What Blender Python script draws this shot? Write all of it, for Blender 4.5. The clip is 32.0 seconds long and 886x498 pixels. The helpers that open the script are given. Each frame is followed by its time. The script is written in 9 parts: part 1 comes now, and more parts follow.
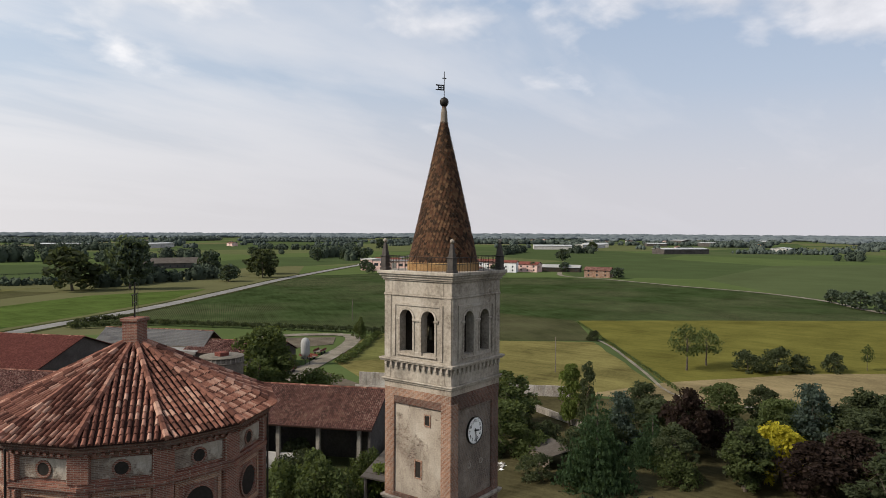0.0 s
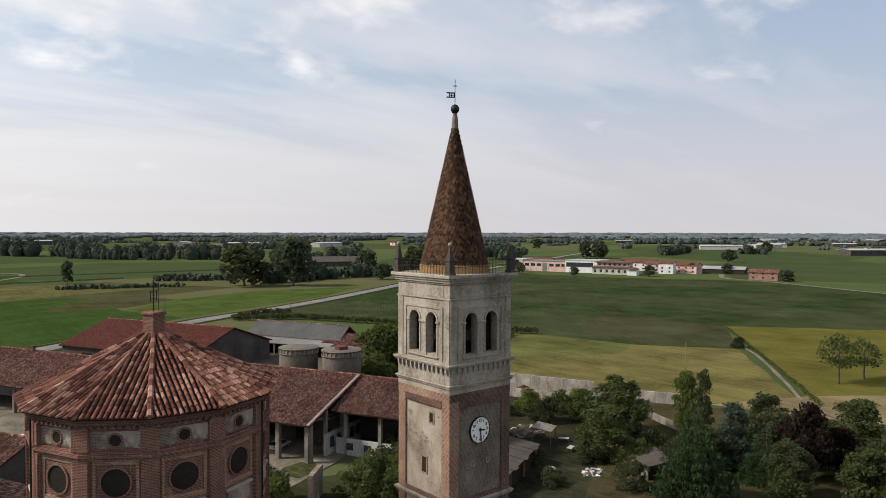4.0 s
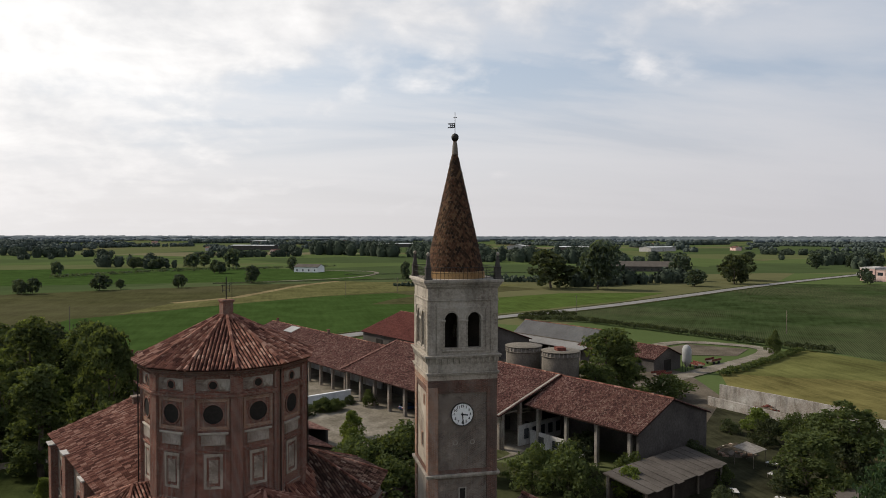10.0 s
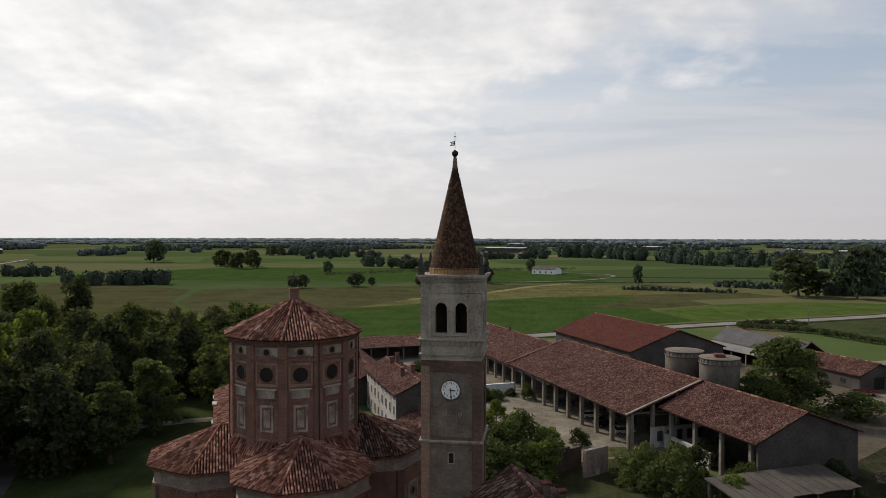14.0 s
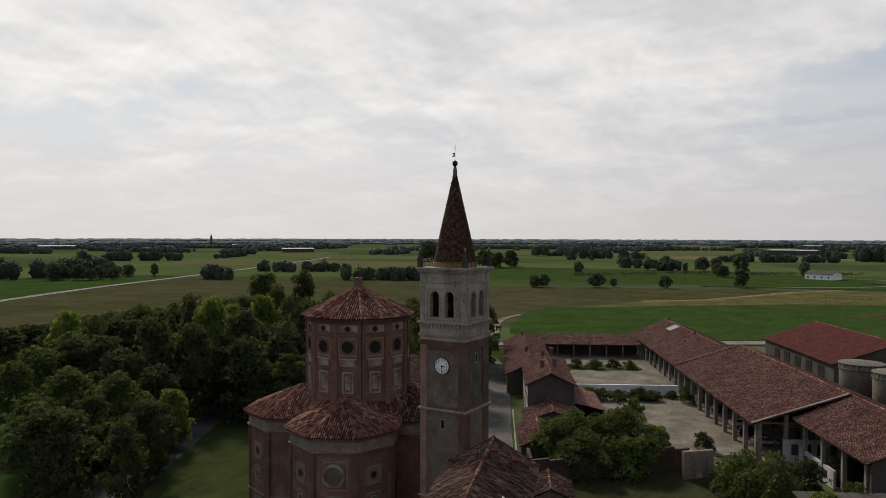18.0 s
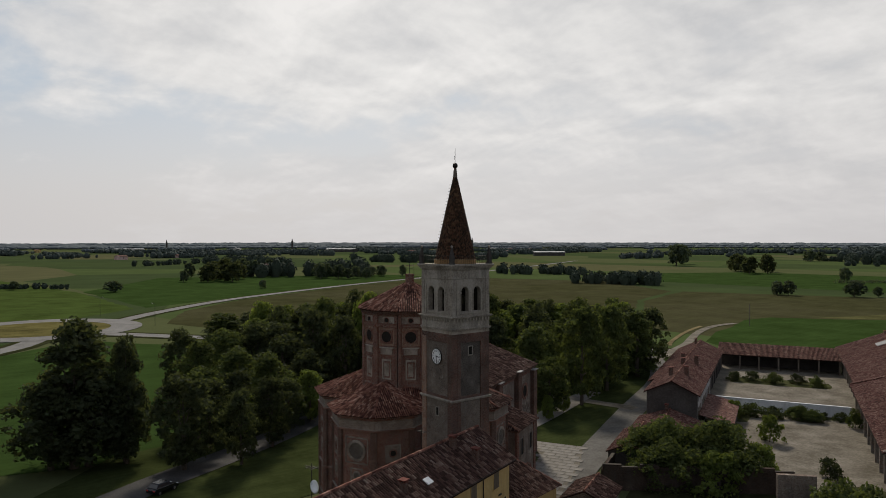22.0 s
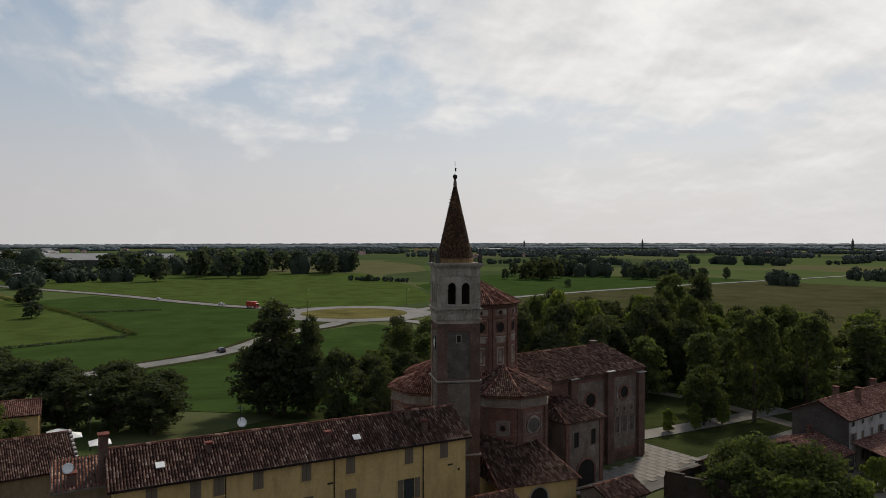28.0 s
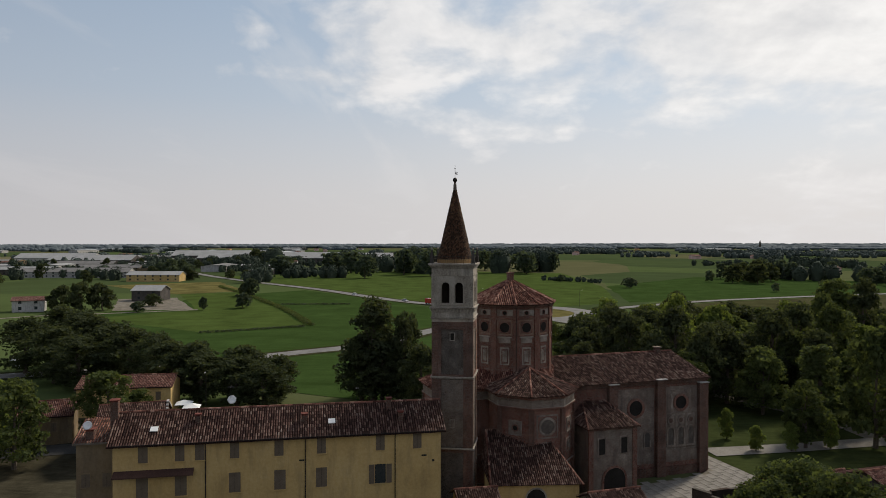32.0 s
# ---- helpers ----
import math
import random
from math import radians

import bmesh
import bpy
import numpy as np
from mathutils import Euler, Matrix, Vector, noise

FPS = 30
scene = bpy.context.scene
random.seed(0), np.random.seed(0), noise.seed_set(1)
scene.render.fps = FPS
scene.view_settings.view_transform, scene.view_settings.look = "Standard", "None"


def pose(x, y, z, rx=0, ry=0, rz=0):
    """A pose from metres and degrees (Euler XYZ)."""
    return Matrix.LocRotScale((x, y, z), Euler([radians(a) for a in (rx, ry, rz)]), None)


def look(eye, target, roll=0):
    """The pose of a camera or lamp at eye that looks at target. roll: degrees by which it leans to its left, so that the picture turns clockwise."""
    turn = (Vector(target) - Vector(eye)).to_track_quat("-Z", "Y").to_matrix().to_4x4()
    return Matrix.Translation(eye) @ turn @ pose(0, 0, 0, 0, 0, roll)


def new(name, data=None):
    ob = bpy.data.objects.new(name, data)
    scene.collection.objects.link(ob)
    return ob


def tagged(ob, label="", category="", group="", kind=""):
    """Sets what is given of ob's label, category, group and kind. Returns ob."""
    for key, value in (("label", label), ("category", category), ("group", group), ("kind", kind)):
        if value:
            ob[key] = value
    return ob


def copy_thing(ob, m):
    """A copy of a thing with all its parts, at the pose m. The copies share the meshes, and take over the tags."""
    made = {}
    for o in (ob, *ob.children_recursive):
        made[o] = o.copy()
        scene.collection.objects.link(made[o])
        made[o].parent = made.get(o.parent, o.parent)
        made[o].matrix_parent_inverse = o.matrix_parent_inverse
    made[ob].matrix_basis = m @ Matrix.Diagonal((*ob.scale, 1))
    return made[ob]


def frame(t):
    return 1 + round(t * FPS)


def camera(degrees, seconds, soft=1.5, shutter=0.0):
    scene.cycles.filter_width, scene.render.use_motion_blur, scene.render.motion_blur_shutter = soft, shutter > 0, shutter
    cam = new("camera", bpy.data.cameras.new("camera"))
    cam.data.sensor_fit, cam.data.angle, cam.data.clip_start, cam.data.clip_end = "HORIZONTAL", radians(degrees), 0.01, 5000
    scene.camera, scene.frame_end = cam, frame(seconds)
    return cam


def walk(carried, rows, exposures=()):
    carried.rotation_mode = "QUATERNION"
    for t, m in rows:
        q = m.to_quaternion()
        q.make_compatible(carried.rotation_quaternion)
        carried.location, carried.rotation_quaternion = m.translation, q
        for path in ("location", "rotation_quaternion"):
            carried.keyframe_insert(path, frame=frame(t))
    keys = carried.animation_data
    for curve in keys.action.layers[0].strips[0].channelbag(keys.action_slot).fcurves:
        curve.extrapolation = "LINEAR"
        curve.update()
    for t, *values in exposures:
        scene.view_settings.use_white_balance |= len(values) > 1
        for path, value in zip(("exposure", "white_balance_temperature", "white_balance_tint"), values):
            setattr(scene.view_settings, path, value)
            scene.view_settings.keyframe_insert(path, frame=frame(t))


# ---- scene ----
# stops by which the clip's own camera opens and closes on its way
EXPOSURES = [(0.0, 0.31), (4.0, 0.28), (8.0, 0.17), (13.0, -0.01), (17.0, -0.22), (20.0, -0.36), (25.0, -0.42), (29.0, -0.29), (32.0, -0.19)]
cam = camera(64.22, 32.0, soft=0.9)
PATH = [
    (0.0, -36.24, -27.17, 35.32, -53.11, -1.43, -0.36),
    (0.5, -35.69, -27.92, 35.34, -50.75, -1.44, -0.33),
    (1.0, -35.12, -28.77, 35.35, -49.18, -1.42, -0.33),
    (1.5, -34.48, -29.69, 35.37, -47.95, -1.40, -0.31),
    (2.0, -33.81, -30.68, 35.39, -46.67, -1.39, -0.29),
    (2.5, -33.08, -31.71, 35.42, -45.21, -1.40, -0.27),
    (3.0, -32.32, -32.81, 35.47, -43.60, -1.44, -0.26),
    (3.5, -31.47, -33.95, 35.54, -41.88, -1.52, -0.24),
    (5.5, -27.36, -39.23, 35.87, -33.95, -1.34, -0.17),
    (6.0, -26.15, -40.64, 35.95, -31.81, -1.33, -0.17),
    (6.5, -24.84, -42.12, 36.01, -29.58, -1.25, -0.14),
    (7.0, -23.45, -43.63, 36.06, -27.31, -1.24, -0.15),
    (7.5, -21.94, -45.13, 36.10, -24.97, -1.20, -0.15),
    (8.0, -20.34, -46.64, 36.15, -22.61, -1.22, -0.15),
    (8.5, -18.64, -48.20, 36.18, -20.18, -1.31, -0.14),
    (9.0, -16.83, -49.69, 36.22, -17.75, -1.37, -0.14),
    (9.5, -14.91, -51.18, 36.25, -15.28, -1.35, -0.09),
    (10.0, -12.85, -52.60, 36.26, -12.77, -1.29, -0.09),
    (10.5, -10.69, -54.05, 36.27, -10.22, -1.27, -0.05),
    (11.0, -8.44, -55.52, 36.27, -7.68, -1.26, -0.05),
    (11.5, -6.08, -56.79, 36.27, -5.15, -1.19, -0.06),
    (12.0, -3.60, -58.11, 36.27, -2.59, -1.15, -0.08),
    (12.5, -0.96, -59.43, 36.27, 0.04, -1.15, -0.09),
    (13.0, 1.82, -60.74, 36.26, 2.68, -1.15, -0.08),
    (13.5, 4.82, -61.79, 36.25, 5.43, -1.11, -0.03),
    (14.0, 7.83, -62.66, 36.24, 8.09, -1.08, -0.03),
    (14.5, 11.15, -63.35, 36.22, 10.96, -1.05, -0.03),
    (16.5, 25.33, -64.86, 36.15, 22.31, -1.08, 0.03),
    (17.0, 28.88, -64.81, 36.11, 24.99, -1.11, -0.05),
    (17.5, 32.60, -64.40, 36.05, 27.83, -1.07, 0.00),
    (18.0, 36.00, -63.74, 35.98, 30.43, -0.99, -0.03),
    (18.5, 39.55, -62.74, 35.90, 33.19, -0.93, -0.03),
    (19.0, 42.73, -61.53, 35.82, 35.75, -0.87, -0.04),
    (19.5, 46.02, -59.97, 35.74, 38.47, -0.82, -0.02),
    (20.0, 49.02, -58.30, 35.66, 41.03, -0.75, 0.00),
    (20.5, 51.89, -56.27, 35.57, 43.66, -0.72, 0.05),
    (21.0, 54.67, -54.09, 35.50, 46.29, -0.74, 0.10),
    (21.5, 57.31, -51.72, 35.42, 48.93, -0.72, 0.17),
    (22.0, 59.71, -49.19, 35.36, 51.51, -0.67, 0.08),
    (22.5, 62.28, -46.71, 35.30, 54.12, -0.62, 0.11),
    (23.0, 65.06, -44.48, 35.27, 56.63, -0.64, 0.11),
    (23.5, 67.89, -42.26, 35.27, 59.08, -0.65, 0.08),
    (24.0, 70.56, -39.87, 35.31, 61.51, -0.59, 0.04),
    (24.5, 73.19, -37.41, 35.35, 63.91, -0.55, 0.02),
    (25.0, 75.68, -34.81, 35.40, 66.27, -0.52, -0.02),
    (25.5, 77.89, -32.00, 35.43, 68.64, -0.46, -0.02),
    (27.5, 85.26, -19.92, 35.51, 77.82, -0.59, -0.06),
    (28.0, 86.64, -16.63, 35.52, 80.11, -0.63, -0.05),
    (28.5, 87.79, -13.25, 35.53, 82.39, -0.67, -0.03),
    (29.0, 88.72, -9.78, 35.53, 84.68, -0.69, -0.05),
    (29.5, 89.42, -6.24, 35.55, 86.98, -0.68, -0.04),
    (30.0, 89.95, -2.68, 35.56, 89.27, -0.65, -0.02),
    (30.5, 90.32, 0.89, 35.59, 91.54, -0.66, -0.03),
    (31.0, 90.56, 4.51, 35.62, 93.82, -0.69, -0.04),
    (31.5, 90.67, 7.84, 35.65, 95.91, -0.68, -0.09),
    (32.0, 90.67, 11.52, 35.69, 98.21, -0.65, -0.06),
]
walk(cam, [(t, pose(x, y, z, 90 + pitch, roll, yaw)) for t, x, y, z, yaw, pitch, roll in PATH], EXPOSURES)

# ---- world, sun ----
SUN_DIR = Vector((-0.72, 0.50, 0.74)).normalized()
world = bpy.data.worlds.new("sky")
scene.world = world
world.use_nodes = True


class Nodes:
    """Short hand for building a node tree."""

    def __init__(self, tree):
        self.t = tree

    def add(self, kind, ins=None, **props):
        n = self.t.nodes.new(kind)
        for k, v in props.items():
            put_prop(n, k, v)
        for k, v in (ins or {}).items():
            s = n.inputs[k]
            if isinstance(v, bpy.types.NodeSocket):
                self.t.links.new(v, s)
            else:
                s.default_value = v
        return n

    def math(self, op, a, b=0.0, clamp=False):
        n = self.add("ShaderNodeMath", {0: a, 1: b}, operation=op, use_clamp=clamp)
        return n.outputs[0]

    def noise(self, vec, scale, detail=4.0, rough=0.55, distort=0.0):
        n = self.add("ShaderNodeTexNoise", {"Vector": vec, "Scale": scale, "Detail": detail, "Roughness": rough, "Distortion": distort})
        return n.outputs["Fac"]

    def ramp(self, fac, stops):
        n = self.add("ShaderNodeValToRGB", {"Fac": fac})
        el = n.color_ramp.elements
        while len(el) < len(stops):
            el.new(0.5)
        for e, (p, c) in zip(el, stops):
            e.position = p
            e.color = (*c, 1) if len(c) == 3 else c
        return n.outputs["Color"]

    def mix(self, fac, a, b, blend="MIX"):
        n = self.add("ShaderNodeMix", data_type="RGBA", blend_type=blend)
        for k, v in ((0, fac), (6, a), (7, b)):
            s = n.inputs[k]
            if isinstance(v, bpy.types.NodeSocket):
                self.t.links.new(v, s)
            else:
                s.default_value = (*v, 1) if isinstance(v, tuple) and len(v) == 3 else v
        return n.outputs[2]


def put_prop(n, k, v):
    """Set one of the node properties used below."""
    if k == "operation":
        n.operation = v
    elif k == "use_clamp":
        n.use_clamp = v
    elif k == "data_type":
        n.data_type = v
    elif k == "blend_type":
        n.blend_type = v
    elif k == "sky_type":
        n.sky_type = v
    elif k == "feature":
        n.feature = v
    elif k == "wave_type":
        n.wave_type = v
    elif k == "bands_direction":
        n.bands_direction = v
    elif k == "offset":
        n.offset = v


def build_sky():
    N = Nodes(world.node_tree)
    world.node_tree.nodes.clear()
    sky = N.add("ShaderNodeTexSky", sky_type="NISHITA")
    sky.sun_disc = False
    sky.sun_elevation = math.asin(SUN_DIR.z)
    sky.sun_rotation = math.atan2(SUN_DIR.x, SUN_DIR.y)
    sky.air_density, sky.dust_density, sky.ozone_density = 1.0, 2.5, 1.5
    co = N.add("ShaderNodeTexCoord").outputs["Generated"]
    sep = N.add("ShaderNodeSeparateXYZ", {0: co})
    x, y, z = sep.outputs
    up = N.math("MAXIMUM", z, 0.0)
    zz = N.math("ADD", up, 0.15)
    flat = N.add("ShaderNodeCombineXYZ", {0: N.math("DIVIDE", x, zz), 1: N.math("DIVIDE", y, zz), 2: 0.35}).outputs[0]
    zr = N.math("ADD", up, 0.34)
    heap_co = N.add("ShaderNodeCombineXYZ", {0: N.math("DIVIDE", x, zr), 1: N.math("DIVIDE", y, zr), 2: 0.8}).outputs[0]
    streak = N.add("ShaderNodeMapping", {"Vector": flat, "Location": (1.7, 0.4, 0), "Rotation": (0, 0, 0.75), "Scale": (0.5, 1.4, 1)}).outputs[0]
    big = N.noise(flat, 0.8, 3.0, 0.5, 0.3)
    puff = N.noise(heap_co, 4.2, 8.0, 0.53, 0.15)
    thin = N.noise(streak, 1.0, 5.0, 0.5, 0.2)
    # cloud cover closes towards a bank set to fit the camera's view, thins away
    sx, sy = SUN_DIR.x, SUN_DIR.y
    r = math.hypot(sx, sy)
    toward = N.math("ADD", N.math("MULTIPLY", x, sx / r), N.math("MULTIPLY", y, sy / r))
    bank = N.math("ADD", N.math("MULTIPLY", x, -0.588), N.math("MULTIPLY", y, 0.809))
    cover = N.math("ADD", N.math("MULTIPLY", big, 0.34), N.math("ADD", N.math("MULTIPLY", puff, 0.42), N.math("MULTIPLY", thin, 0.24)))
    grey = lambda v: (v, v, v)
    lean = N.ramp(N.math("ADD", N.math("MULTIPLY", bank, 0.5), 0.5), [(0.0, grey(0.085)), (0.55, grey(0.085)), (0.74, grey(0.10)), (0.83, grey(0.14)), (0.89, grey(0.205)), (0.945, grey(0.26)), (1.0, grey(0.315))])
    rise = N.ramp(up, [(0.05, grey(0.0)), (0.17, grey(0.03)), (0.225, grey(0.11)), (0.29, grey(0.175)), (0.6, grey(0.14))])
    cover = N.math("ADD", cover, N.math("SUBTRACT", N.math("ADD", lean, rise), 0.23))
    fac = N.ramp(cover, [(0.485, grey(0)), (0.525, grey(0.40)), (0.57, grey(0.85)), (0.63, grey(1))])
    # sunlit rims, greyer bellies
    puff_lit = N.noise(N.add("ShaderNodeMapping", {"Vector": heap_co, "Location": (0.03 * sx / r, 0.03 * sy / r, 0.0)}).outputs[0], 4.2, 8.0, 0.53, 0.15)
    body = N.math("ADD", N.math("MULTIPLY", puff, 0.6), N.math("MULTIPLY", thin, 0.4))
    body = N.math("ADD", body, N.math("MULTIPLY", N.math("SUBTRACT", puff, puff_lit), 0.6))
    white = N.ramp(body, [(0.34, (0.64, 0.65, 0.665)), (0.46, (0.73, 0.734, 0.738)), (0.56, (0.81, 0.81, 0.805)), (0.68, (0.90, 0.895, 0.885))])
    pale = N.ramp(up, [(0.0, (0.77, 0.765, 0.76)), (0.07, (0.72, 0.74, 0.77)), (0.20, (0.57, 0.66, 0.76)), (0.36, (0.42, 0.55, 0.71)), (1.0, (0.20, 0.30, 0.48))])
    blue = N.mix(0.78, N.mix(1.0, sky.outputs[0], (0.062, 0.062, 0.060), "MULTIPLY"), pale)
    # long thin veils
    veil = N.noise(N.add("ShaderNodeMapping", {"Vector": flat, "Location": (4.2, 1.1, 0), "Rotation": (0, 0, 2.2), "Scale": (0.28, 0.9, 1)}).outputs[0], 1.2, 7.0, 0.55, 0.4)
    veil = N.ramp(veil, [(0.50, grey(0)), (0.58, grey(0.35)), (0.68, grey(0.6))])
    blue = N.mix(veil, blue, (0.76, 0.765, 0.77))
    col = N.mix(fac, blue, white)
    # pale haze low over the plain
    low = N.ramp(N.math("MAXIMUM", z, 0.0), [(0.0, grey(0.85)), (0.05, grey(0.65)), (0.11, grey(0.30)), (0.19, grey(0))])
    col = N.mix(low, col, (0.655, 0.642, 0.645))
    # the veiled sun brightens its side of the sky
    near = N.math("MAXIMUM", N.math("ADD", N.math("MULTIPLY", toward, 0.62), 0.38), 0.0)
    glow = N.math("ADD", 0.80, N.math("MULTIPLY", N.math("MULTIPLY", near, near), 0.46))
    col = N.mix(1.0, col, N.add("ShaderNodeCombineXYZ", {0: N.math("ADD", glow, N.math("MULTIPLY", near, 0.02)), 1: glow, 2: N.math("ADD", glow, N.math("SUBTRACT", 0.05, N.math("MULTIPLY", near, 0.065)))}).outputs[0], "MULTIPLY")
    bg = N.add("ShaderNodeBackground", {"Color": col, "Strength": SKY_STRENGTH})
    out = N.add("ShaderNodeOutputWorld", {"Surface": bg.outputs[0]})


SKY_STRENGTH = 1.0
build_sky()
sun = new("sun", bpy.data.lights.new("sun", "SUN"))
sun.data.energy, sun.data.angle, sun.data.color = 4.1, radians(9), (1.0, 0.91, 0.78)
sun.matrix_world = look(SUN_DIR * 100, (0, 0, 0))

# ---- materials ----
MATS = {}


def material(name, stops, scale=1.0, rough=0.85, bump=0.25, fine=None, metal=0.0, island=0.0, objrand=0.0, stain=0.0, stretch=(1, 1, 1), kind="", leaf=0.0, size=(0.28, 0.075), mortar=(0.32, 0.29, 0.25), spec=0.08, cell=0.0, peel=None):
    """A surface with two scales of variation; kind adds courses of brick, furrows or waves."""
    m = bpy.data.materials.new(name)
    m.use_nodes = True
    m.node_tree.nodes.clear()
    N = Nodes(m.node_tree)
    co = N.add("ShaderNodeTexCoord").outputs["Object"]
    if stretch != (1, 1, 1):
        co = N.add("ShaderNodeMapping", {"Vector": co, "Scale": stretch}).outputs[0]
    large = N.noise(co, 0.35 * scale, 3.0, 0.6)
    small = N.noise(co, (fine or 6.0) * scale, 5.0, 0.65)
    fac = N.math("ADD", N.math("MULTIPLY", large, 0.55), N.math("MULTIPLY", small, 0.45))
    fac = N.math("ADD", N.math("MULTIPLY", fac, 2.0), -0.5)
    if island:
        rnd = N.add("ShaderNodeNewGeometry").outputs["Random Per Island"]
        fac = N.math("ADD", N.math("MULTIPLY", fac, 1 - island), N.math("MULTIPLY", rnd, island))
    if objrand:
        rnd = N.add("ShaderNodeObjectInfo").outputs["Random"]
        fac = N.math("ADD", N.math("MULTIPLY", fac, 1 - objrand), N.math("MULTIPLY", rnd, objrand))
    if cell:
        vo = N.add("ShaderNodeTexVoronoi", {"Vector": co, "Scale": cell}, feature="F1")
        rnd = N.add("ShaderNodeSeparateColor", {0: vo.outputs["Color"]}).outputs[0]
        fac = N.math("ADD", N.math("MULTIPLY", fac, 0.45), N.math("MULTIPLY", rnd, 0.55))
    col = N.ramp(fac, stops)
    height = small
    if kind == "brick":
        sep = N.add("ShaderNodeSeparateXYZ", {0: co})
        uv = N.add("ShaderNodeCombineXYZ", {0: N.math("ADD", sep.outputs[0], sep.outputs[1]), 1: sep.outputs[2], 2: 0.0}).outputs[0]
        b = N.add("ShaderNodeTexBrick", {"Vector": uv, "Color1": (0.75, 0.75, 0.75, 1), "Color2": (1.15, 1.1, 1.05, 1), "Mortar": (*mortar, 1), "Scale": 1.0, "Mortar Size": 0.009, "Brick Width": size[0], "Row Height": size[1], "Bias": 0.0})
        lit = N.mix(1.0, col, b.outputs["Color"], "MULTIPLY")
        col = N.mix(b.outputs["Fac"], lit, mortar)
        height = N.math("SUBTRACT", N.math("MULTIPLY", small, 0.6), N.math("MULTIPLY", b.outputs["Fac"], 0.8))
    if peel:
        # plaster fallen away in patches, old brick laid bare
        gone = N.math("ADD", N.math("MULTIPLY", N.noise(co, 0.55, 6.0, 0.68, 0.4), 0.7), N.math("MULTIPLY", N.noise(co, 3.5, 5.0, 0.7), 0.3))
        gone = N.ramp(gone, [(peel, (1, 1, 1)), (peel + 0.05, (0, 0, 0))])
        sep = N.add("ShaderNodeSeparateXYZ", {0: co})
        uv = N.add("ShaderNodeCombineXYZ", {0: N.math("ADD", sep.outputs[0], sep.outputs[1]), 1: sep.outputs[2], 2: 0.0}).outputs[0]
        b = N.add("ShaderNodeTexBrick", {"Vector": uv, "Color1": (0.120, 0.086, 0.068, 1), "Color2": (0.225, 0.172, 0.138, 1), "Mortar": (0.24, 0.215, 0.18, 1), "Scale": 1.0, "Mortar Size": 0.009, "Brick Width": 0.28, "Row Height": 0.075})
        col = N.mix(gone, col, b.outputs["Color"])
        height = N.math("SUBTRACT", height, N.math("MULTIPLY", gone, 0.8))
    if kind == "rows":
        w = N.add("ShaderNodeTexWave", {"Vector": co, "Scale": size[0], "Distortion": 1.5, "Detail": 2.0, "Detail Scale": 1.0}, bands_direction="X")
        col = N.mix(N.math("MULTIPLY", w.outputs["Fac"], size[1]), col, mortar)
    if stain:
        st = N.noise(N.add("ShaderNodeMapping", {"Vector": co, "Scale": (1.0, 1.0, 0.22)}).outputs[0], 0.9, 6.0, 0.7, 0.3)
        st = N.ramp(st, [(0.48, (0, 0, 0)), (0.66, (1, 1, 1))])
        col = N.mix(N.math("MULTIPLY", st, stain), col, (0.07, 0.062, 0.055))
    bs = N.add("ShaderNodeBsdfPrincipled", {"Base Color": col, "Roughness": rough, "Metallic": metal, "Specular IOR Level": spec})
    if bump:
        bp = N.add("ShaderNodeBump", {"Height": height, "Strength": bump, "Distance": 0.04})
        m.node_tree.links.new(bp.outputs[0], bs.inputs["Normal"])
    surf = bs.outputs[0]
    if leaf:
        tr = N.add("ShaderNodeBsdfTranslucent", {"Color": N.mix(1.0, col, (1.25, 1.2, 0.6), "MULTIPLY")})
        surf = N.add("ShaderNodeMixShader", {0: leaf, 1: surf, 2: tr.outputs[0]}).outputs[0]
    N.add("ShaderNodeOutputMaterial", {"Surface": surf})
    MATS[name] = m
    return m


TILE = material("terracotta_tile", [(0.12, (0.034, 0.016, 0.013)), (0.36, (0.108, 0.047, 0.034)), (0.60, (0.205, 0.094, 0.067)), (0.84, (0.37, 0.235, 0.178))], 1.0, 0.9, 0.2, 8.0, island=0.54)
TILE_ONE = material("terracotta_tile_single", [(0.12, (0.034, 0.016, 0.013)), (0.36, (0.108, 0.047, 0.034)), (0.60, (0.205, 0.094, 0.067)), (0.84, (0.37, 0.235, 0.178))], 1.0, 0.9, 0.2, 8.0, objrand=0.54)
# Darker copy of the tile: roof shade put into the colour, plus lichen spots.
TILE_SHADE = material("shaded_lichen_tile", [(0.12, (0.022, 0.014, 0.012)), (0.40, (0.060, 0.034, 0.027)), (0.62, (0.112, 0.064, 0.050)), (0.80, (0.18, 0.125, 0.10)), (0.95, (0.34, 0.29, 0.25))], 1.0, 0.95, 0.2, 8.0, island=0.6)
# Roof deck made near black to paint the shade between tile columns.
TILE_GAP = material("shaded_tile_gap", [(0.2, (0.018, 0.011, 0.009)), (0.5, (0.032, 0.018, 0.015)), (0.8, (0.05, 0.03, 0.024))], 1.0, 0.95, 0.3, 6.0)
TILE_FAR = material("terracotta_roofing", [(0.15, (0.034, 0.019, 0.016)), (0.40, (0.087, 0.039, 0.031)), (0.60, (0.131, 0.064, 0.051)), (0.82, (0.22, 0.145, 0.118))], 1.0, 0.92, 0.4, 5.0, cell=3.6)
TILE_RED = material("red_roofing", [(0.2, (0.075, 0.026, 0.020)), (0.5, (0.125, 0.042, 0.032)), (0.8, (0.165, 0.062, 0.047))], 0.8, 0.85, 0.3, 5.0, cell=3.6)
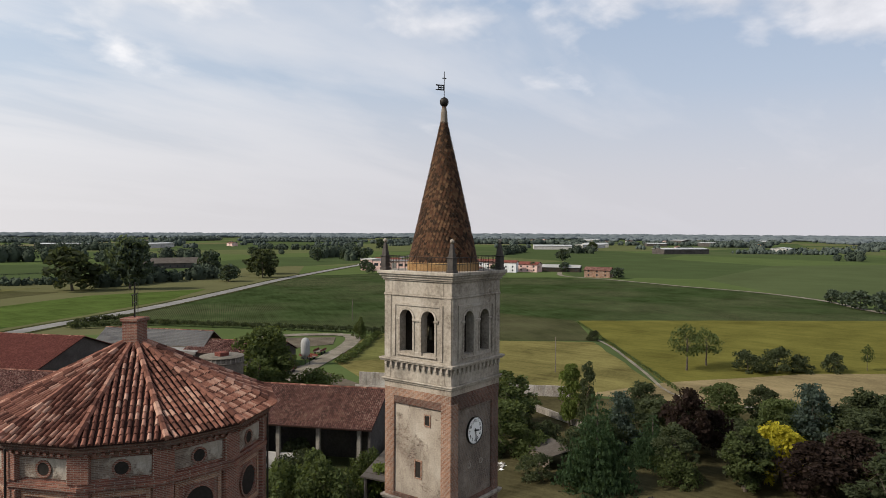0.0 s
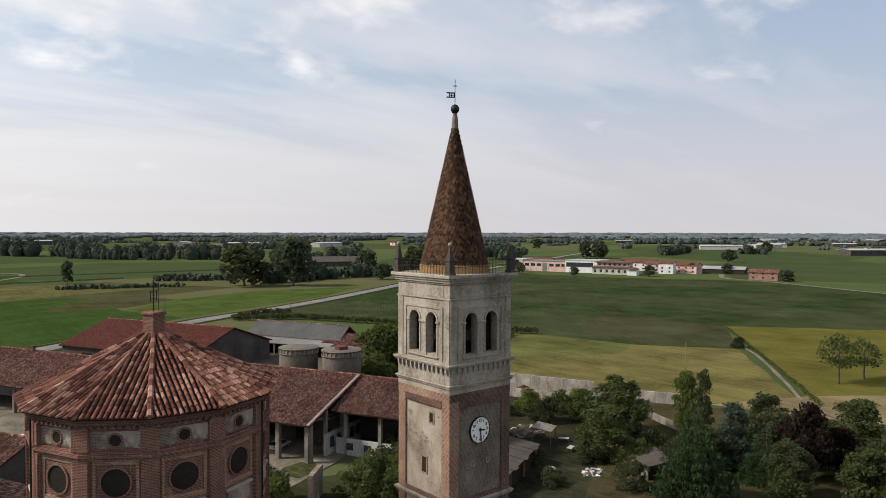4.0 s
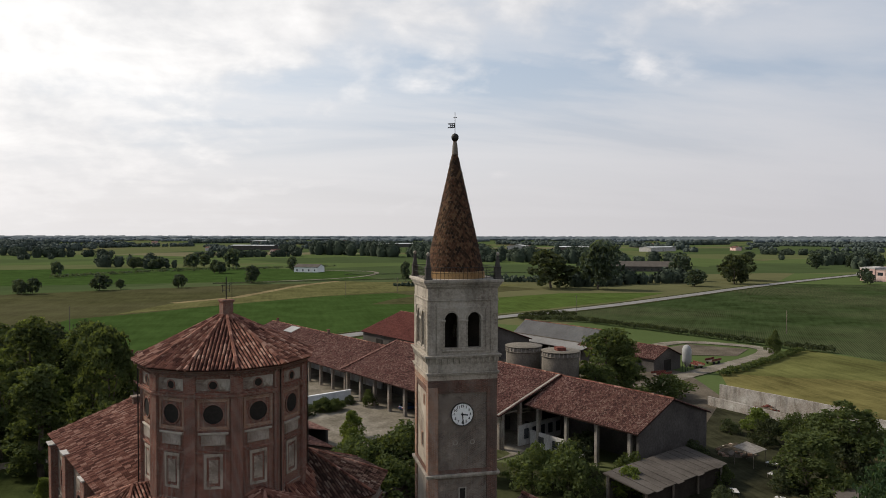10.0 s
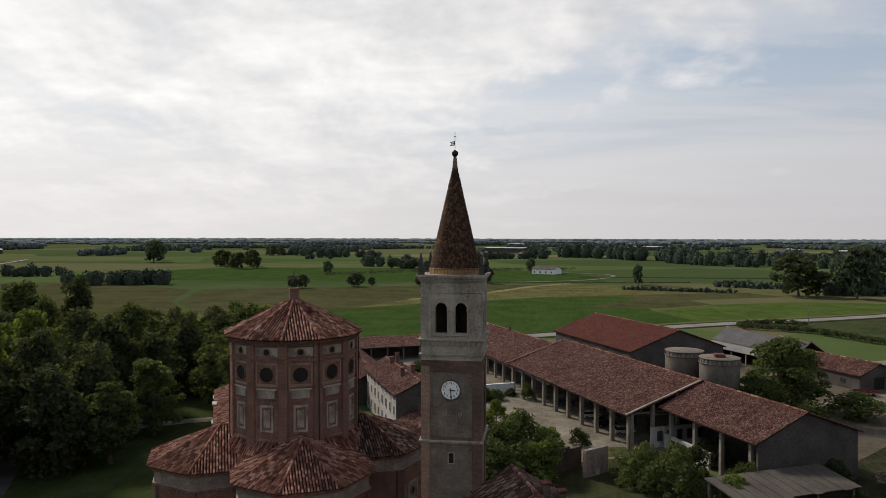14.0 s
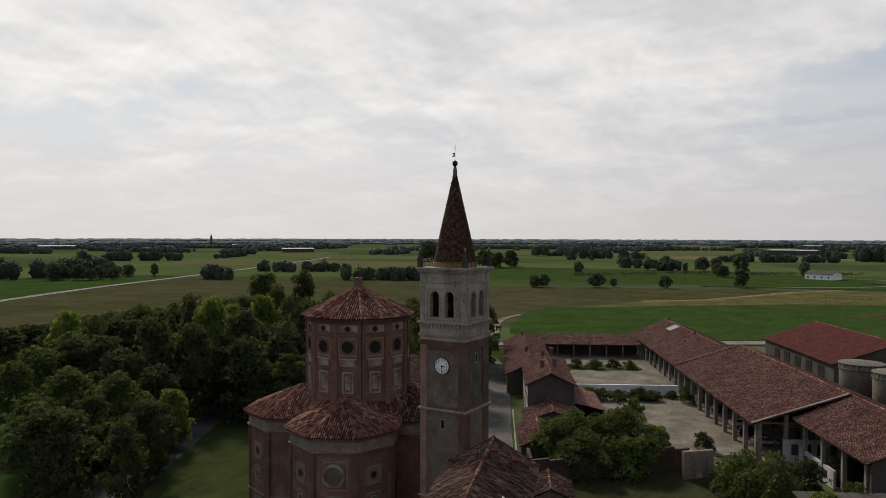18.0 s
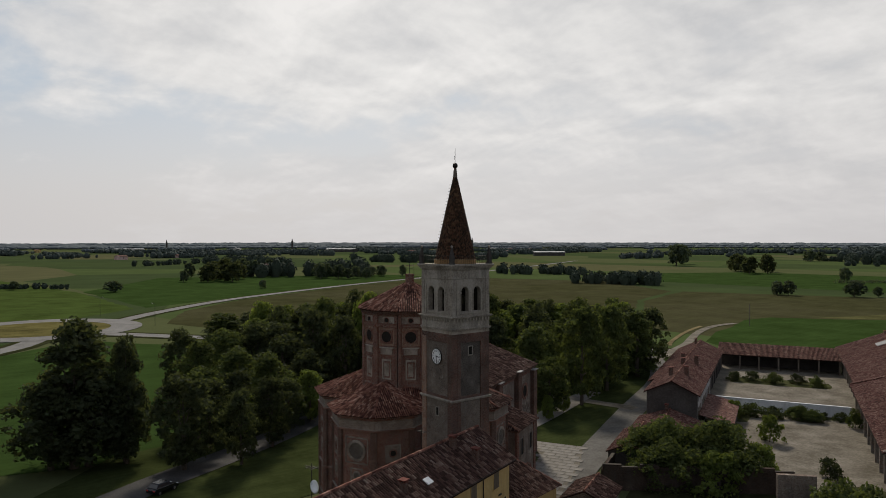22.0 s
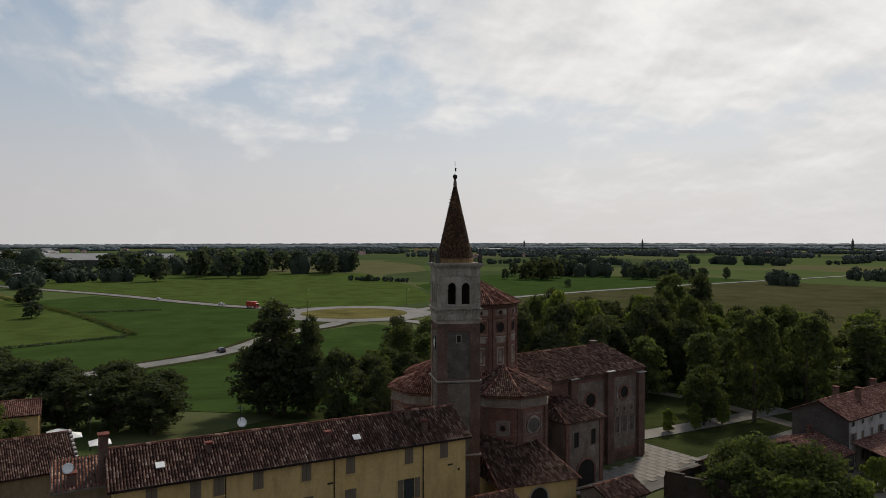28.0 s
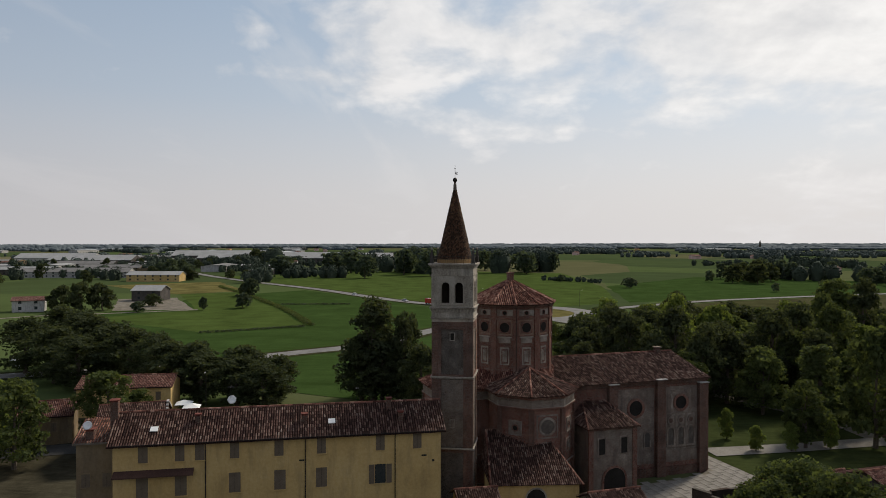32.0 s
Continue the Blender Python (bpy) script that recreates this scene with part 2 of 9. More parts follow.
SCALE = material("spire_scale", [(0.15, (0.016, 0.012, 0.009)), (0.42, (0.044, 0.026, 0.016)), (0.62, (0.082, 0.040, 0.023)), (0.85, (0.135, 0.080, 0.043))], 0.6, 0.85, 0.25, 9.0, island=0.6)
SCALE_ONE = material("spire_scale_single", [(0.15, (0.016, 0.012, 0.009)), (0.42, (0.044, 0.026, 0.016)), (0.62, (0.082, 0.040, 0.023)), (0.85, (0.135, 0.080, 0.043))], 0.6, 0.85, 0.25, 9.0, objrand=0.6)
STONE = material("weathered_limewash", [(0.12, (0.095, 0.08, 0.064)), (0.34, (0.225, 0.195, 0.160)), (0.56, (0.325, 0.290, 0.243)), (0.85, (0.41, 0.375, 0.324))], 1.0, 0.9, 0.35, 5.0, stain=0.5)
PLASTER = material("rough_plaster", [(0.15, (0.10, 0.078, 0.062)), (0.4, (0.215, 0.178, 0.145)), (0.62, (0.315, 0.275, 0.23)), (0.85, (0.40, 0.365, 0.315))], 1.6, 0.95, 0.8, 7.0, stain=0.5, peel=0.52)
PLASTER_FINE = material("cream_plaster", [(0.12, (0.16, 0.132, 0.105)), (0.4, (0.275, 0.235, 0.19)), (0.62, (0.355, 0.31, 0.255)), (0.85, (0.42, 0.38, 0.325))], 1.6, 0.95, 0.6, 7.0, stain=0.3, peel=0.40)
CHPLASTER = material("church_plaster", [(0.15, (0.10, 0.074, 0.06)), (0.4, (0.175, 0.138, 0.112)), (0.62, (0.265, 0.225, 0.188)), (0.85, (0.37, 0.332, 0.288))], 1.6, 0.95, 0.6, 8.0, stain=0.45, peel=0.47)
RUBBLE = material("rubble_masonry", [(0.12, (0.066, 0.050, 0.041)), (0.4, (0.138, 0.107, 0.087)), (0.62, (0.215, 0.176, 0.146)), (0.86, (0.36, 0.318, 0.27))], 2.2, 0.95, 0.9, 9.0, kind="brick", size=(0.24, 0.07), stain=0.35, mortar=(0.27, 0.24, 0.205))
# Tower's east infill: part of its shade is put into this darker grey.
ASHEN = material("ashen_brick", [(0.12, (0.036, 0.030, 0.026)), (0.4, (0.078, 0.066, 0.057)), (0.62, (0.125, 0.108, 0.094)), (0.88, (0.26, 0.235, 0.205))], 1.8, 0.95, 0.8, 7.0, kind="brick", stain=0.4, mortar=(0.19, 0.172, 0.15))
BAYWALL = material("stripped_bay_wall", [(0.15, (0.100, 0.070, 0.057)), (0.4, (0.172, 0.132, 0.110)), (0.62, (0.248, 0.206, 0.174)), (0.86, (0.36, 0.318, 0.275))], 1.8, 0.95, 0.7, 8.0, kind="brick", stain=0.45, mortar=(0.20, 0.175, 0.15))
BRICK = material("old_brick", [(0.12, (0.062, 0.027, 0.021)), (0.4, (0.140, 0.054, 0.040)), (0.62, (0.210, 0.093, 0.068)), (0.88, (0.30, 0.18, 0.14))], 1.4, 0.93, 0.6, 5.0, kind="brick", stain=0.4, mortar=(0.24, 0.21, 0.175))
BRICK_DARK = material("dark_stained_brick", [(0.12, (0.045, 0.024, 0.020)), (0.4, (0.098, 0.049, 0.038)), (0.62, (0.150, 0.081, 0.062)), (0.88, (0.23, 0.16, 0.13))], 1.4, 0.93, 0.6, 5.0, kind="brick", stain=0.45, mortar=(0.17, 0.145, 0.12))
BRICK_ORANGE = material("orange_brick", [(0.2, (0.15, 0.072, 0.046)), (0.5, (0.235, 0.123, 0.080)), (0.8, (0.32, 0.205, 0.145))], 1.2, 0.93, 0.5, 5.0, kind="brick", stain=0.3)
YELLOW = material("ochre_render", [(0.1, (0.37, 0.245, 0.095)), (0.5, (0.475, 0.33, 0.138)), (0.9, (0.55, 0.40, 0.19))], 0.5, 0.9, 0.12, 6.0, stain=0.25)
WHITEWASH = material("whitewash", [(0.2, (0.29, 0.275, 0.26)), (0.5, (0.40, 0.385, 0.365)), (0.8, (0.48, 0.465, 0.445))], 0.6, 0.9, 0.2, 6.0, stain=0.45)
GREYWALL = material("grey_render", [(0.2, (0.043, 0.038, 0.035)), (0.5, (0.068, 0.061, 0.056)), (0.8, (0.104, 0.094, 0.086))], 0.6, 0.92, 0.3, 5.0, stain=0.35)
CONCRETE = material("stained_concrete", [(0.2, (0.135, 0.120, 0.102)), (0.5, (0.215, 0.194, 0.168)), (0.8, (0.30, 0.277, 0.245))], 0.5, 0.9, 0.3, 5.0, stain=0.6)
FIBRE = material("fibre_cement_sheet", [(0.1, (0.046, 0.039, 0.033)), (0.5, (0.074, 0.064, 0.055)), (0.9, (0.108, 0.096, 0.084))], 0.6, 0.9, 0.3, 5.0)
# Near-black panels on solid walls paint the shade inside openings.
DARK = material("dark_interior", [(0.3, (0.018, 0.016, 0.014)), (0.7, (0.03, 0.027, 0.024))], 1.0, 0.95, 0.0)
IRON = material("dark_iron", [(0.3, (0.025, 0.024, 0.023)), (0.7, (0.05, 0.045, 0.04))], 2.0, 0.55, 0.1, metal=0.7)
SHUTTER = material("brown_shutter", [(0.3, (0.115, 0.088, 0.062)), (0.7, (0.165, 0.130, 0.095))], 2.0, 0.7, 0.2, 12.0)
WOOD = material("grey_timber", [(0.2, (0.09, 0.075, 0.06)), (0.5, (0.15, 0.125, 0.10)), (0.8, (0.22, 0.19, 0.16))], 1.5, 0.85, 0.3, 8.0)
# Near-black timber: the belfry's inner shade is put into the colour.
DARKWOOD = material("dark_timber", [(0.2, (0.022, 0.018, 0.014)), (0.8, (0.05, 0.042, 0.034))], 2.0, 0.9, 0.2, 8.0)
WHITE = material("white_enamel", [(0.3, (0.70, 0.70, 0.68)), (0.7, (0.80, 0.80, 0.78))], 1.0, 0.5, 0.05)
BLACK = material("black_paint", [(0.3, (0.015, 0.015, 0.016)), (0.7, (0.03, 0.03, 0.03))], 1.0, 0.5, 0.0)
PANE = material("window_glass_dark", [(0.3, (0.02, 0.024, 0.028)), (0.7, (0.04, 0.045, 0.05))], 1.0, 0.12, 0.0, spec=0.6)
BRONZE = material("bell_bronze", [(0.3, (0.045, 0.040, 0.027)), (0.7, (0.085, 0.074, 0.048))], 3.0, 0.45, 0.1, metal=0.8)
EARTH = material("bare_earth", [(0.25, (0.050, 0.041, 0.029)), (0.5, (0.080, 0.066, 0.048)), (0.8, (0.126, 0.106, 0.080))], 0.3, 0.95, 0.5, 6.0)
ASPHALT = material("worn_asphalt", [(0.25, (0.115, 0.111, 0.104)), (0.5, (0.158, 0.153, 0.144)), (0.8, (0.205, 0.198, 0.187))], 0.4, 0.9, 0.2, 8.0)
# Street asphalt darkened: the shade of its trees is put into the colour.
STREET = material("tree_shade_asphalt", [(0.25, (0.040, 0.039, 0.037)), (0.5, (0.058, 0.056, 0.053)), (0.8, (0.082, 0.080, 0.076))], 0.5, 0.92, 0.2, 8.0)
GRAVEL = material("pale_gravel", [(0.1, (0.060, 0.054, 0.037)), (0.4, (0.118, 0.103, 0.079)), (0.6, (0.165, 0.146, 0.117)), (0.9, (0.25, 0.226, 0.188))], 0.6, 0.95, 0.4, 4.0)
LANE = material("worn_lane", [(0.2, (0.070, 0.066, 0.058)), (0.45, (0.104, 0.098, 0.088)), (0.7, (0.138, 0.131, 0.118)), (0.9, (0.175, 0.166, 0.15))], 0.5, 0.94, 0.3, 5.0)
PAVING = material("pale_paving", [(0.25, (0.135, 0.123, 0.106)), (0.5, (0.20, 0.185, 0.162)), (0.8, (0.27, 0.25, 0.22))], 0.6, 0.9, 0.3, 7.0, objrand=0.09)
KERB = material("kerb_stone", [(0.3, (0.23, 0.222, 0.205)), (0.7, (0.32, 0.31, 0.29))], 1.0, 0.85, 0.2)
PINK = material("pink_render", [(0.2, (0.42, 0.27, 0.24)), (0.5, (0.52, 0.36, 0.32)), (0.8, (0.60, 0.46, 0.42))], 0.3, 0.9, 0.1)
SHEET = material("pale_metal_sheet", [(0.2, (0.24, 0.25, 0.255)), (0.5, (0.32, 0.33, 0.335)), (0.8, (0.42, 0.42, 0.42))], 0.1, 0.6, 0.05)
LEAF = {}
# The far leaves are lifted and blued: air haze put into their colour.
for nm, c in {"leaf_mid": (0.066, 0.084, 0.034), "leaf_dark": (0.050, 0.061, 0.033), "leaf_bright": (0.105, 0.135, 0.040), "leaf_yellow": (0.30, 0.27, 0.03), "leaf_blue": (0.062, 0.084, 0.070), "leaf_purple": (0.030, 0.021, 0.018), "leaf_conifer": (0.034, 0.056, 0.028), "leaf_haze": (0.060, 0.078, 0.057)}.items():
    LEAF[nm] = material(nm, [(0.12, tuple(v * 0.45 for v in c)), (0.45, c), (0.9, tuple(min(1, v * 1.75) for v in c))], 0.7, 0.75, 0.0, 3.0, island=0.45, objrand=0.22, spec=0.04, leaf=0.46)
BARK = material("bark", [(0.2, (0.05, 0.04, 0.03)), (0.5, (0.09, 0.075, 0.06)), (0.8, (0.14, 0.12, 0.10))], 2.0, 0.95, 0.6, 10.0)

# ---- helpers ----
R = random.Random(11)
TAU = 2 * math.pi


def mesh_from(name, verts, faces, mat):
    me = bpy.data.meshes.new(name)
    me.from_pydata([tuple(v) for v in verts], [], [tuple(f) for f in faces])
    me.materials.append(mat)
    me.update()
    return me


def finish(name, bm, mat, smooth=False):
    bmesh.ops.recalc_face_normals(bm, faces=bm.faces)
    me = bpy.data.meshes.new(name)
    bm.to_mesh(me)
    bm.free()
    me.materials.append(mat)
    if smooth:
        me.shade_smooth()
    return me


def thing(name, label, category, m=None, group="", kind=""):
    ob = new(name)
    ob.empty_display_size = 0.3
    ob.matrix_world = m if m is not None else Matrix()
    return tagged(ob, label, category, group, kind)


def part(name, bm, mat, parent, label="", smooth=False, at=None):
    """Link a bmesh (or a finished mesh) as one mesh object under a thing or a part."""
    me = bm if isinstance(bm, bpy.types.Mesh) else finish(name, bm, mat, smooth)
    ob = new(name, me)
    ob.parent = parent
    if at is not None:
        ob.matrix_basis = at
    return tagged(ob, label)


def setting(name, bm, mat, label="", m=None):
    me = bm if isinstance(bm, bpy.types.Mesh) else finish(name, bm, mat)
    ob = new(name, me)
    if m is not None:
        ob.matrix_world = m
    return tagged(ob, label, name.split("_")[0], "", "structure")


def box(bm, x0, y0, z0, x1, y1, z1, m=None):
    vs = [bm.verts.new((x, y, z)) for z in (z0, z1) for x, y in ((x0, y0), (x1, y0), (x1, y1), (x0, y1))]
    for f in ((3, 2, 1, 0), (4, 5, 6, 7), (0, 1, 5, 4), (1, 2, 6, 5), (2, 3, 7, 6), (3, 0, 4, 7)):
        bm.faces.new([vs[i] for i in f])
    if m is not None:
        bmesh.ops.transform(bm, matrix=m, verts=vs)
    return vs


def boxes(*specs):
    bm = bmesh.new()
    for s in specs:
        box(bm, *s)
    return bm


def bevelled(bm, w=0.03):
    bmesh.ops.bevel(bm, geom=bm.edges[:], offset=w, segments=1, affect="EDGES", clamp_overlap=True)
    return bm


def prism(pts, z0, z1, bm=None):
    bm = bm or bmesh.new()
    a = [bm.verts.new((x, y, z0)) for x, y in pts]
    b = [bm.verts.new((x, y, z1)) for x, y in pts]
    bm.faces.new(a[::-1])
    bm.faces.new(b)
    n = len(pts)
    for i in range(n):
        bm.faces.new((a[i], a[(i + 1) % n], b[(i + 1) % n], b[i]))
    return bm


def ngon(n, r, phase=0.0, cx=0.0, cy=0.0):
    return [(cx + r * math.cos(phase + TAU * i / n), cy + r * math.sin(phase + TAU * i / n)) for i in range(n)]


def lathe(profile, n=16, bm=None, cx=0.0, cy=0.0, phase=0.0):
    """Rings (radius, z) joined into a closed turned shape."""
    bm = bm or bmesh.new()
    rings = [[bm.verts.new((cx + max(r, 0.002) * math.cos(phase + TAU * i / n), cy + max(r, 0.002) * math.sin(phase + TAU * i / n), z)) for i in range(n)] for r, z in profile]
    for a, b in zip(rings, rings[1:]):
        for i in range(n):
            bm.faces.new((a[i], a[(i + 1) % n], b[(i + 1) % n], b[i]))
    bm.faces.new(rings[0][::-1])
    bm.faces.new(rings[-1])
    return bm


def tube(p, q, r, n=8, bm=None, r2=None):
    bm = bm or bmesh.new()
    p, q = Vector(p), Vector(q)
    rot = (q - p).to_track_quat("Z", "Y").to_matrix()
    ends = []
    for c, rr in ((p, r), (q, r if r2 is None else r2)):
        ends.append([bm.verts.new(c + rot @ Vector((rr * math.cos(TAU * i / n), rr * math.sin(TAU * i / n), 0))) for i in range(n)])
    a, b = ends
    for i in range(n):
        bm.faces.new((a[i], a[(i + 1) % n], b[(i + 1) % n], b[i]))
    bm.faces.new(a[::-1])
    bm.faces.new(b)
    return bm


def ring(r0, r1, y0, y1, n=28, bm=None):
    """A flat annulus standing in the xz plane, from y0 to y1."""
    bm = bm or bmesh.new()
    rows = []
    for r, y in ((r0, y0), (r1, y0), (r1, y1), (r0, y1)):
        rows.append([bm.verts.new((r * math.cos(TAU * i / n), y, r * math.sin(TAU * i / n))) for i in range(n)])
    for k in range(4):
        a, b = rows[k], rows[(k + 1) % 4]
        for i in range(n):
            bm.faces.new((a[i], a[(i + 1) % n], b[(i + 1) % n], b[i]))
    return bm


def disc(r, y0, y1, n=28, bm=None):
    bm = bm or bmesh.new()
    a = [bm.verts.new((r * math.cos(TAU * i / n), y0, r * math.sin(TAU * i / n))) for i in range(n)]
    b = [bm.verts.new((r * math.cos(TAU * i / n), y1, r * math.sin(TAU * i / n))) for i in range(n)]
    bm.faces.new(a)
    bm.faces.new(b[::-1])
    for i in range(n):
        bm.faces.new((a[i], a[(i + 1) % n], b[(i + 1) % n], b[i]))
    return bm


def arch_outline(w, h, n=10):
    """Points (x, z) of a round-headed opening w wide and h high, from the lower left round to the lower right."""
    r = w / 2
    return [(-r, 0.0)] + [(-r * math.cos(math.pi * i / n), h - r + r * math.sin(math.pi * i / n)) for i in range(n + 1)] + [(r, 0.0)]


def arch_block(w, h, y0, y1, bm=None, dx=0.0, z=0.0):
    bm = bm or bmesh.new()
    o = arch_outline(w, h)
    a = [bm.verts.new((dx + x, y0, z + q)) for x, q in o]
    b = [bm.verts.new((dx + x, y1, z + q)) for x, q in o]
    bm.faces.new(a)
    bm.faces.new(b[::-1])
    n = len(o)
    for i in range(n):
        bm.faces.new((a[i], a[(i + 1) % n], b[(i + 1) % n], b[i]))
    return bm


def arch_frame(w, h, t, y0, y1):
    """A moulding of width t round a round-headed opening."""
    bm = bmesh.new()
    inner, outer = arch_outline(w, h), arch_outline(w + 2 * t, h + t)
    loops = []
    for o, y in ((inner, y0), (outer, y0), (outer, y1), (inner, y1)):
        loops.append([bm.verts.new((x, y, q)) for x, q in o])
    for k in range(4):
        a, b = loops[k], loops[(k + 1) % 4]
        for i in range(len(a) - 1):
            bm.faces.new((a[i], a[i + 1], b[i + 1], b[i]))
    for i in (0, -1):
        bm.faces.new([loops[k][i] for k in range(4)])
    return bm


def frame_rect(w, h, t, y0, y1):
    return boxes((-w / 2 - t, y0, -t, -w / 2, y1, h + t), (w / 2, y0, -t, w / 2 + t, y1, h + t), (-w / 2, y0, -t, w / 2, y1, 0), (-w / 2, y0, h, w / 2, y1, h + t))


def tiles(p00, p10, p01, p11, pitch=0.24, course=0.42, rise=0.09, jitter=0.012, keep=None):
    """Curved roof tiles on a sloping four-sided patch: p00-p10 the eave, p01-p11 the top edge. Columns run up the slope along its
    middle line and end where the patch ends. Returns verts and faces, tile by tile."""
    p00, p10, p01, p11 = (Vector(p) for p in (p00, p10, p01, p11))
    ex = (p10 - p00).normalized()
    nrm = ex.cross(((p01 + p11) - (p00 + p10)).normalized()).normalized()
    if nrm.z < 0:
        nrm = -nrm
    up = nrm.cross(ex).normalized()
    if up.z < 0:
        up = -up
    width = (p10 - p00).length
    tl, tr = (p01 - p00), (p11 - p00)
    u0, v0, u1, v1 = tl.dot(ex), tl.dot(up), tr.dot(ex), tr.dot(up)
    vmax = max(v0, v1)
    out_v, out_f = [], []
    ncol = max(1, int(width / pitch))
    arc = [(-0.40, 0.0), (-0.24, 0.85), (0.0, 1.15), (0.24, 0.85), (0.40, 0.0)]

    def top_of(u):
        lo, hi = 0.0, vmax
        # how far up the column at u reaches inside the patch
        best = vmax
        if u < u0 and u0 > 1e-6:
            best = min(best, v0 * u / u0)
        if u > u1 and width - u1 > 1e-6:
            best = min(best, v1 * (width - u) / (width - u1))
        return best

    for c in range(ncol):
        u = (c + 0.5) * width / ncol
        top = top_of(u)
        n = int(top / course)
        for k in range(n + 1):
            a, b = k * course - 0.05, min((k + 1) * course + 0.05, top + 0.04)
            if b - a < 0.12:
                continue
            du = R.uniform(-jitter, jitter)
            dz = R.uniform(0, jitter)
            base = len(out_v)
            for v, w, lift in ((a, 1.0, 0.035), (b, 0.82, 0.0)):
                for s, q in arc:
                    out_v.append(p00 + ex * (u + du + s * pitch * 0.92 * w) + up * v + nrm * (q * rise * w + lift + dz))
            for i in range(4):
                out_f.append((base + i, base + i + 1, base + 6 + i, base + 5 + i))
            out_f.append((base, base + 4, base + 3, base + 2, base + 1))
    return out_v, out_f


class Tiled:
    """Collects tiles of several slopes into one mesh."""

    def __init__(self):
        self.v, self.f = [], []

    def slope(self, *a, **k):
        v, f = tiles(*a, **k)
        o = len(self.v)
        self.v += v
        self.f += [tuple(i + o for i in q) for q in f]

    def part(self, name, mat, parent, label=""):
        return tagged(part(name, mesh_from(name, self.v, self.f, mat), mat, parent, label), kind="stuff")


def ridge_caps(points, bm=None, r=0.15):
    """Overlapping half-round caps along a ridge or hip."""
    bm = bm or bmesh.new()
    for p, q in zip(points, points[1:]):
        p, q = Vector(p), Vector(q)
        n = max(1, int((q - p).length / 0.45))
        for i in range(n):
            a, b = p.lerp(q, i / n), p.lerp(q, (i + 1.12) / n)
            tube(a, b, r * R.uniform(0.95, 1.05), 6, bm, r * 0.84)
    return bm


def slab(pts, thick=0.12):
    """A flat roof slope of some thickness through three or four points in space."""
    bm = bmesh.new()
    a = [bm.verts.new(p) for p in pts]
    b = [bm.verts.new((p[0], p[1], p[2] - thick)) for p in pts]
    bm.faces.new(a)
    bm.faces.new(b[::-1])
    n = len(pts)
    for i in range(n):
        bm.faces.new((a[i], a[(i + 1) % n], b[(i + 1) % n], b[i]))
    return bm


# ---- ground, fields, roads ----
def plain_material():
    """The far plain: a patchwork of crops, meadows and ploughland."""
    m = bpy.data.materials.new("plain_of_fields")
    m.use_nodes = True
    m.node_tree.nodes.clear()
    N = Nodes(m.node_tree)
    co = N.add("ShaderNodeTexCoord").outputs["Object"]
    warp = N.add("ShaderNodeMapping", {"Vector": co, "Rotation": (0, 0, 0.5), "Scale": (0.0030, 0.0052, 1.0)}).outputs[0]
    vor = N.add("ShaderNodeTexVoronoi", {"Vector": warp, "Scale": 1.0, "Randomness": 0.8}, feature="F1")
    sep = N.add("ShaderNodeSeparateColor", {0: vor.outputs["Color"]})
    crop = N.ramp(sep.outputs[0], [(0.0, (0.045, 0.062, 0.026)), (0.25, (0.062, 0.084, 0.031)), (0.45, (0.049, 0.067, 0.027)), (0.62, (0.076, 0.086, 0.038)), (0.78, (0.086, 0.086, 0.042)), (0.90, (0.056, 0.071, 0.032)), (0.97, (0.115, 0.105, 0.062))])
    crop.node.color_ramp.interpolation = "CONSTANT"
    n1 = N.noise(co, 0.02, 6.0, 0.65)
    n2 = N.noise(co, 0.8, 4.0, 0.6)
    var = N.math("ADD", 0.55, N.math("ADD", N.math("MULTIPLY", n1, 0.6), N.math("MULTIPLY", n2, 0.3)))
    col = N.mix(1.0, crop, N.add("ShaderNodeCombineXYZ", {0: var, 1: var, 2: var}).outputs[0], "MULTIPLY")
    bs = N.add("ShaderNodeBsdfPrincipled", {"Base Color": col, "Roughness": 0.97, "Specular IOR Level": 0.0})
    N.add("ShaderNodeOutputMaterial", {"Surface": bs.outputs[0]})
    return m


setting("ground", prism(ngon(96, 4850), -0.5, 0.0), plain_material(), "wide flat plain of green crops and meadows")


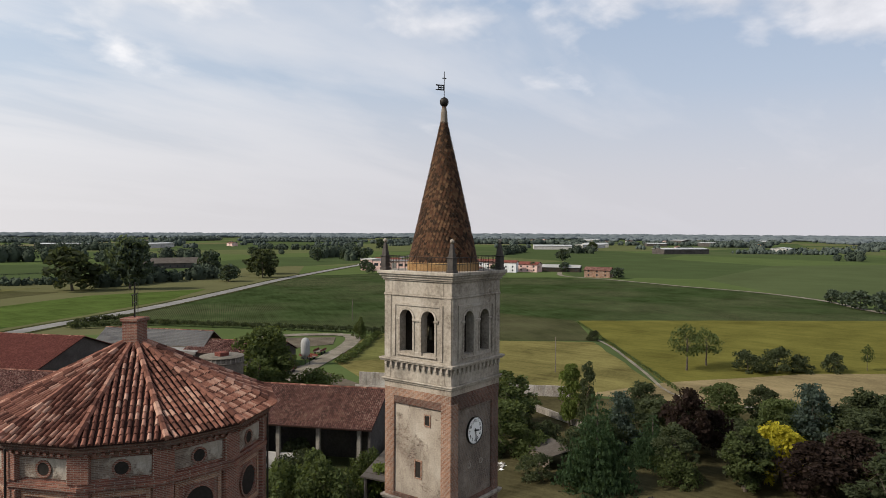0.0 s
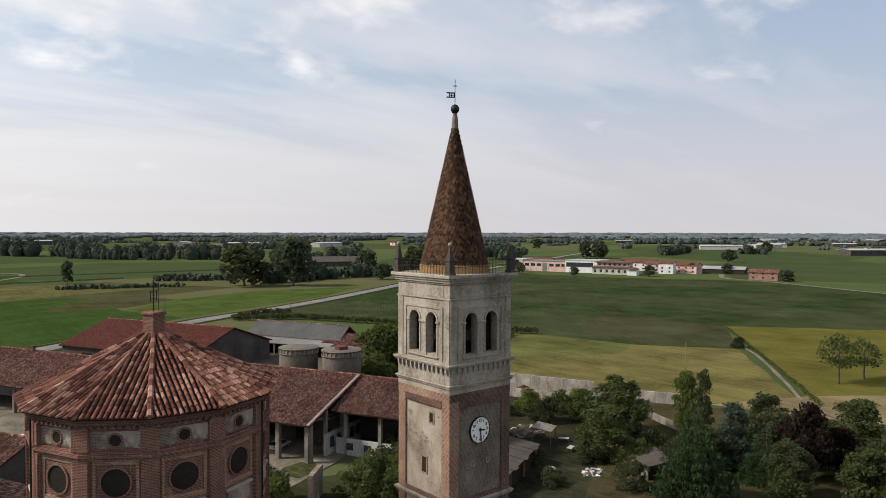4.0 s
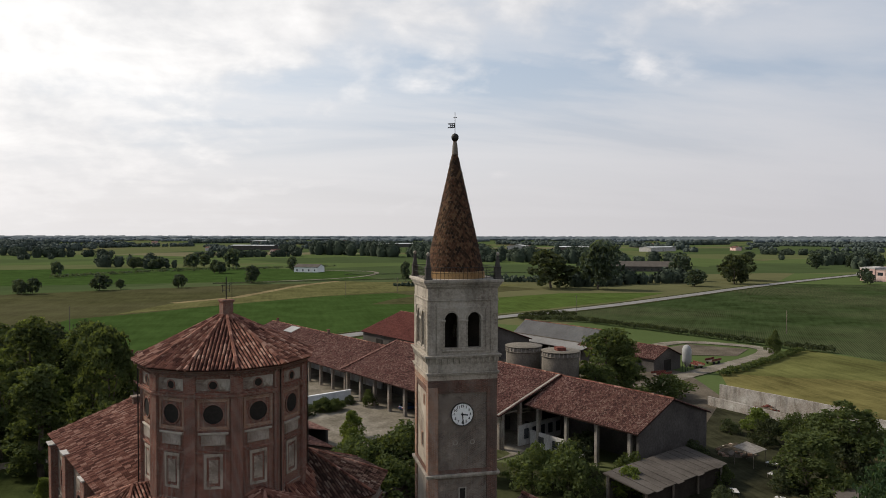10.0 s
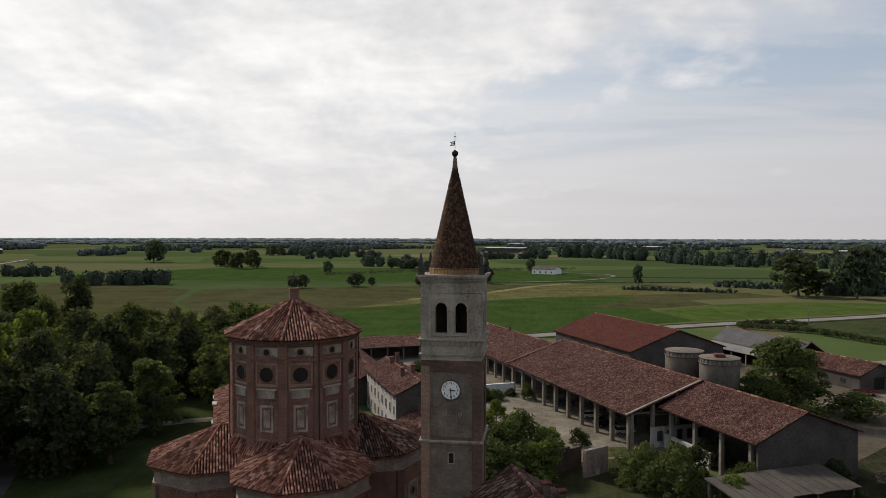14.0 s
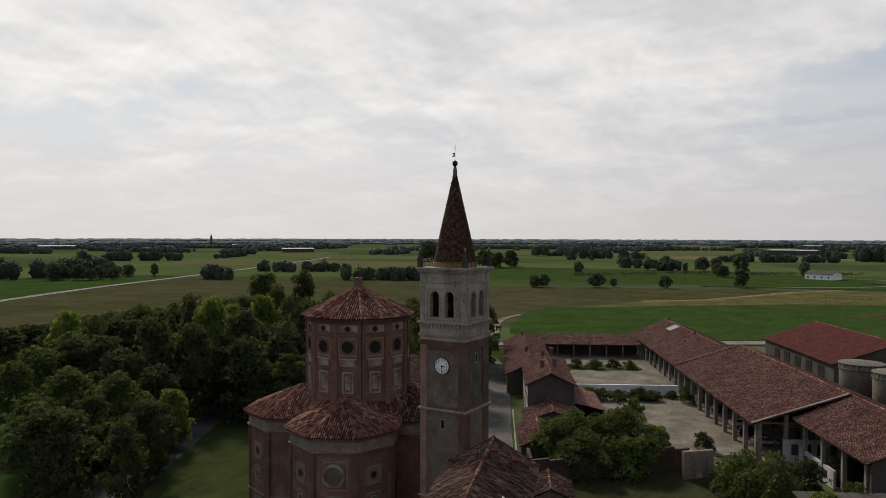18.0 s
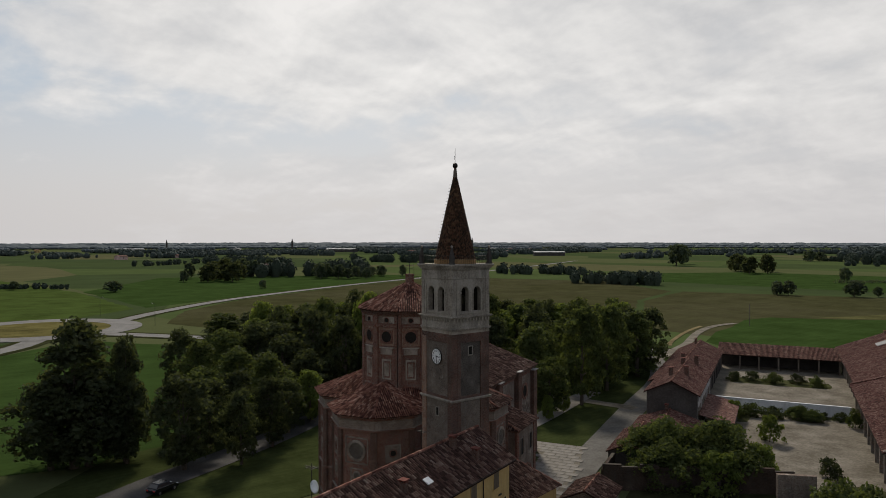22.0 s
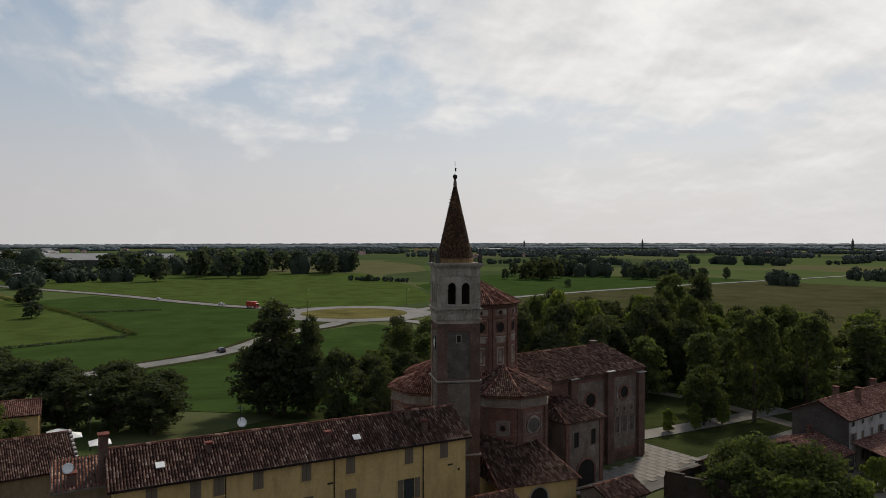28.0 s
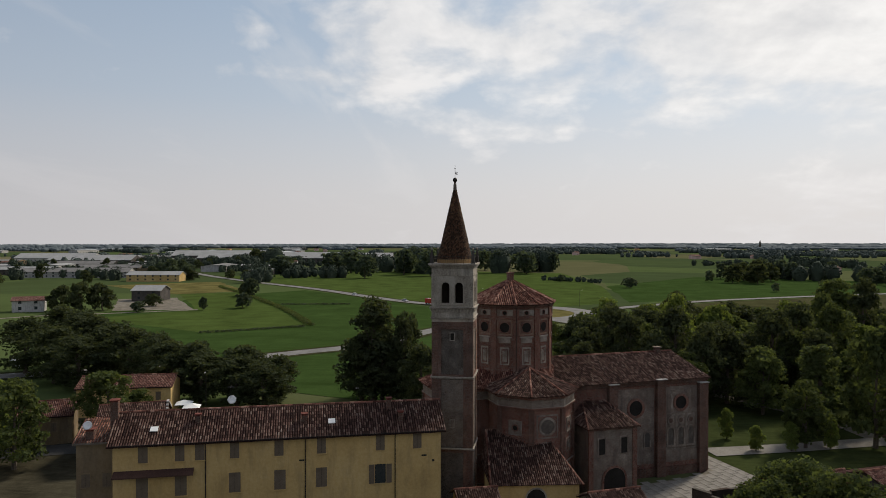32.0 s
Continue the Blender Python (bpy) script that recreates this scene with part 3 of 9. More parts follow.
def crop(name, c, vary=0.35, scale=0.06, fine=14.0, furrow=0.0, pitch=0.6, soil=(0.09, 0.08, 0.05), turn=0.0):
    lo, hi = tuple(v * (1 - vary) for v in c), tuple(v * (1 + vary) for v in c)
    m = bpy.data.materials.new(name)
    m.use_nodes = True
    m.node_tree.nodes.clear()
    N = Nodes(m.node_tree)
    co = N.add("ShaderNodeTexCoord").outputs["Object"]
    rot = N.add("ShaderNodeMapping", {"Vector": co, "Rotation": (0, 0, turn)}).outputs[0]
    lng = N.add("ShaderNodeMapping", {"Vector": rot, "Scale": (1.0, 0.12, 1.0)}).outputs[0]
    a = N.noise(co, scale, 5.0, 0.6, 0.3)
    b = N.noise(lng, scale * 8, 4.0, 0.6)
    d = N.noise(co, 1.1, 5.0, 0.7)
    fac = N.math("ADD", N.math("MULTIPLY", a, 0.5), N.math("ADD", N.math("MULTIPLY", b, 0.28), N.math("MULTIPLY", d, 0.22)))
    col = N.ramp(fac, [(0.38, lo), (0.5, c), (0.62, hi)])
    if furrow:
        w = N.add("ShaderNodeTexWave", {"Vector": rot, "Scale": 1.0 / pitch, "Distortion": 0.6, "Detail": 2.0}, bands_direction="X")
        gate = N.ramp(N.noise(co, 0.012, 3.0, 0.5), [(0.42, (0, 0, 0)), (0.58, (1, 1, 1))])
        col = N.mix(N.math("MULTIPLY", N.math("MULTIPLY", w.outputs["Fac"], gate), furrow), col, soil)
    bs = N.add("ShaderNodeBsdfPrincipled", {"Base Color": col, "Roughness": 0.97, "Specular IOR Level": 0.0})
    bp = N.add("ShaderNodeBump", {"Height": d, "Strength": 0.5, "Distance": 0.3})
    m.node_tree.links.new(bp.outputs[0], bs.inputs["Normal"])
    N.add("ShaderNodeOutputMaterial", {"Surface": bs.outputs[0]})
    return m


CROP_DARK = crop("young_maize", (0.0265, 0.0395, 0.0150), 0.45, furrow=0.45, pitch=2.4, turn=0.62)
CROP_GREEN = crop("green_crop", (0.0320, 0.0545, 0.0150), 0.25)
CROP_BRIGHT = crop("bright_meadow", (0.0500, 0.0725, 0.0190), 0.3)
MEADOW = crop("dry_meadow", (0.106, 0.094, 0.035), 0.45)
GOLD = crop("ripening_barley", (0.088, 0.083, 0.0215), 0.3)
STUBBLE = crop("pale_dry_grass", (0.1610, 0.1288, 0.0696), 0.35)
PLOUGH = crop("thin_crop_on_soil", (0.0487, 0.0487, 0.0218), 0.3, furrow=0.4, pitch=2.0)
LAWN = crop("mown_lawn", (0.0340, 0.0425, 0.0150), 0.3, scale=0.15)
ROUGH = crop("rough_grass", (0.033, 0.035, 0.016), 0.4, scale=0.12)

LAYER = [0.0]


def patch(name, pts, mat, label, z=None):
    """A flat piece of ground with uneven edges, laid just over the sheet below it."""
    LAYER[0] += 0.004
    z = LAYER[0] if z is None else z
    ring_pts = []
    n = len(pts)
    for i in range(n):
        a, b = Vector(pts[i]).to_2d(), Vector(pts[(i + 1) % n]).to_2d()
        k = max(1, int((b - a).length / 9))
        for j in range(k):
            p = a.lerp(b, j / k)
            w = min(0.9, (b - a).length * 0.01)
            ring_pts.append((p.x + (R.uniform(-w, w) if j else 0), p.y + (R.uniform(-w, w) if j else 0)))
    bm = bmesh.new()
    f = bm.faces.new([bm.verts.new((x, y, z)) for x, y in ring_pts])
    if f.normal.z < 0:
        f.normal_flip()
    bmesh.ops.triangulate(bm, faces=bm.faces[:])
    for q in bm.faces:
        q.normal_update()
        if q.normal.z < 0:
            q.normal_flip()
    me = bpy.data.meshes.new(name)
    bm.to_mesh(me)
    bm.free()
    me.materials.append(mat)
    ob = new(name, me)
    return tagged(ob, label, name.replace("_", " "), "", "structure")


def ribbon(name, pts, width, mat, label, z=None, verge=None):
    """A road or path along a line of points, rounded at its bends."""
    P = [Vector(p).to_2d() for p in pts]
    line = []
    for i in range(len(P) - 1):
        p0, p1, p2, p3 = P[max(i - 1, 0)], P[i], P[i + 1], P[min(i + 2, len(P) - 1)]
        k = max(2, int((p2 - p1).length / 6))
        for j in range(k):
            t = j / k
            line.append(0.5 * ((2 * p1) + (p2 - p0) * t + (2 * p0 - 5 * p1 + 4 * p2 - p3) * t * t + (3 * p1 - p0 - 3 * p2 + p3) * t ** 3))
    line.append(P[-1])
    if verge:
        strip(name.split("_")[0] + "_verge", line, width + verge, ROUGH, "rough grass verge beside the road", None)
    return strip(name, line, width, mat, label, z)


def strip(name, line, width, mat, label, z):
    LAYER[0] += 0.004
    z = LAYER[0] if z is None else z
    vs, fs = [], []
    for i, p in enumerate(line):
        d = (line[min(i + 1, len(line) - 1)] - line[max(i - 1, 0)]).normalized()
        n = Vector((-d.y, d.x)) * (width / 2 + R.uniform(-0.08, 0.08))
        vs += [(p.x + n.x, p.y + n.y, z), (p.x - n.x, p.y - n.y, z)]
        if i:
            fs.append((2 * i - 2, 2 * i - 1, 2 * i + 1, 2 * i))
    ob = new(name, mesh_from(name, vs, fs, mat))
    return tagged(ob, label, "road" if "road" in name else name.replace("_", " "), "", "structure")


def EN(e, n):
    """Farm axes (along and across the barns) to world."""
    c, s = math.cos(radians(26)), math.sin(radians(26))
    return (e * c - n * s, e * s + n * c)


patch("field_maize", [(84, 232), (112, 248), (142, 264), (180, 288), (232, 322), (290, 360), (340, 390), (395, 366), (411, 300), (431, 257), (452, 237), (462, 195), (442, 154), (427, 120), (410, 73), (376, 32), (330, 2), (302, 0), (268, 42), (221, 99), (176, 70), (157, 94), (147, 145), (118, 205)], CROP_DARK, "dark green field of young maize in rows")
patch("field_meadow", [(146, 139), (157, 95), (174, 70), (117, 25), (98, 50), (84, 84), (98, 110), (118, 124)], MEADOW, "dry yellow-green hay meadow")
patch("field_meadow_green", [(146, 138), (157, 96), (141, 88), (112, 100), (99, 109), (118, 123)], crop("half_dry_meadow", (0.084, 0.086, 0.030), 0.4), "greener end of the hay meadow")
patch("field_maize_thin", [(220, 99), (177, 71), (158, 95), (166, 122), (226, 158)], crop("thin_maize_on_soil", (0.036, 0.040, 0.018), 0.4, furrow=0.5, pitch=2.4, turn=0.62), "thin maize rows on brown soil")
patch("field_barley", [(221, 98), (268, 41), (302, -1), (420, -150), (240, -190), (160, -60), (133, -6), (118, 24)], GOLD, "ripening yellow-green barley field")
patch("dry_grass_strip", [(128, 30), (160, 6), (190, -34), (170, -60), (130, -14), (114, 14), (104, 40)], STUBBLE, "strip of pale dry grass along the field")
patch("field_soil", [(-74, 225), (-60, 266), (60, 334), (150, 380), (100, 470), (-32, 459), (-219, 384), (-190, 300), (-140, 230), (-110, 190), (-82, 190)], PLOUGH, "olive-brown field of thin crop on bare soil")
patch("field_north", [(-62, 166), (-76, 176), (-88, 203), (-92, 222), (-102, 250), (-100, 269), (-77, 284), (-44, 315), (10, 356), (52, 370), (62, 348), (60, 292), (72, 248), (0, 200)], CROP_GREEN, "bright green crop field beyond the main road")
patch("field_stubble", [(-86, 282), (-44, 316), (10, 358), (85, 391), (160, 417), (84, 455), (29, 480), (3, 445), (-36, 360), (-66, 336)], crop("olive_stubble", (0.080, 0.078, 0.032), 0.35), "olive-gold strip of mown grass")
patch("field_thin", [(30, 304), (46, 330), (62, 348), (82, 377), (96, 324), (64, 300)], PLOUGH, "patch of thin crop on bare soil")
patch("field_track_strip", [(-66, 330), (-36, 357), (3, 443), (29, 479), (26, 484), (-2, 449), (-40, 362), (-70, 334)], STUBBLE, "pale dry strip across the field")
patch("field_east_bright", [(60, 290), (98, 324), (150, 347), (215, 338), (166, 296), (108, 264), (72, 247)], CROP_BRIGHT, "bright green meadow beside the road")
patch("field_far_green", [(-340, 470), (-120, 480), (60, 500), (40, 640), (-100, 720), (-340, 700), (-420, 560)], CROP_GREEN, "wide green field with lone trees")
patch("field_west", [(-300, 70), (-350, 122), (-418, 240), (-480, 380), (-330, 440), (-225, 380), (-195, 300), (-145, 228), (-110, 165), (-210, 60), (-250, 46)], PLOUGH, "olive-brown field west of the main road")
patch("field_roundabout", [(-330, 60), (-480, 60), (-640, 160), (-560, 360), (-498, 380), (-432, 236), (-364, 118)], CROP_GREEN, "green field beyond the roundabout")
patch("field_roundabout_south", [(-300, -50), (-350, -110), (-420, -170), (-560, -310), (-760, -180), (-700, 30), (-480, 56), (-330, 54), (-296, 20)], CROP_BRIGHT, "bright green field beside the trunk road")
patch("field_south_green", [(-282, -46), (-218, -16), (-190, -36), (-150, -50), (-128, -70), (-95, -110), (-230, -205), (-330, -200), (-400, -160), (-345, -104)], CROP_GREEN, "green field inside the bend of the roads")
patch("field_south_bright", [(-349, -230), (-372, -197), (-273, -133), (-193, -87), (-166, -118), (-205, -196), (-250, -166), (-300, -197)], CROP_BRIGHT, "light green field beside the ditch")
ribbon("path_lane", [(-150, -300), (-180, -256), (-199, -235), (-213, -224), (-222, -209), (-238, -185), (-252, -166)], 4.0, GRAVEL, "pale lane to the workshops")
patch("workshop_yard", [(-306, -246), (-240, -206), (-252, -168), (-322, -216)], GRAVEL, "pale gravel yard of the workshop")
patch("field_south_yellow", [(-463, -298), (-486, -267), (-384, -198), (-348, -231), (-424, -333)], MEADOW, "yellowish meadow near the workshops")
patch("field_park_meadow", [(-216, 6), (-190, -26), (-150, -42), (-124, -62), (-100, -86), (-72, -60), (-60, -20), (-72, 12), (-90, 40), (-140, 60)], CROP_GREEN, "bright green meadow between the road and the trees")
patch("park_floor", [(-64, -20), (-68, 10), (-80, 40), (-150, 50), (-185, 40), (-130, 88), (-72, 136), (-40, 158), (-36, 128), (-40, 96), (-34, 74), (-26, 52), (-24, 34), (-40, 10), (-36, -14), (-20, -40), (-40, -44)], LAWN, "shaded lawn under the park trees")
patch("church_lawn", [(-60, -2), (-56, 6), (-62, 18), (-44, 40), (-34, 38), (-30, 14), (-28, -6), (-10, -14), (2, -24), (-30, -34), (-38, -26)], LAWN, "mown lawn round the church")
patch("yard_floor", [(-30, -60), (30, -70), (70, -30), (60, 20), (30, 50), (0, 60), (-10, 50), (0, 30), (6, 8), (0, -10)], ROUGH, "rough grass and earth around the houses")
patch("forecourt_lawn", [(-27.6, 39.9), (-19.4, 43.8), (-32.6, 72.4), (-41, 70), (-36.5, 53)], LAWN, "small lawn before the church with kerbs")
patch("garden_floor", [(30, 20), (60, -50), (120, -40), (112, 16), (96, 50), (82, 84), (60, 80), (40, 40)], crop("garden_grass", (0.052, 0.046, 0.023), 0.45, scale=0.15), "mossy garden grass under trees")
patch("rubbish_yard", [EN(40, 10), EN(62, 20), EN(70, 22), EN(74, 42), EN(102, 46), EN(106, 30), EN(96, 10), EN(72, 4), EN(48, 2)], crop("weedy_yard", (0.031, 0.031, 0.018), 0.5, scale=0.2), "weedy earth yard strewn with rubble")
patch("house_yard", [(-34, -52), (14, -44), (34, -60), (20, -100), (-30, -110), (-44, -84)], crop("trodden_yard", (0.045, 0.040, 0.026), 0.4, scale=0.2), "trodden earth and weeds behind the houses")
patch("pen", [(99, 137), (118, 131), (129, 141), (116, 154), (101, 147)], EARTH, "bare earth pen beside the farm track")
patch("farmyard", [EN(20, 40), EN(48, 40), EN(62, 42), EN(62, 145), EN(16, 145), EN(18, 70)], GRAVEL, "pale gravelled farmyard")
WEEDS = crop("yard_weeds", (0.052, 0.055, 0.025), 0.5, scale=0.3)
for e0, n0, e1, n1 in ((20, 86.5, 44, 88.6), (20, 78, 26.5, 88), (21, 119, 43, 126), (21, 60, 25, 72), (40, 41, 46, 45)):
    patch("yard_weeds", [EN(e0, n0), EN((e0 + e1) / 2, n0 - 0.7), EN(e1, n0), EN(e1 + 0.6, (n0 + n1) / 2), EN(e1, n1), EN((e0 + e1) / 2, n1 + 0.8), EN(e0, n1)], WEEDS, "weeds spreading over the gravel")
patch("farm_back", [EN(60, 20), EN(110, 40), EN(128, 60), EN(140, 110), EN(110, 165), EN(60, 160)], EARTH, "bare earth yard behind the barns")

ribbon("road_main", [(-236, 12), (-222, 24), (-196, 43), (-130, 96), (-70, 148), (-1, 191), (74, 236), (106, 251), (140, 269), (175, 290), (230, 325), (290, 364), (370, 411), (486, 475), (660, 570), (1000, 760)], 7.5, ASPHALT, "worn grey asphalt road", verge=5)
ribbon("road_north", [(-272, 32), (-306, 62), (-358, 122), (-425, 237), (-490, 375), (-620, 640), (-760, 900)], 7.0, ASPHALT, "asphalt road leading north across the fields", verge=4)
ribbon("road_trunk", [(-288, -30), (-310, -62), (-345, -97), (-412, -156), (-516, -263), (-640, -370), (-900, -560)], 8.0, ASPHALT, "asphalt trunk road between fields", verge=5)
ribbon("road_south", [(-228, -6), (-212, -14), (-190, -31), (-148, -46), (-124, -67), (-100, -92), (-70, -140), (-40, -220)], 7.5, ASPHALT, "asphalt road curving past the meadow", verge=5)
ribbon("road_street", [(-90, 62), (-74, 32), (-60, 9), (-53, -4), (-47, -17), (-41, -28), (-33, -42), (-22, -62), (-10, -90)], 6.5, STREET, "narrow asphalt street along the lime trees")
ribbon("road_farm", [EN(6, 18), EN(4.6, 30), EN(4.4, 46), EN(4.5, 80), EN(5, 112), EN(1.5, 134), EN(-3, 150)], 5.4, LANE, "grey gravelled lane beside the church")
ribbon("path_park", [EN(5, 80), (-40, 72), (-60, 66), (-80, 50)], 3.5, GRAVEL, "pale path under the trees")
ribbon("path_field", [(-62, 121), (-66, 136), (-72, 152), (-77, 166), (-89, 191), (-95, 207), (-98, 220), (-97.5, 234)], 2.9, GRAVEL, "pale dirt track into the fields")
ribbon("grass_strip", [(-78, 157), (-84, 168), (-95, 194), (-101, 214)], 1.6, STUBBLE, "dry grass strip beside the track")
ribbon("path_track", [(60, 92), (83, 106), (121, 127), (134, 140), (129, 150), (116, 158), (98, 150)], 5.0, GRAVEL, "pale farm track round the yard")
ribbon("path_ditch", [(181, 73), (169, 62), (154, 51), (134, 37), (117, 25), (112, 12), (122, 0), (134, -18), (150, -44)], 0.95, GRAVEL, "pale dusty footpath between fields")
ribbon("path_far", [(520, 262), (475, 235), (462, 195), (444, 155), (428, 121), (411, 74), (377, 33), (331, 2), (290, -60), (270, -200)], 4.0, GRAVEL, "pale farm track between fields")
ribbon("path_whitebarn", [(-60, 470), (40, 520), (70, 600), (20, 640)], 4.0, GRAVEL, "pale winding farm track")
ribbon("path_pavement", [(-33, 39), (-37.5, 53), (-44.5, 72), (-47, 80)], 4.6, PAVING, "pale paved footpath")


def annulus(name, cx, cy, r0, r1, mat, label, sx=1.0, sy=1.0):
    LAYER[0] += 0.004
    n = 64
    vs = [(cx + sx * r * math.cos(TAU * i / n), cy + sy * r * math.sin(TAU * i / n), LAYER[0]) for r in (r0, r1) for i in range(n)]
    fs = [(i, n + i, n + (i + 1) % n, (i + 1) % n) for i in range(n)]
    return tagged(new(name, mesh_from(name, vs, fs, mat)), label, "road", "", "structure")


annulus("road_roundabout", -262, 0, 26, 38, ASPHALT, "asphalt ring of a roundabout")
patch("roundabout_island", [(-262 + 26 * math.cos(a * TAU / 24), 26 * math.sin(a * TAU / 24)) for a in range(24)], MEADOW, "dry grass island of the roundabout")

# ---- bell tower ----
def wall_run(bm, x0, x1, z0, z1, y0, y1, holes, n=10):
    """A wall in the xz plane from y0 to y1 with round-headed holes (centre, width, sill, height) sorted along x."""
    x = x0
    for c, w, s, h in holes:
        box(bm, x, y0, z0, c - w / 2, y1, z1)
        if s > z0:
            box(bm, c - w / 2, y0, z0, c + w / 2, y1, s)
        r = w / 2
        spring = s + h - r
        pts = [(c - r * math.cos(math.pi * i / n), spring + r * math.sin(math.pi * i / n)) for i in range(n + 1)]
        for (ax, az), (bx, bz) in zip(pts, pts[1:]):
            vs = [bm.verts.new(p) for p in ((ax, y0, az), (bx, y0, bz), (bx, y0, z1), (ax, y0, z1), (ax, y1, az), (bx, y1, bz), (bx, y1, z1), (ax, y1, z1))]
            for f in ((0, 1, 2, 3), (7, 6, 5, 4), (0, 4, 5, 1), (3, 2, 6, 7)):
                bm.faces.new([vs[i] for i in f])
        x = c + w / 2
    box(bm, x, y0, z0, x1, y1, z1)


def square_ring(h, z0, z1, parent, mat, name, label="", inner=None):
    bm = bmesh.new()
    if inner is None:
        box(bm, -h, -h, z0, h, h, z1)
    else:
        for s in ((-h, -h, h, -inner), (-h, inner, h, h), (-h, -inner, -inner, inner), (inner, -inner, h, inner)):
            box(bm, s[0], s[1], z0, s[2], s[3], z1)
    return part(name, bevelled(bm, 0.02), mat, parent, label)


def bell_tower():
    T = thing("bell_tower", "tall square brick and limewashed bell tower with conical spire and clock", "tower")
    hw = 2.62
    core = boxes((-hw + 0.17, -hw + 0.17, 0, hw - 0.17, hw - 0.17, 27.0))
    part("shaft", core, PLASTER, T, "rough grey-cream plaster infill")
    # brick corner piers in three lifts between string courses
    for sx in (-1, 1):
        for sy in (-1, 1):
            a, b = (hw - 0.78) * sx, hw * sx
            c, d = (hw - 0.78) * sy, hw * sy
            # west corners in orange brick, east corners in the darker brick
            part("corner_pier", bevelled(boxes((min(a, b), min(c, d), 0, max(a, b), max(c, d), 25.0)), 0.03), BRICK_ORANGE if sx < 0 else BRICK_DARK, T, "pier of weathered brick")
    for k in range(4):
        rot = pose(0, 0, 0, 0, 0, 90 * k)
        w = hw - 0.78
        part("infill", boxes((-w - 0.02, -hw + 0.12, 0, w + 0.02, -hw + 0.17, 24.6)), (RUBBLE, ASHEN, RUBBLE, PLASTER_FINE)[k], T, ("mottled rubble infill", "ashen brick infill, east shade in its tone", "mottled rubble infill", "cream plaster infill")[k], at=rot)
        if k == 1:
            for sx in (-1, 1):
                # darker brick also carries part of the east side's shade
                part("pier_facing", boxes((min(sx * 1.4, sx * w), -hw + 0.003, 0, max(sx * 1.4, sx * w), -hw + 0.14, 25.0)), BRICK_DARK, T, "wide pier of dark stained brick", at=rot)
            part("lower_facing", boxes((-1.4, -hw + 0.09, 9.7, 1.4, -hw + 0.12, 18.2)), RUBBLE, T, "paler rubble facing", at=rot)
        part("head_panel", boxes((-w, -hw, 24.55, w, -hw + 0.2, 25.0)), BRICK_DARK, T, "brick panel head", at=rot)
        part("mid_panel", boxes((-w, -hw, 18.35, w, -hw + 0.2, 18.85)), BRICK_DARK, T, "brick band", at=rot)
        part("mid_panel", boxes((-w, -hw, 9.0, w, -hw + 0.2, 9.6)), BRICK_DARK, T, "brick band", at=rot)
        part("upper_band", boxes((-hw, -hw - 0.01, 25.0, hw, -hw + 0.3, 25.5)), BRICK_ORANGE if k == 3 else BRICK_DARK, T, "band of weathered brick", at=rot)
        part("upper_facing", boxes((-hw, -hw - 0.013, 25.5, hw, -hw + 0.3, 25.9)), PLASTER_FINE, T, "worn plaster over brick", at=rot)
    square_ring(hw + 0.2, 18.45, 18.6, T, STONE, "string_course", "moulded stone string course", hw - 0.3)
    square_ring(hw + 0.12, 18.33, 18.45, T, STONE, "string_course", "moulded stone string course", hw - 0.3)
    square_ring(hw + 0.16, 9.4, 9.6, T, STONE, "string_course", "moulded stone string course", hw - 0.3)
    square_ring(hw + 0.10, 25.85, 25.98, T, STONE, "string_course", "moulded stone string course", hw - 0.3)
    square_ring(hw + 0.17, 25.98, 26.08, T, STONE, "string_course", "moulded stone string course", hw - 0.3)
    square_ring(hw + 0.02, 26.08, 27.2, T, STONE, "frieze", "limewashed frieze under the belfry", hw - 0.5)
    corbel = bevelled(boxes((-0.08, -hw - 0.17, 26.86, 0.08, -hw, 27.14), (-0.08, -hw - 0.10, 26.72, 0.08, -hw, 26.86)), 0.012)
    me = finish("corbel", corbel, STONE)
    for k in range(4):
        for i in range(12):
            part("corbel", me, STONE, T, at=pose(0, 0, 0, 0, 0, 90 * k) @ pose(-2.42 + i * 0.44, 0, 0))
    square_ring(hw + 0.22, 27.14, 27.24, T, STONE, "sill_cornice", "projecting limewashed sill cornice", hw - 0.6)
    square_ring(hw + 0.28, 27.24, 27.36, T, STONE, "sill_cornice", "projecting limewashed sill cornice", hw - 0.6)
    part("belfry_floor", boxes((-hw + 0.4, -hw + 0.4, 27.0, hw - 0.4, hw - 0.4, 27.45)), DARKWOOD, T)
    # belfry: four walls with paired arches
    for k in range(4):
        bm = bmesh.new()
        e = hw if k % 2 == 0 else hw - 0.55
        wall_run(bm, -e, e, 27.36, 31.3, -hw, -hw + 0.55, [(-0.86, 1.02, 27.85, 2.62), (0.86, 1.02, 27.85, 2.62)])
        rot = pose(0, 0, 0, 0, 0, 90 * k)
        bmesh.ops.remove_doubles(bm, verts=bm.verts, dist=0.0005)
        part("belfry_wall", bm, STONE, T, "limewashed belfry wall with paired round arches", at=rot)
        # lining added so that the arches read dark inside
        lining = bmesh.new()
        e2 = hw - 0.57
        wall_run(lining, -e2, e2, 27.46, 31.19, -hw + 0.555, -hw + 0.585, [(-0.86, 1.02, 27.85, 2.62), (0.86, 1.02, 27.85, 2.62)])
        part("belfry_lining", lining, DARKWOOD, T, "dark lining added to paint the belfry's inner shade", at=rot)
        for x in (-2.36, 2.36):
            part("corner_strip", boxes((x - 0.25, -hw - 0.045, 27.36, x + 0.25, -hw, 31.3)), STONE, T, "flat limewashed corner strip", at=rot)
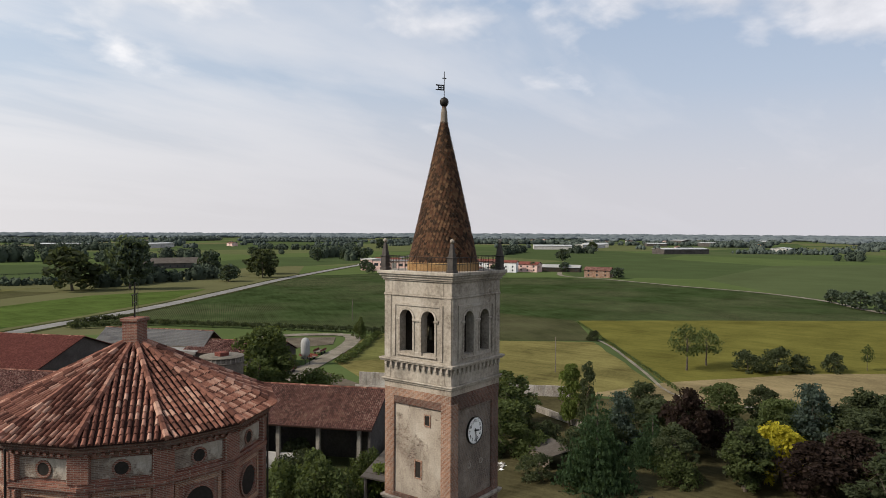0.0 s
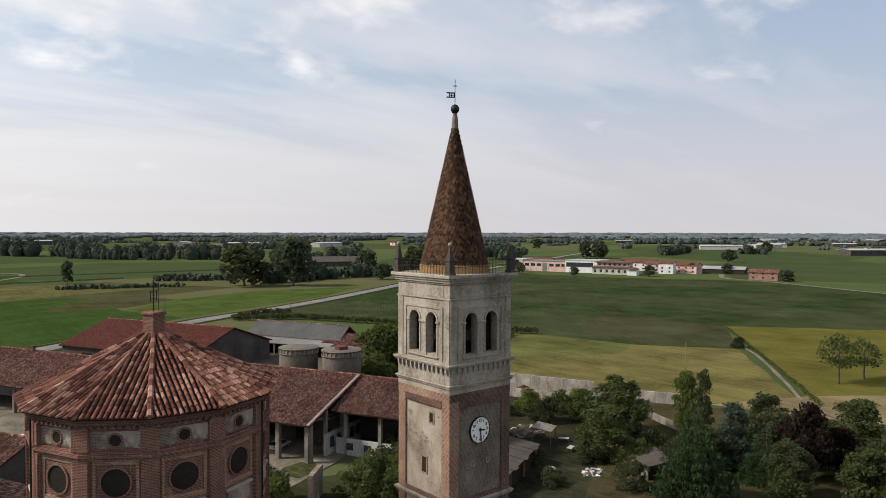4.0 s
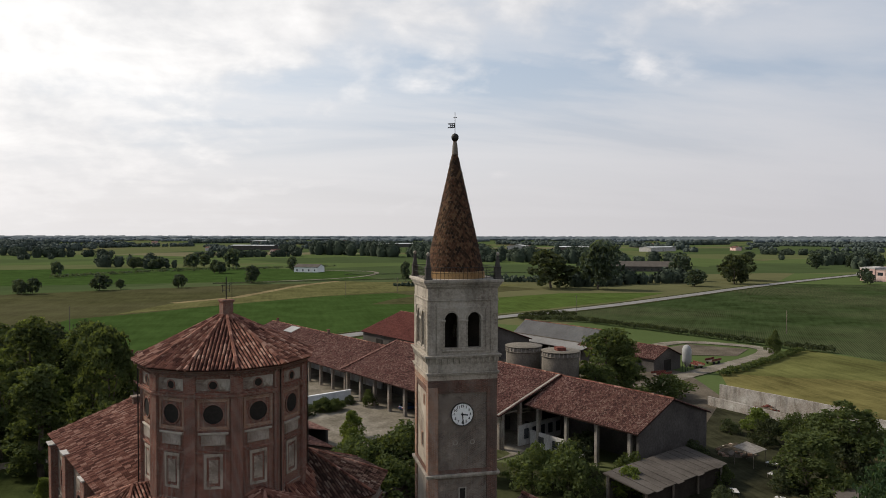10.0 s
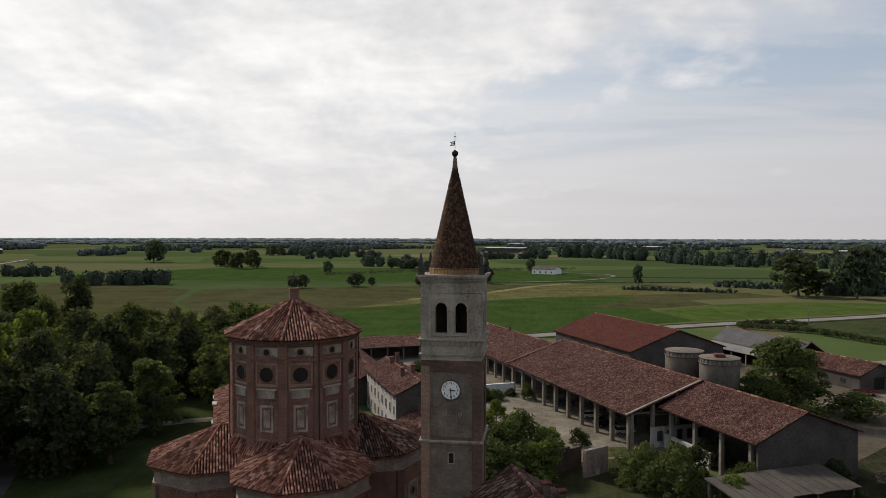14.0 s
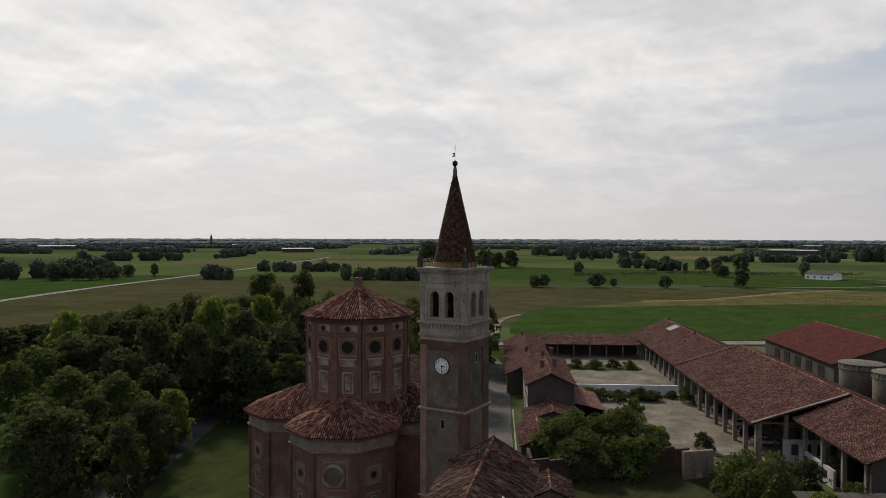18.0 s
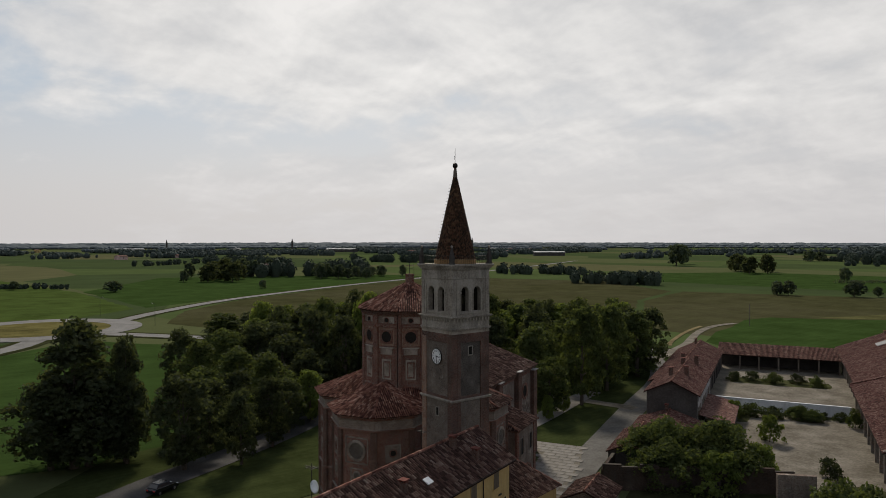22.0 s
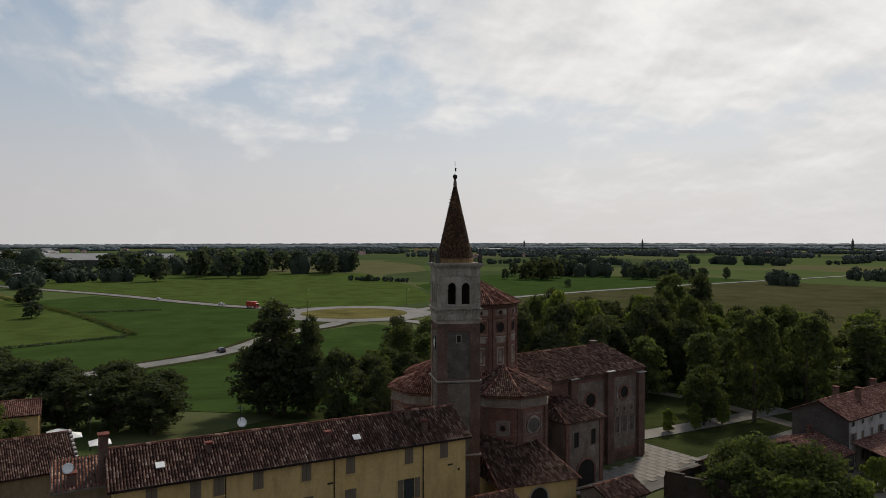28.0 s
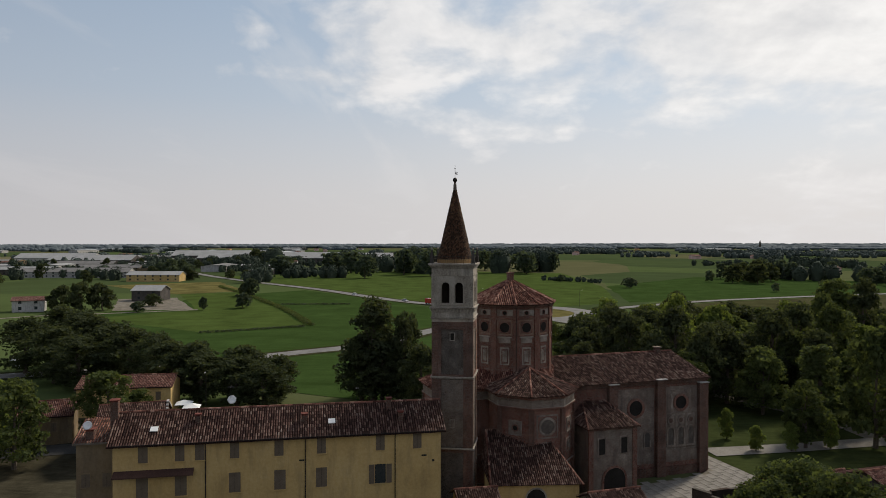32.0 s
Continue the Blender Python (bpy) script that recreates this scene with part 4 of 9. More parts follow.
        part("arch_ring", arch_frame(1.02, 2.62, 0.13, -hw - 0.05, -hw), STONE, T, "", at=rot @ pose(-0.86, 0, 27.85))
        part("arch_ring", arch_frame(1.02, 2.62, 0.13, -hw - 0.05, -hw), STONE, T, "", at=rot @ pose(0.86, 0, 27.85))
        # raised surround of the pair and imposts
        part("surround", boxes((-1.98, -hw - 0.06, 27.5, -1.72, -hw, 30.72), (1.72, -hw - 0.06, 27.5, 1.98, -hw, 30.72), (-1.98, -hw - 0.06, 30.72, 1.98, -hw, 30.86)), STONE, T, "raised flat surround", at=rot)
        for x in (-1.49, 0.0, 1.49):
            w = 0.17 if x else 0.37
            part("impost", bevelled(boxes((x - w, -hw - 0.09, 29.78, x + w, -hw + 0.02, 29.93)), 0.015), STONE, T, at=rot)
        part("mullion_base", bevelled(boxes((-0.40, -hw - 0.08, 27.62, 0.40, -hw + 0.02, 27.9)), 0.015), STONE, T, at=rot)
        part("belfry_sill", bevelled(boxes((-1.55, -hw - 0.1, 27.6, 1.55, -hw + 0.3, 27.7)), 0.015), STONE, T, at=rot)
    square_ring(hw + 0.07, 31.3, 31.42, T, STONE, "architrave", "fine moulding over the belfry", hw - 0.6)
    square_ring(hw + 0.02, 31.42, 32.25, T, STONE, "entablature", "plain limewashed frieze", hw - 0.6)
    for i, (o, z0, z1) in enumerate(((0.1, 32.25, 32.36), (0.18, 32.36, 32.52), (0.28, 32.52, 32.66), (0.38, 32.66, 32.87))):
        square_ring(hw + o, z0, z1, T, STONE, "cornice", "stepped stone cornice")
    part("belfry_ceiling", boxes((-hw + 0.3, -hw + 0.3, 31.2, hw - 0.3, hw - 0.3, 31.32)), DARKWOOD, T)
    # bell and its beam
    bell = part("bell", lathe([(0.55, 28.55), (0.56, 28.62), (0.46, 28.85), (0.38, 29.2), (0.32, 29.5), (0.18, 29.62), (0.08, 29.66)], 20), BRONZE, T, "green-brown bronze bell", True)
    part("headstock", boxes((-2.2, -0.14, 29.66, 2.2, 0.14, 29.95)), DARKWOOD, T, "timber bell beam")
    # crossed dark screens, added to block the view through the arches
    for k in range(2):
        part("bell_frame", boxes((-2.8, -0.09, 27.45, 2.8, 0.09, 31.1)), DARKWOOD, T, "dark crossed screen added to block the view through", at=pose(0, 0, 0, 0, 0, 45 + 90 * k))
    for k in range(4):
        a = radians(90 * k)
        part("bell", lathe([(0.42, 28.35), (0.43, 28.41), (0.35, 28.6), (0.29, 28.9), (0.24, 29.15), (0.13, 29.25), (0.06, 29.3)], 18), BRONZE, T, "green-brown bronze bell", True, at=pose(1.25 * math.cos(a), 1.25 * math.sin(a), 0.15))
    part("bell_wheel", ring(0.5, 0.56, 0.9, 0.96), IRON, T, at=pose(0.7, 0, 29.7, 0, 0, 90))
    # pinnacles and railing
    for sx in (-1, 1):
        for sy in (-1, 1):
            m = pose(2.62 * sx, 2.62 * sy, 32.87)
            q = part("pinnacle", bevelled(boxes((-0.26, -0.26, 0, 0.26, 0.26, 0.16), (-0.21, -0.21, 0.16, 0.21, 0.21, 0.85), (-0.25, -0.25, 0.85, 0.25, 0.25, 0.93)), 0.02), GREYWALL, T, "weathered stone pinnacle", at=m)
            part("obelisk", lathe([(0.24, 0.93), (0.13, 1.55), (0.10, 1.72)], 4, phase=math.pi / 4), GREYWALL, q)
            part("finial_ball", lathe([(0.05, 1.72), (0.11, 1.78), (0.14, 1.86), (0.11, 1.95), (0.03, 2.0)], 10), STONE, q, "", True)
    for k in range(4):
        bm = bmesh.new()
        for z in (33.35, 33.75):
            tube((-2.35, -2.72, z), (2.35, -2.72, z), 0.018, 5, bm)
        for i in range(17):
            tube((-2.3 + i * 0.2875, -2.72, 32.87), (-2.3 + i * 0.2875, -2.72, 33.75), 0.013, 5, bm)
        part("railing", bm, IRON, T, "thin iron railing", at=pose(0, 0, 0, 0, 0, 90 * k))
    # spire: drum, cone and its scale bricks
    part("spire_drum", lathe([(2.30, 32.87), (2.30, 33.35), (2.22, 33.4)], 40), material("spire_band", [(0.2, (0.20, 0.11, 0.05)), (0.8, (0.40, 0.27, 0.13))], 2.0, 0.9, 0.4, 6.0), T, "band of yellowish brick")
    part("spire_cone", lathe([(2.20, 33.35), (0.16, 42.4), (0.14, 43.3)], 40), BRICK_DARK, T)
    vs, fs = [], []
    zs, z = [], 33.42
    singles = 0
    spire = part("spire_scales", bmesh.new(), SCALE, T, "overlapping pointed terracotta scales")
    row = 0
    while z < 42.3:
        r = 2.20 - (z - 33.35) * (2.04 / 9.05)
        n = max(7, int(TAU * r / 0.215))
        for i in range(n):
            a = TAU * (i + 0.5 * (row % 2) + 0.12 * row) / n
            da = TAU / n * 0.47
            dr = R.uniform(0.0, 0.02)
            pts = []
            for aa, dz, o in ((-da, 0.16, 0.0), (-da * 0.95, 0.03, 0.05), (0, -0.075, 0.075), (da * 0.95, 0.03, 0.05), (da, 0.16, 0.0), (0, 0.19, 0.012)):
                rr = 2.20 - (z + dz - 33.35) * (2.04 / 9.05) + o + dr
                pts.append((rr * math.cos(a + aa), rr * math.sin(a + aa), z + dz))
            mid = (a + 2.3) % TAU - math.pi
            if singles < 290 and abs((a % TAU) - radians(232)) < 0.42 and z < 37.8:
                singles += 1
                me = mesh_from("scale_brick", pts, [(0, 1, 2, 3, 4, 5)], SCALE_ONE)
                part("scale_brick", me, SCALE_ONE, spire)
            else:
                o = len(vs)
                vs += pts
                fs.append(tuple(range(o, o + 6)))
        z += 0.155
        row += 1
    tagged(part("scale_field", mesh_from("scale_field", vs, fs, SCALE), SCALE, spire), kind="stuff")
    part("spire_tip", lathe([(0.24, 42.2), (0.20, 42.9), (0.13, 43.28)], 14), WOOD, T, "lead-grey tip")
    part("spire_ball", lathe([(0.06, 43.25), (0.2, 43.34), (0.28, 43.5), (0.28, 43.66), (0.2, 43.8), (0.05, 43.88)], 18), IRON, T, "dark metal ball", True)
    part("finial_rod", tube((0, 0, 43.8), (0, 0, 45.5), 0.022, 6), IRON, T, "thin iron rod")
    part("finial_cross", boxes((-0.14, -0.015, 45.05, 0.14, 0.015, 45.1)), IRON, T, at=pose(0, 0, 0, 0, 0, -32))
    vane = boxes((0.02, -0.012, 44.3, 0.08, 0.012, 44.66), (0.08, -0.012, 44.58, 0.55, 0.012, 44.66), (0.08, -0.012, 44.3, 0.55, 0.012, 44.38), (0.36, -0.012, 44.38, 0.42, 0.012, 44.58), (0.19, -0.012, 44.38, 0.25, 0.012, 44.58), (0.08, -0.012, 44.45, 0.36, 0.012, 44.51))
    for s in (1, -1):
        o = [(0.42, 44.48 + s * 0.1), (0.62, 44.48 + s * 0.18), (0.42, 44.48 + s * 0.18)]
        v = [[vane.verts.new((x, y, q)) for x, q in o] for y in (-0.012, 0.012)]
        vane.faces.new(v[0])
        vane.faces.new(v[1])
    part("weather_vane", vane, BLACK, T, "dark swallow-tailed weather vane", at=pose(0, 0, 0, 0, 0, 148))
    for i in range(22):
        zz = 33.9 + i * 0.36
        r = 2.2 - (zz - 33.35) * (2.04 / 9.05)
        a = radians(-122)
        part("climbing_peg", tube((r * math.cos(a), r * math.sin(a), zz), ((r + 0.25) * math.cos(a), (r + 0.25) * math.sin(a), zz), 0.02, 5), IRON, T)
    # windows: (face turn, offset, sill, width, height)
    for turn, x, s, w, h in ((0, 0, 16.6, 0.42, 0.85), (0, 0, 7.0, 0.42, 0.9), (-90, 0.75, 23.45, 0.34, 0.6), (-90, 0.05, 20.1, 0.42, 1.0), (90, 0.0, 23.2, 0.48, 0.85), (90, 0.0, 12.2, 0.45, 0.9), (180, 0.0, 20.2, 0.42, 0.9)):
        win = part("slit_window", boxes((x - w / 2, -2.51, s, x + w / 2, -2.46, s + h)), DARK, T, "small dark slit window", at=pose(0, 0, 0, 0, 0, turn))
        part("window_frame", frame_rect(w, h, 0.09, -2.545, -2.5), BRICK_ORANGE if turn == -90 else STONE, win, at=pose(x, 0, s))
    # clock
    clock = part("clock_face", disc(0.90, -2.60, -2.5, 40), WHITE, T, "white clock face with black numerals", at=pose(-0.04, 0, 22.94) @ Matrix.Diagonal((0.92, 1.0, 0.92, 1.0)))
    part("clock_rim", ring(0.885, 0.925, -2.64, -2.5, 40), IRON, clock)
    for i in range(60):
        a = TAU * i / 60
        r0 = 0.84 if i % 5 else 0.80
        part("minute_mark", boxes((-0.010, -2.607, r0, 0.010, -2.602, 0.875)), BLACK, clock, at=pose(0, 0, 0, 0, math.degrees(a), 0))
    for i in range(1, 13):
        cu = bpy.data.curves.new("numeral", "FONT")
        cu.body, cu.size, cu.align_x, cu.align_y, cu.extrude = str(i), 0.29, "CENTER", "CENTER", 0.004
        cu.offset = 0.008
        tmp = new("numeral_text", cu)
        bpy.context.view_layer.update()
        me = bpy.data.meshes.new_from_object(tmp)
        bpy.data.objects.remove(tmp)
        me.materials.clear()
        me.materials.append(BLACK)
        a = TAU * i / 12
        part("numeral", me, BLACK, clock, at=pose(0.655 * math.sin(a), -2.61, 0.655 * math.cos(a), 90, 0, 0))
    part("hour_hand", boxes((-0.05, -2.64, -0.12, 0.05, -2.625, 0.46)), BLACK, clock, "black hour hand", at=pose(0, 0, 0, 0, 98, 0))
    part("minute_hand", boxes((-0.04, -2.66, -0.16, 0.04, -2.645, 0.80)), BLACK, clock, "black minute hand", at=pose(0, 0, 0, 0, 174, 0))
    # two small round plaques under the clock
    for x in (-0.55, 0.75):
        part("plaque", ring(0.13, 0.19, -2.53, -2.49, 16), STONE, T, at=pose(x, 0, 20.85))
    return T


bell_tower()

# ---- church ----
CH = pose(-17.3, 6.3, 0, 0, 0, 25.5)


def drum(C):
    Rr = 6.28
    ap = Rr * math.cos(math.pi / 12)
    side = 2 * Rr * math.sin(math.pi / 12)
    D = part("drum", prism(ngon(12, Rr, math.pi / 12), 14.5, 26.4), BRICK, C, "twelve-sided brick drum")
    for i in range(12):
        m = pose(0, 0, 0, 0, 0, 30 * i)
        f = lambda n, b, mat, lab="": part(n, b, mat, D, lab, at=m)
        # corner pilaster
        part("pilaster", bevelled(boxes((-0.42, -Rr - 0.13, 15.5, 0.42, -Rr + 0.4, 24.35)), 0.03), BRICK, D, "brick pilaster", at=pose(0, 0, 0, 0, 0, 30 * i + 15))
        part("pilaster_block", bevelled(boxes((-0.45, -Rr - 0.16, 24.75, 0.45, -Rr + 0.4, 25.95)), 0.03), BRICK, D, "pilaster block", at=pose(0, 0, 0, 0, 0, 30 * i + 15))
        f("attic_panel", boxes((-side / 2 + 0.45, -ap - 0.05, 24.9, side / 2 - 0.45, -ap + 0.1, 25.75)), PLASTER if i % 12 in (0, 10, 11, 9, 3) else CHPLASTER, "worn white plaster panel")
        o = f("attic_oculus", disc(0.29, -ap - 0.075, -ap + 0.05, 20), DARK, "small dark oculus")
        o.matrix_basis = m @ pose(0, 0, 25.3)
        part("oculus_ring", ring(0.28, 0.38, -ap - 0.1, -ap + 0.02, 20), BRICK, o)
        # large oculus with square plaster surround
        o = f("large_oculus", disc(0.72, -ap - 0.03, -ap + 0.06, 32), DARK, "large dark round window")
        o.matrix_basis = m @ pose(0, 0, 23.2)
        part("oculus_ring", ring(0.70, 0.80, -ap - 0.1, -ap + 0.02, 32), BRICK, o, "brick ring")
        sq = boxes((-1.12, -ap - 0.05, 22.05, 1.12, -ap + 0.05, 22.32), (-1.12, -ap - 0.05, 24.1, 1.12, -ap + 0.05, 24.33), (-1.12, -ap - 0.05, 22.32, -0.95, -ap + 0.05, 24.1), (0.95, -ap - 0.05, 22.32, 1.12, -ap + 0.05, 24.1))
        f("square_surround", sq, BRICK_ORANGE, "flat brick surround")
        f("apron", bevelled(boxes((-0.85, -ap - 0.1, 20.95, 0.85, -ap + 0.05, 21.75)), 0.03), CHPLASTER, "plaster apron panel")
        f("apron_sill", bevelled(boxes((-1.05, -ap - 0.16, 21.75, 1.05, -ap + 0.05, 21.9)), 0.02), STONE)
        p = f("blind_panel", boxes((-0.32, -ap - 0.04, 18.22, 0.32, -ap + 0.05, 19.88)), PLASTER_FINE, "tall blind panel")
        fr = boxes((-0.66, -ap - 0.07, 17.8, -0.48, -ap + 0.05, 20.35), (0.48, -ap - 0.07, 17.8, 0.66, -ap + 0.05, 20.35), (-0.48, -ap - 0.07, 20.12, 0.48, -ap + 0.05, 20.35), (-0.48, -ap - 0.07, 17.8, 0.48, -ap + 0.05, 17.98))
        part("panel_frame", fr, PLASTER_FINE, p, "raised plaster frame")
    for r, z0, z1, mat in ((6.42, 24.35, 24.5, BRICK), (6.52, 24.5, 24.66, BRICK), (6.42, 24.66, 24.78, BRICK), (6.45, 25.95, 26.1, BRICK_DARK), (6.58, 26.1, 26.28, BRICK_DARK), (6.72, 26.28, 26.42, BRICK_DARK), (6.4, 16.9, 17.1, BRICK), (6.36, 20.45, 20.6, BRICK)):
        part("band", prism(ngon(12, r + 0.02, math.pi / 12), z0, z1), mat, D, "brick string band")
    # rows of dentil bricks under the eaves
    dent = finish("dentil", boxes((-0.07, -0.1, 0, 0.07, 0.1, 0.13)), BRICK)
    for i in range(12):
        for j in range(9):
            part("dentil", dent, BRICK, D, at=pose(0, 0, 0, 0, 0, 30 * i) @ pose((j - 4) * 0.33, -ap - 0.3, 25.97))
    # roof
    Re, ze, Rt, zt = 6.95, 26.42, 0.62, 29.55
    roof = part("drum_roof", lathe([(Re - 0.05, ze), (Re - 0.05, ze + 0.06), (Rt, zt)], 12, phase=math.pi / 12), TILE_GAP, C, "twelve-sided low tiled roof")
    T = Tiled()
    singles = 0
    hips = bmesh.new()
    for i in range(12):
        a0, a1 = math.pi / 12 + TAU * i / 12, math.pi / 12 + TAU * (i + 1) / 12
        P = lambda r, a, z: (r * math.cos(a), r * math.sin(a), z)
        q = (P(Re, a0, ze + 0.08), P(Re, a1, ze + 0.08), P(Rt, a0, zt + 0.04), P(Rt, a1, zt + 0.04))
        if i in (8, 7):
            v, f = tiles(*q, pitch=0.26, course=0.45, rise=0.1)
            for j in range(len(f) // 5):
                g = v[10 * j:10 * j + 10]
                if singles < 290:
                    singles += 1
                    me = mesh_from("roof_tile", g, [tuple(k - 10 * j for k in w) for w in f[5 * j:5 * j + 5]], TILE_ONE)
                    part("roof_tile", me, TILE_ONE, roof)
                else:
                    o = len(T.v)
                    T.v += g
                    T.f += [tuple(k - 10 * j + o for k in w) for w in f[5 * j:5 * j + 5]]
        else:
            T.slope(*q, pitch=0.26, course=0.45, rise=0.1)
        ridge_caps([P(Re + 0.05, a0, ze + 0.16), P(Rt, a0, zt + 0.12)], hips, 0.15)
    T.part("tile_field", TILE, roof, "curved terracotta tiles")
    part("hip_tiles", finish("hip_tiles", hips, TILE), TILE, roof, "rounded hip tiles")
    # brick lantern with cross
    L = part("lantern", bevelled(boxes((-0.42, -0.42, 29.3, 0.42, 0.42, 30.75), (-0.5, -0.5, 30.75, 0.5, 0.5, 30.92), (-0.62, -0.62, 29.3, 0.62, 0.62, 29.62)), 0.02), BRICK, roof, "square brick chimney-like lantern")
    part("cross", boxes((-0.03, -0.03, 30.9, 0.03, 0.03, 32.7), (-0.5, -0.025, 32.05, 0.5, 0.025, 32.1), (-0.35, -0.025, 31.65, 0.35, 0.025, 31.69), (-0.38, -0.02, 31.5, -0.35, 0.02, 32.05), (0.35, -0.02, 31.5, 0.38, 0.02, 32.05)), IRON, L, "thin iron cross", at=pose(0, 0, 0, 0, 0, 20))
    part("rod", tube((0.55, 0.2, 29.4), (0.55, 0.2, 32.6), 0.015, 5), IRON, L)
    # downpipes
    for a in (-75, -15, 105, 165):
        part("downpipe", tube((6.55 * math.cos(radians(a)), 6.55 * math.sin(radians(a)), 15.5), (6.55 * math.cos(radians(a)), 6.55 * math.sin(radians(a)), 26.3), 0.05, 6), IRON, D)


def apse(C, turn, name):
    """A five-sided projecting arm under a hipped tile roof; its axis points along -y before the turn."""
    A = part(name, bmesh.new(), BRICK, C, "five-sided brick apse with plaster frames")
    A.matrix_basis = pose(0, 0, 0, 0, 0, turn)
    cy, Rw = -7.4, 6.1
    def outline(r):
        o = ngon(8, r, math.pi / 8, 0, cy)
        o = [p for p in o if p[1] < cy + 0.1]
        s = r * math.cos(math.pi / 8)
        o = sorted(o, key=lambda p: p[0])
        return [(-s, -2.0)] + o + [(s, -2.0)]
    part("wall", prism(outline(Rw), 0, 14.7), BRICK, A, "weathered brick wall")
    part("plinth", prism(outline(Rw + 0.2), 0, 1.2), BRICK_DARK, A)
    part("frieze", prism(outline(Rw + 0.12), 13.2, 14.3), CHPLASTER, A, "worn plaster frieze")
    for r, z0, z1 in ((0.3, 13.0, 13.2), (0.3, 14.3, 14.5), (0.48, 14.5, 14.72), (0.25, 5.2, 5.4)):
        part("cornice", prism(outline(Rw + r), z0, z1), BRICK, A, "brick cornice band")
    ap = Rw * math.cos(math.pi / 8)
    for k, ang in enumerate((-45, 0, 45)):
        m = pose(0, cy, 0, 0, 0, ang)
        if k == 1:
            o = part("round_window", disc(1.0, -ap - 0.06, -ap + 0.1, 30), ASHEN, A, "blind round window", at=m @ pose(0, 0, 10.6))
            part("window_ring", ring(0.98, 1.28, -ap - 0.16, -ap + 0.05, 30), CHPLASTER, o, "moulded plaster ring")
            part("square_frame", frame_rect(2.84, 2.84, 0.18, -ap - 0.05, -ap + 0.05), CHPLASTER, A, at=m @ pose(0, 0, 9.18))
        else:
            part("square_panel", boxes((-0.8, -ap - 0.04, 9.5, 0.8, -ap + 0.05, 11.2)), BAYWALL, A, "plaster panel", at=m)
            part("square_frame", frame_rect(1.6, 1.7, 0.16, -ap - 0.10, -ap + 0.05), CHPLASTER, A, at=m @ pose(0, 0, 9.5))
            o = part("panel_oculus", disc(0.36, -ap - 0.07, -ap + 0.1, 20), DARK, A, "small dark oculus", at=m @ pose(0, 0, 10.35))
            part("oculus_ring", ring(0.34, 0.5, -ap - 0.12, -ap + 0.05, 20), BRICK, o)
        o = part("small_oculus", disc(0.42, -ap - 0.08, -ap + 0.1, 20), ASHEN, A, "", at=m @ pose(0, 0, 7.6))
        part("oculus_ring", ring(0.4, 0.58, -ap - 0.14, -ap + 0.05, 20), CHPLASTER, o)
        part("lower_panel", boxes((-0.9, -ap - 0.05, 6.6, -0.72, -ap + 0.05, 8.5), (0.72, -ap - 0.05, 6.6, 0.9, -ap + 0.05, 8.5), (-0.72, -ap - 0.05, 8.34, 0.72, -ap + 0.05, 8.5), (-0.72, -ap - 0.05, 6.6, 0.72, -ap + 0.05, 6.76)), CHPLASTER, A, at=m)
        part("base_panel", boxes((-0.9, -ap - 0.05, 2.2, -0.7, -ap + 0.05, 4.8), (0.7, -ap - 0.05, 2.2, 0.9, -ap + 0.05, 4.8), (-0.7, -ap - 0.05, 4.6, 0.7, -ap + 0.05, 4.8)), CHPLASTER, A, at=m)
    for ang in (-67.5, -22.5, 22.5, 67.5):
        part("corner_strip", bevelled(boxes((-0.4, -Rw - 0.14, 1.2, 0.4, -Rw + 0.3, 13.0)), 0.03), BRICK_DARK, A, "brick corner strip", at=pose(0, cy, 0, 0, 0, ang))
    # roof
    Re, ze, zt = Rw + 0.75, 14.72, 17.45
    e = outline(Re)
    apex = (0, cy + 0.2, zt)
    back = (0, -3.0, zt)
    roof = part("roof", bmesh.new(), TILE, A, "hipped terracotta tile roof")
    T = Tiled()
    hips = bmesh.new()
    ring_pts = [(x, y, ze) for x, y in e]
    slabs = bmesh.new()
    for i in range(len(ring_pts) - 1):
        p, q = ring_pts[i], ring_pts[i + 1]
        first, last = i == 0, i == len(ring_pts) - 2
        t0 = back if first else apex
        t1 = back if last else apex
        lift = Vector((0, 0, 0.06))
        poly = [p, q, t1] + ([t0] if t0 != t1 else [])
        vs = [slabs.verts.new(w) for w in poly]
        slabs.faces.new(vs)
        T.slope(Vector(p) + lift, Vector(q) + lift, Vector(t0) + lift, Vector(t1) + lift, pitch=0.26, course=0.45)
        if not last:
            ridge_caps([(q[0], q[1], q[2] + 0.14), (apex[0], apex[1], apex[2] + 0.1)], hips, 0.15)
    ridge_caps([apex, back], hips, 0.16)
    part("roof_deck", slabs, TILE_GAP, roof)
    # the east roof takes the tile tone darkened for shade
    T.part("tile_field", TILE_SHADE if turn == 90 else TILE, roof, "curved terracotta tiles")
    part("hip_tiles", finish("hip_tiles", hips, TILE), TILE, roof)
    return A


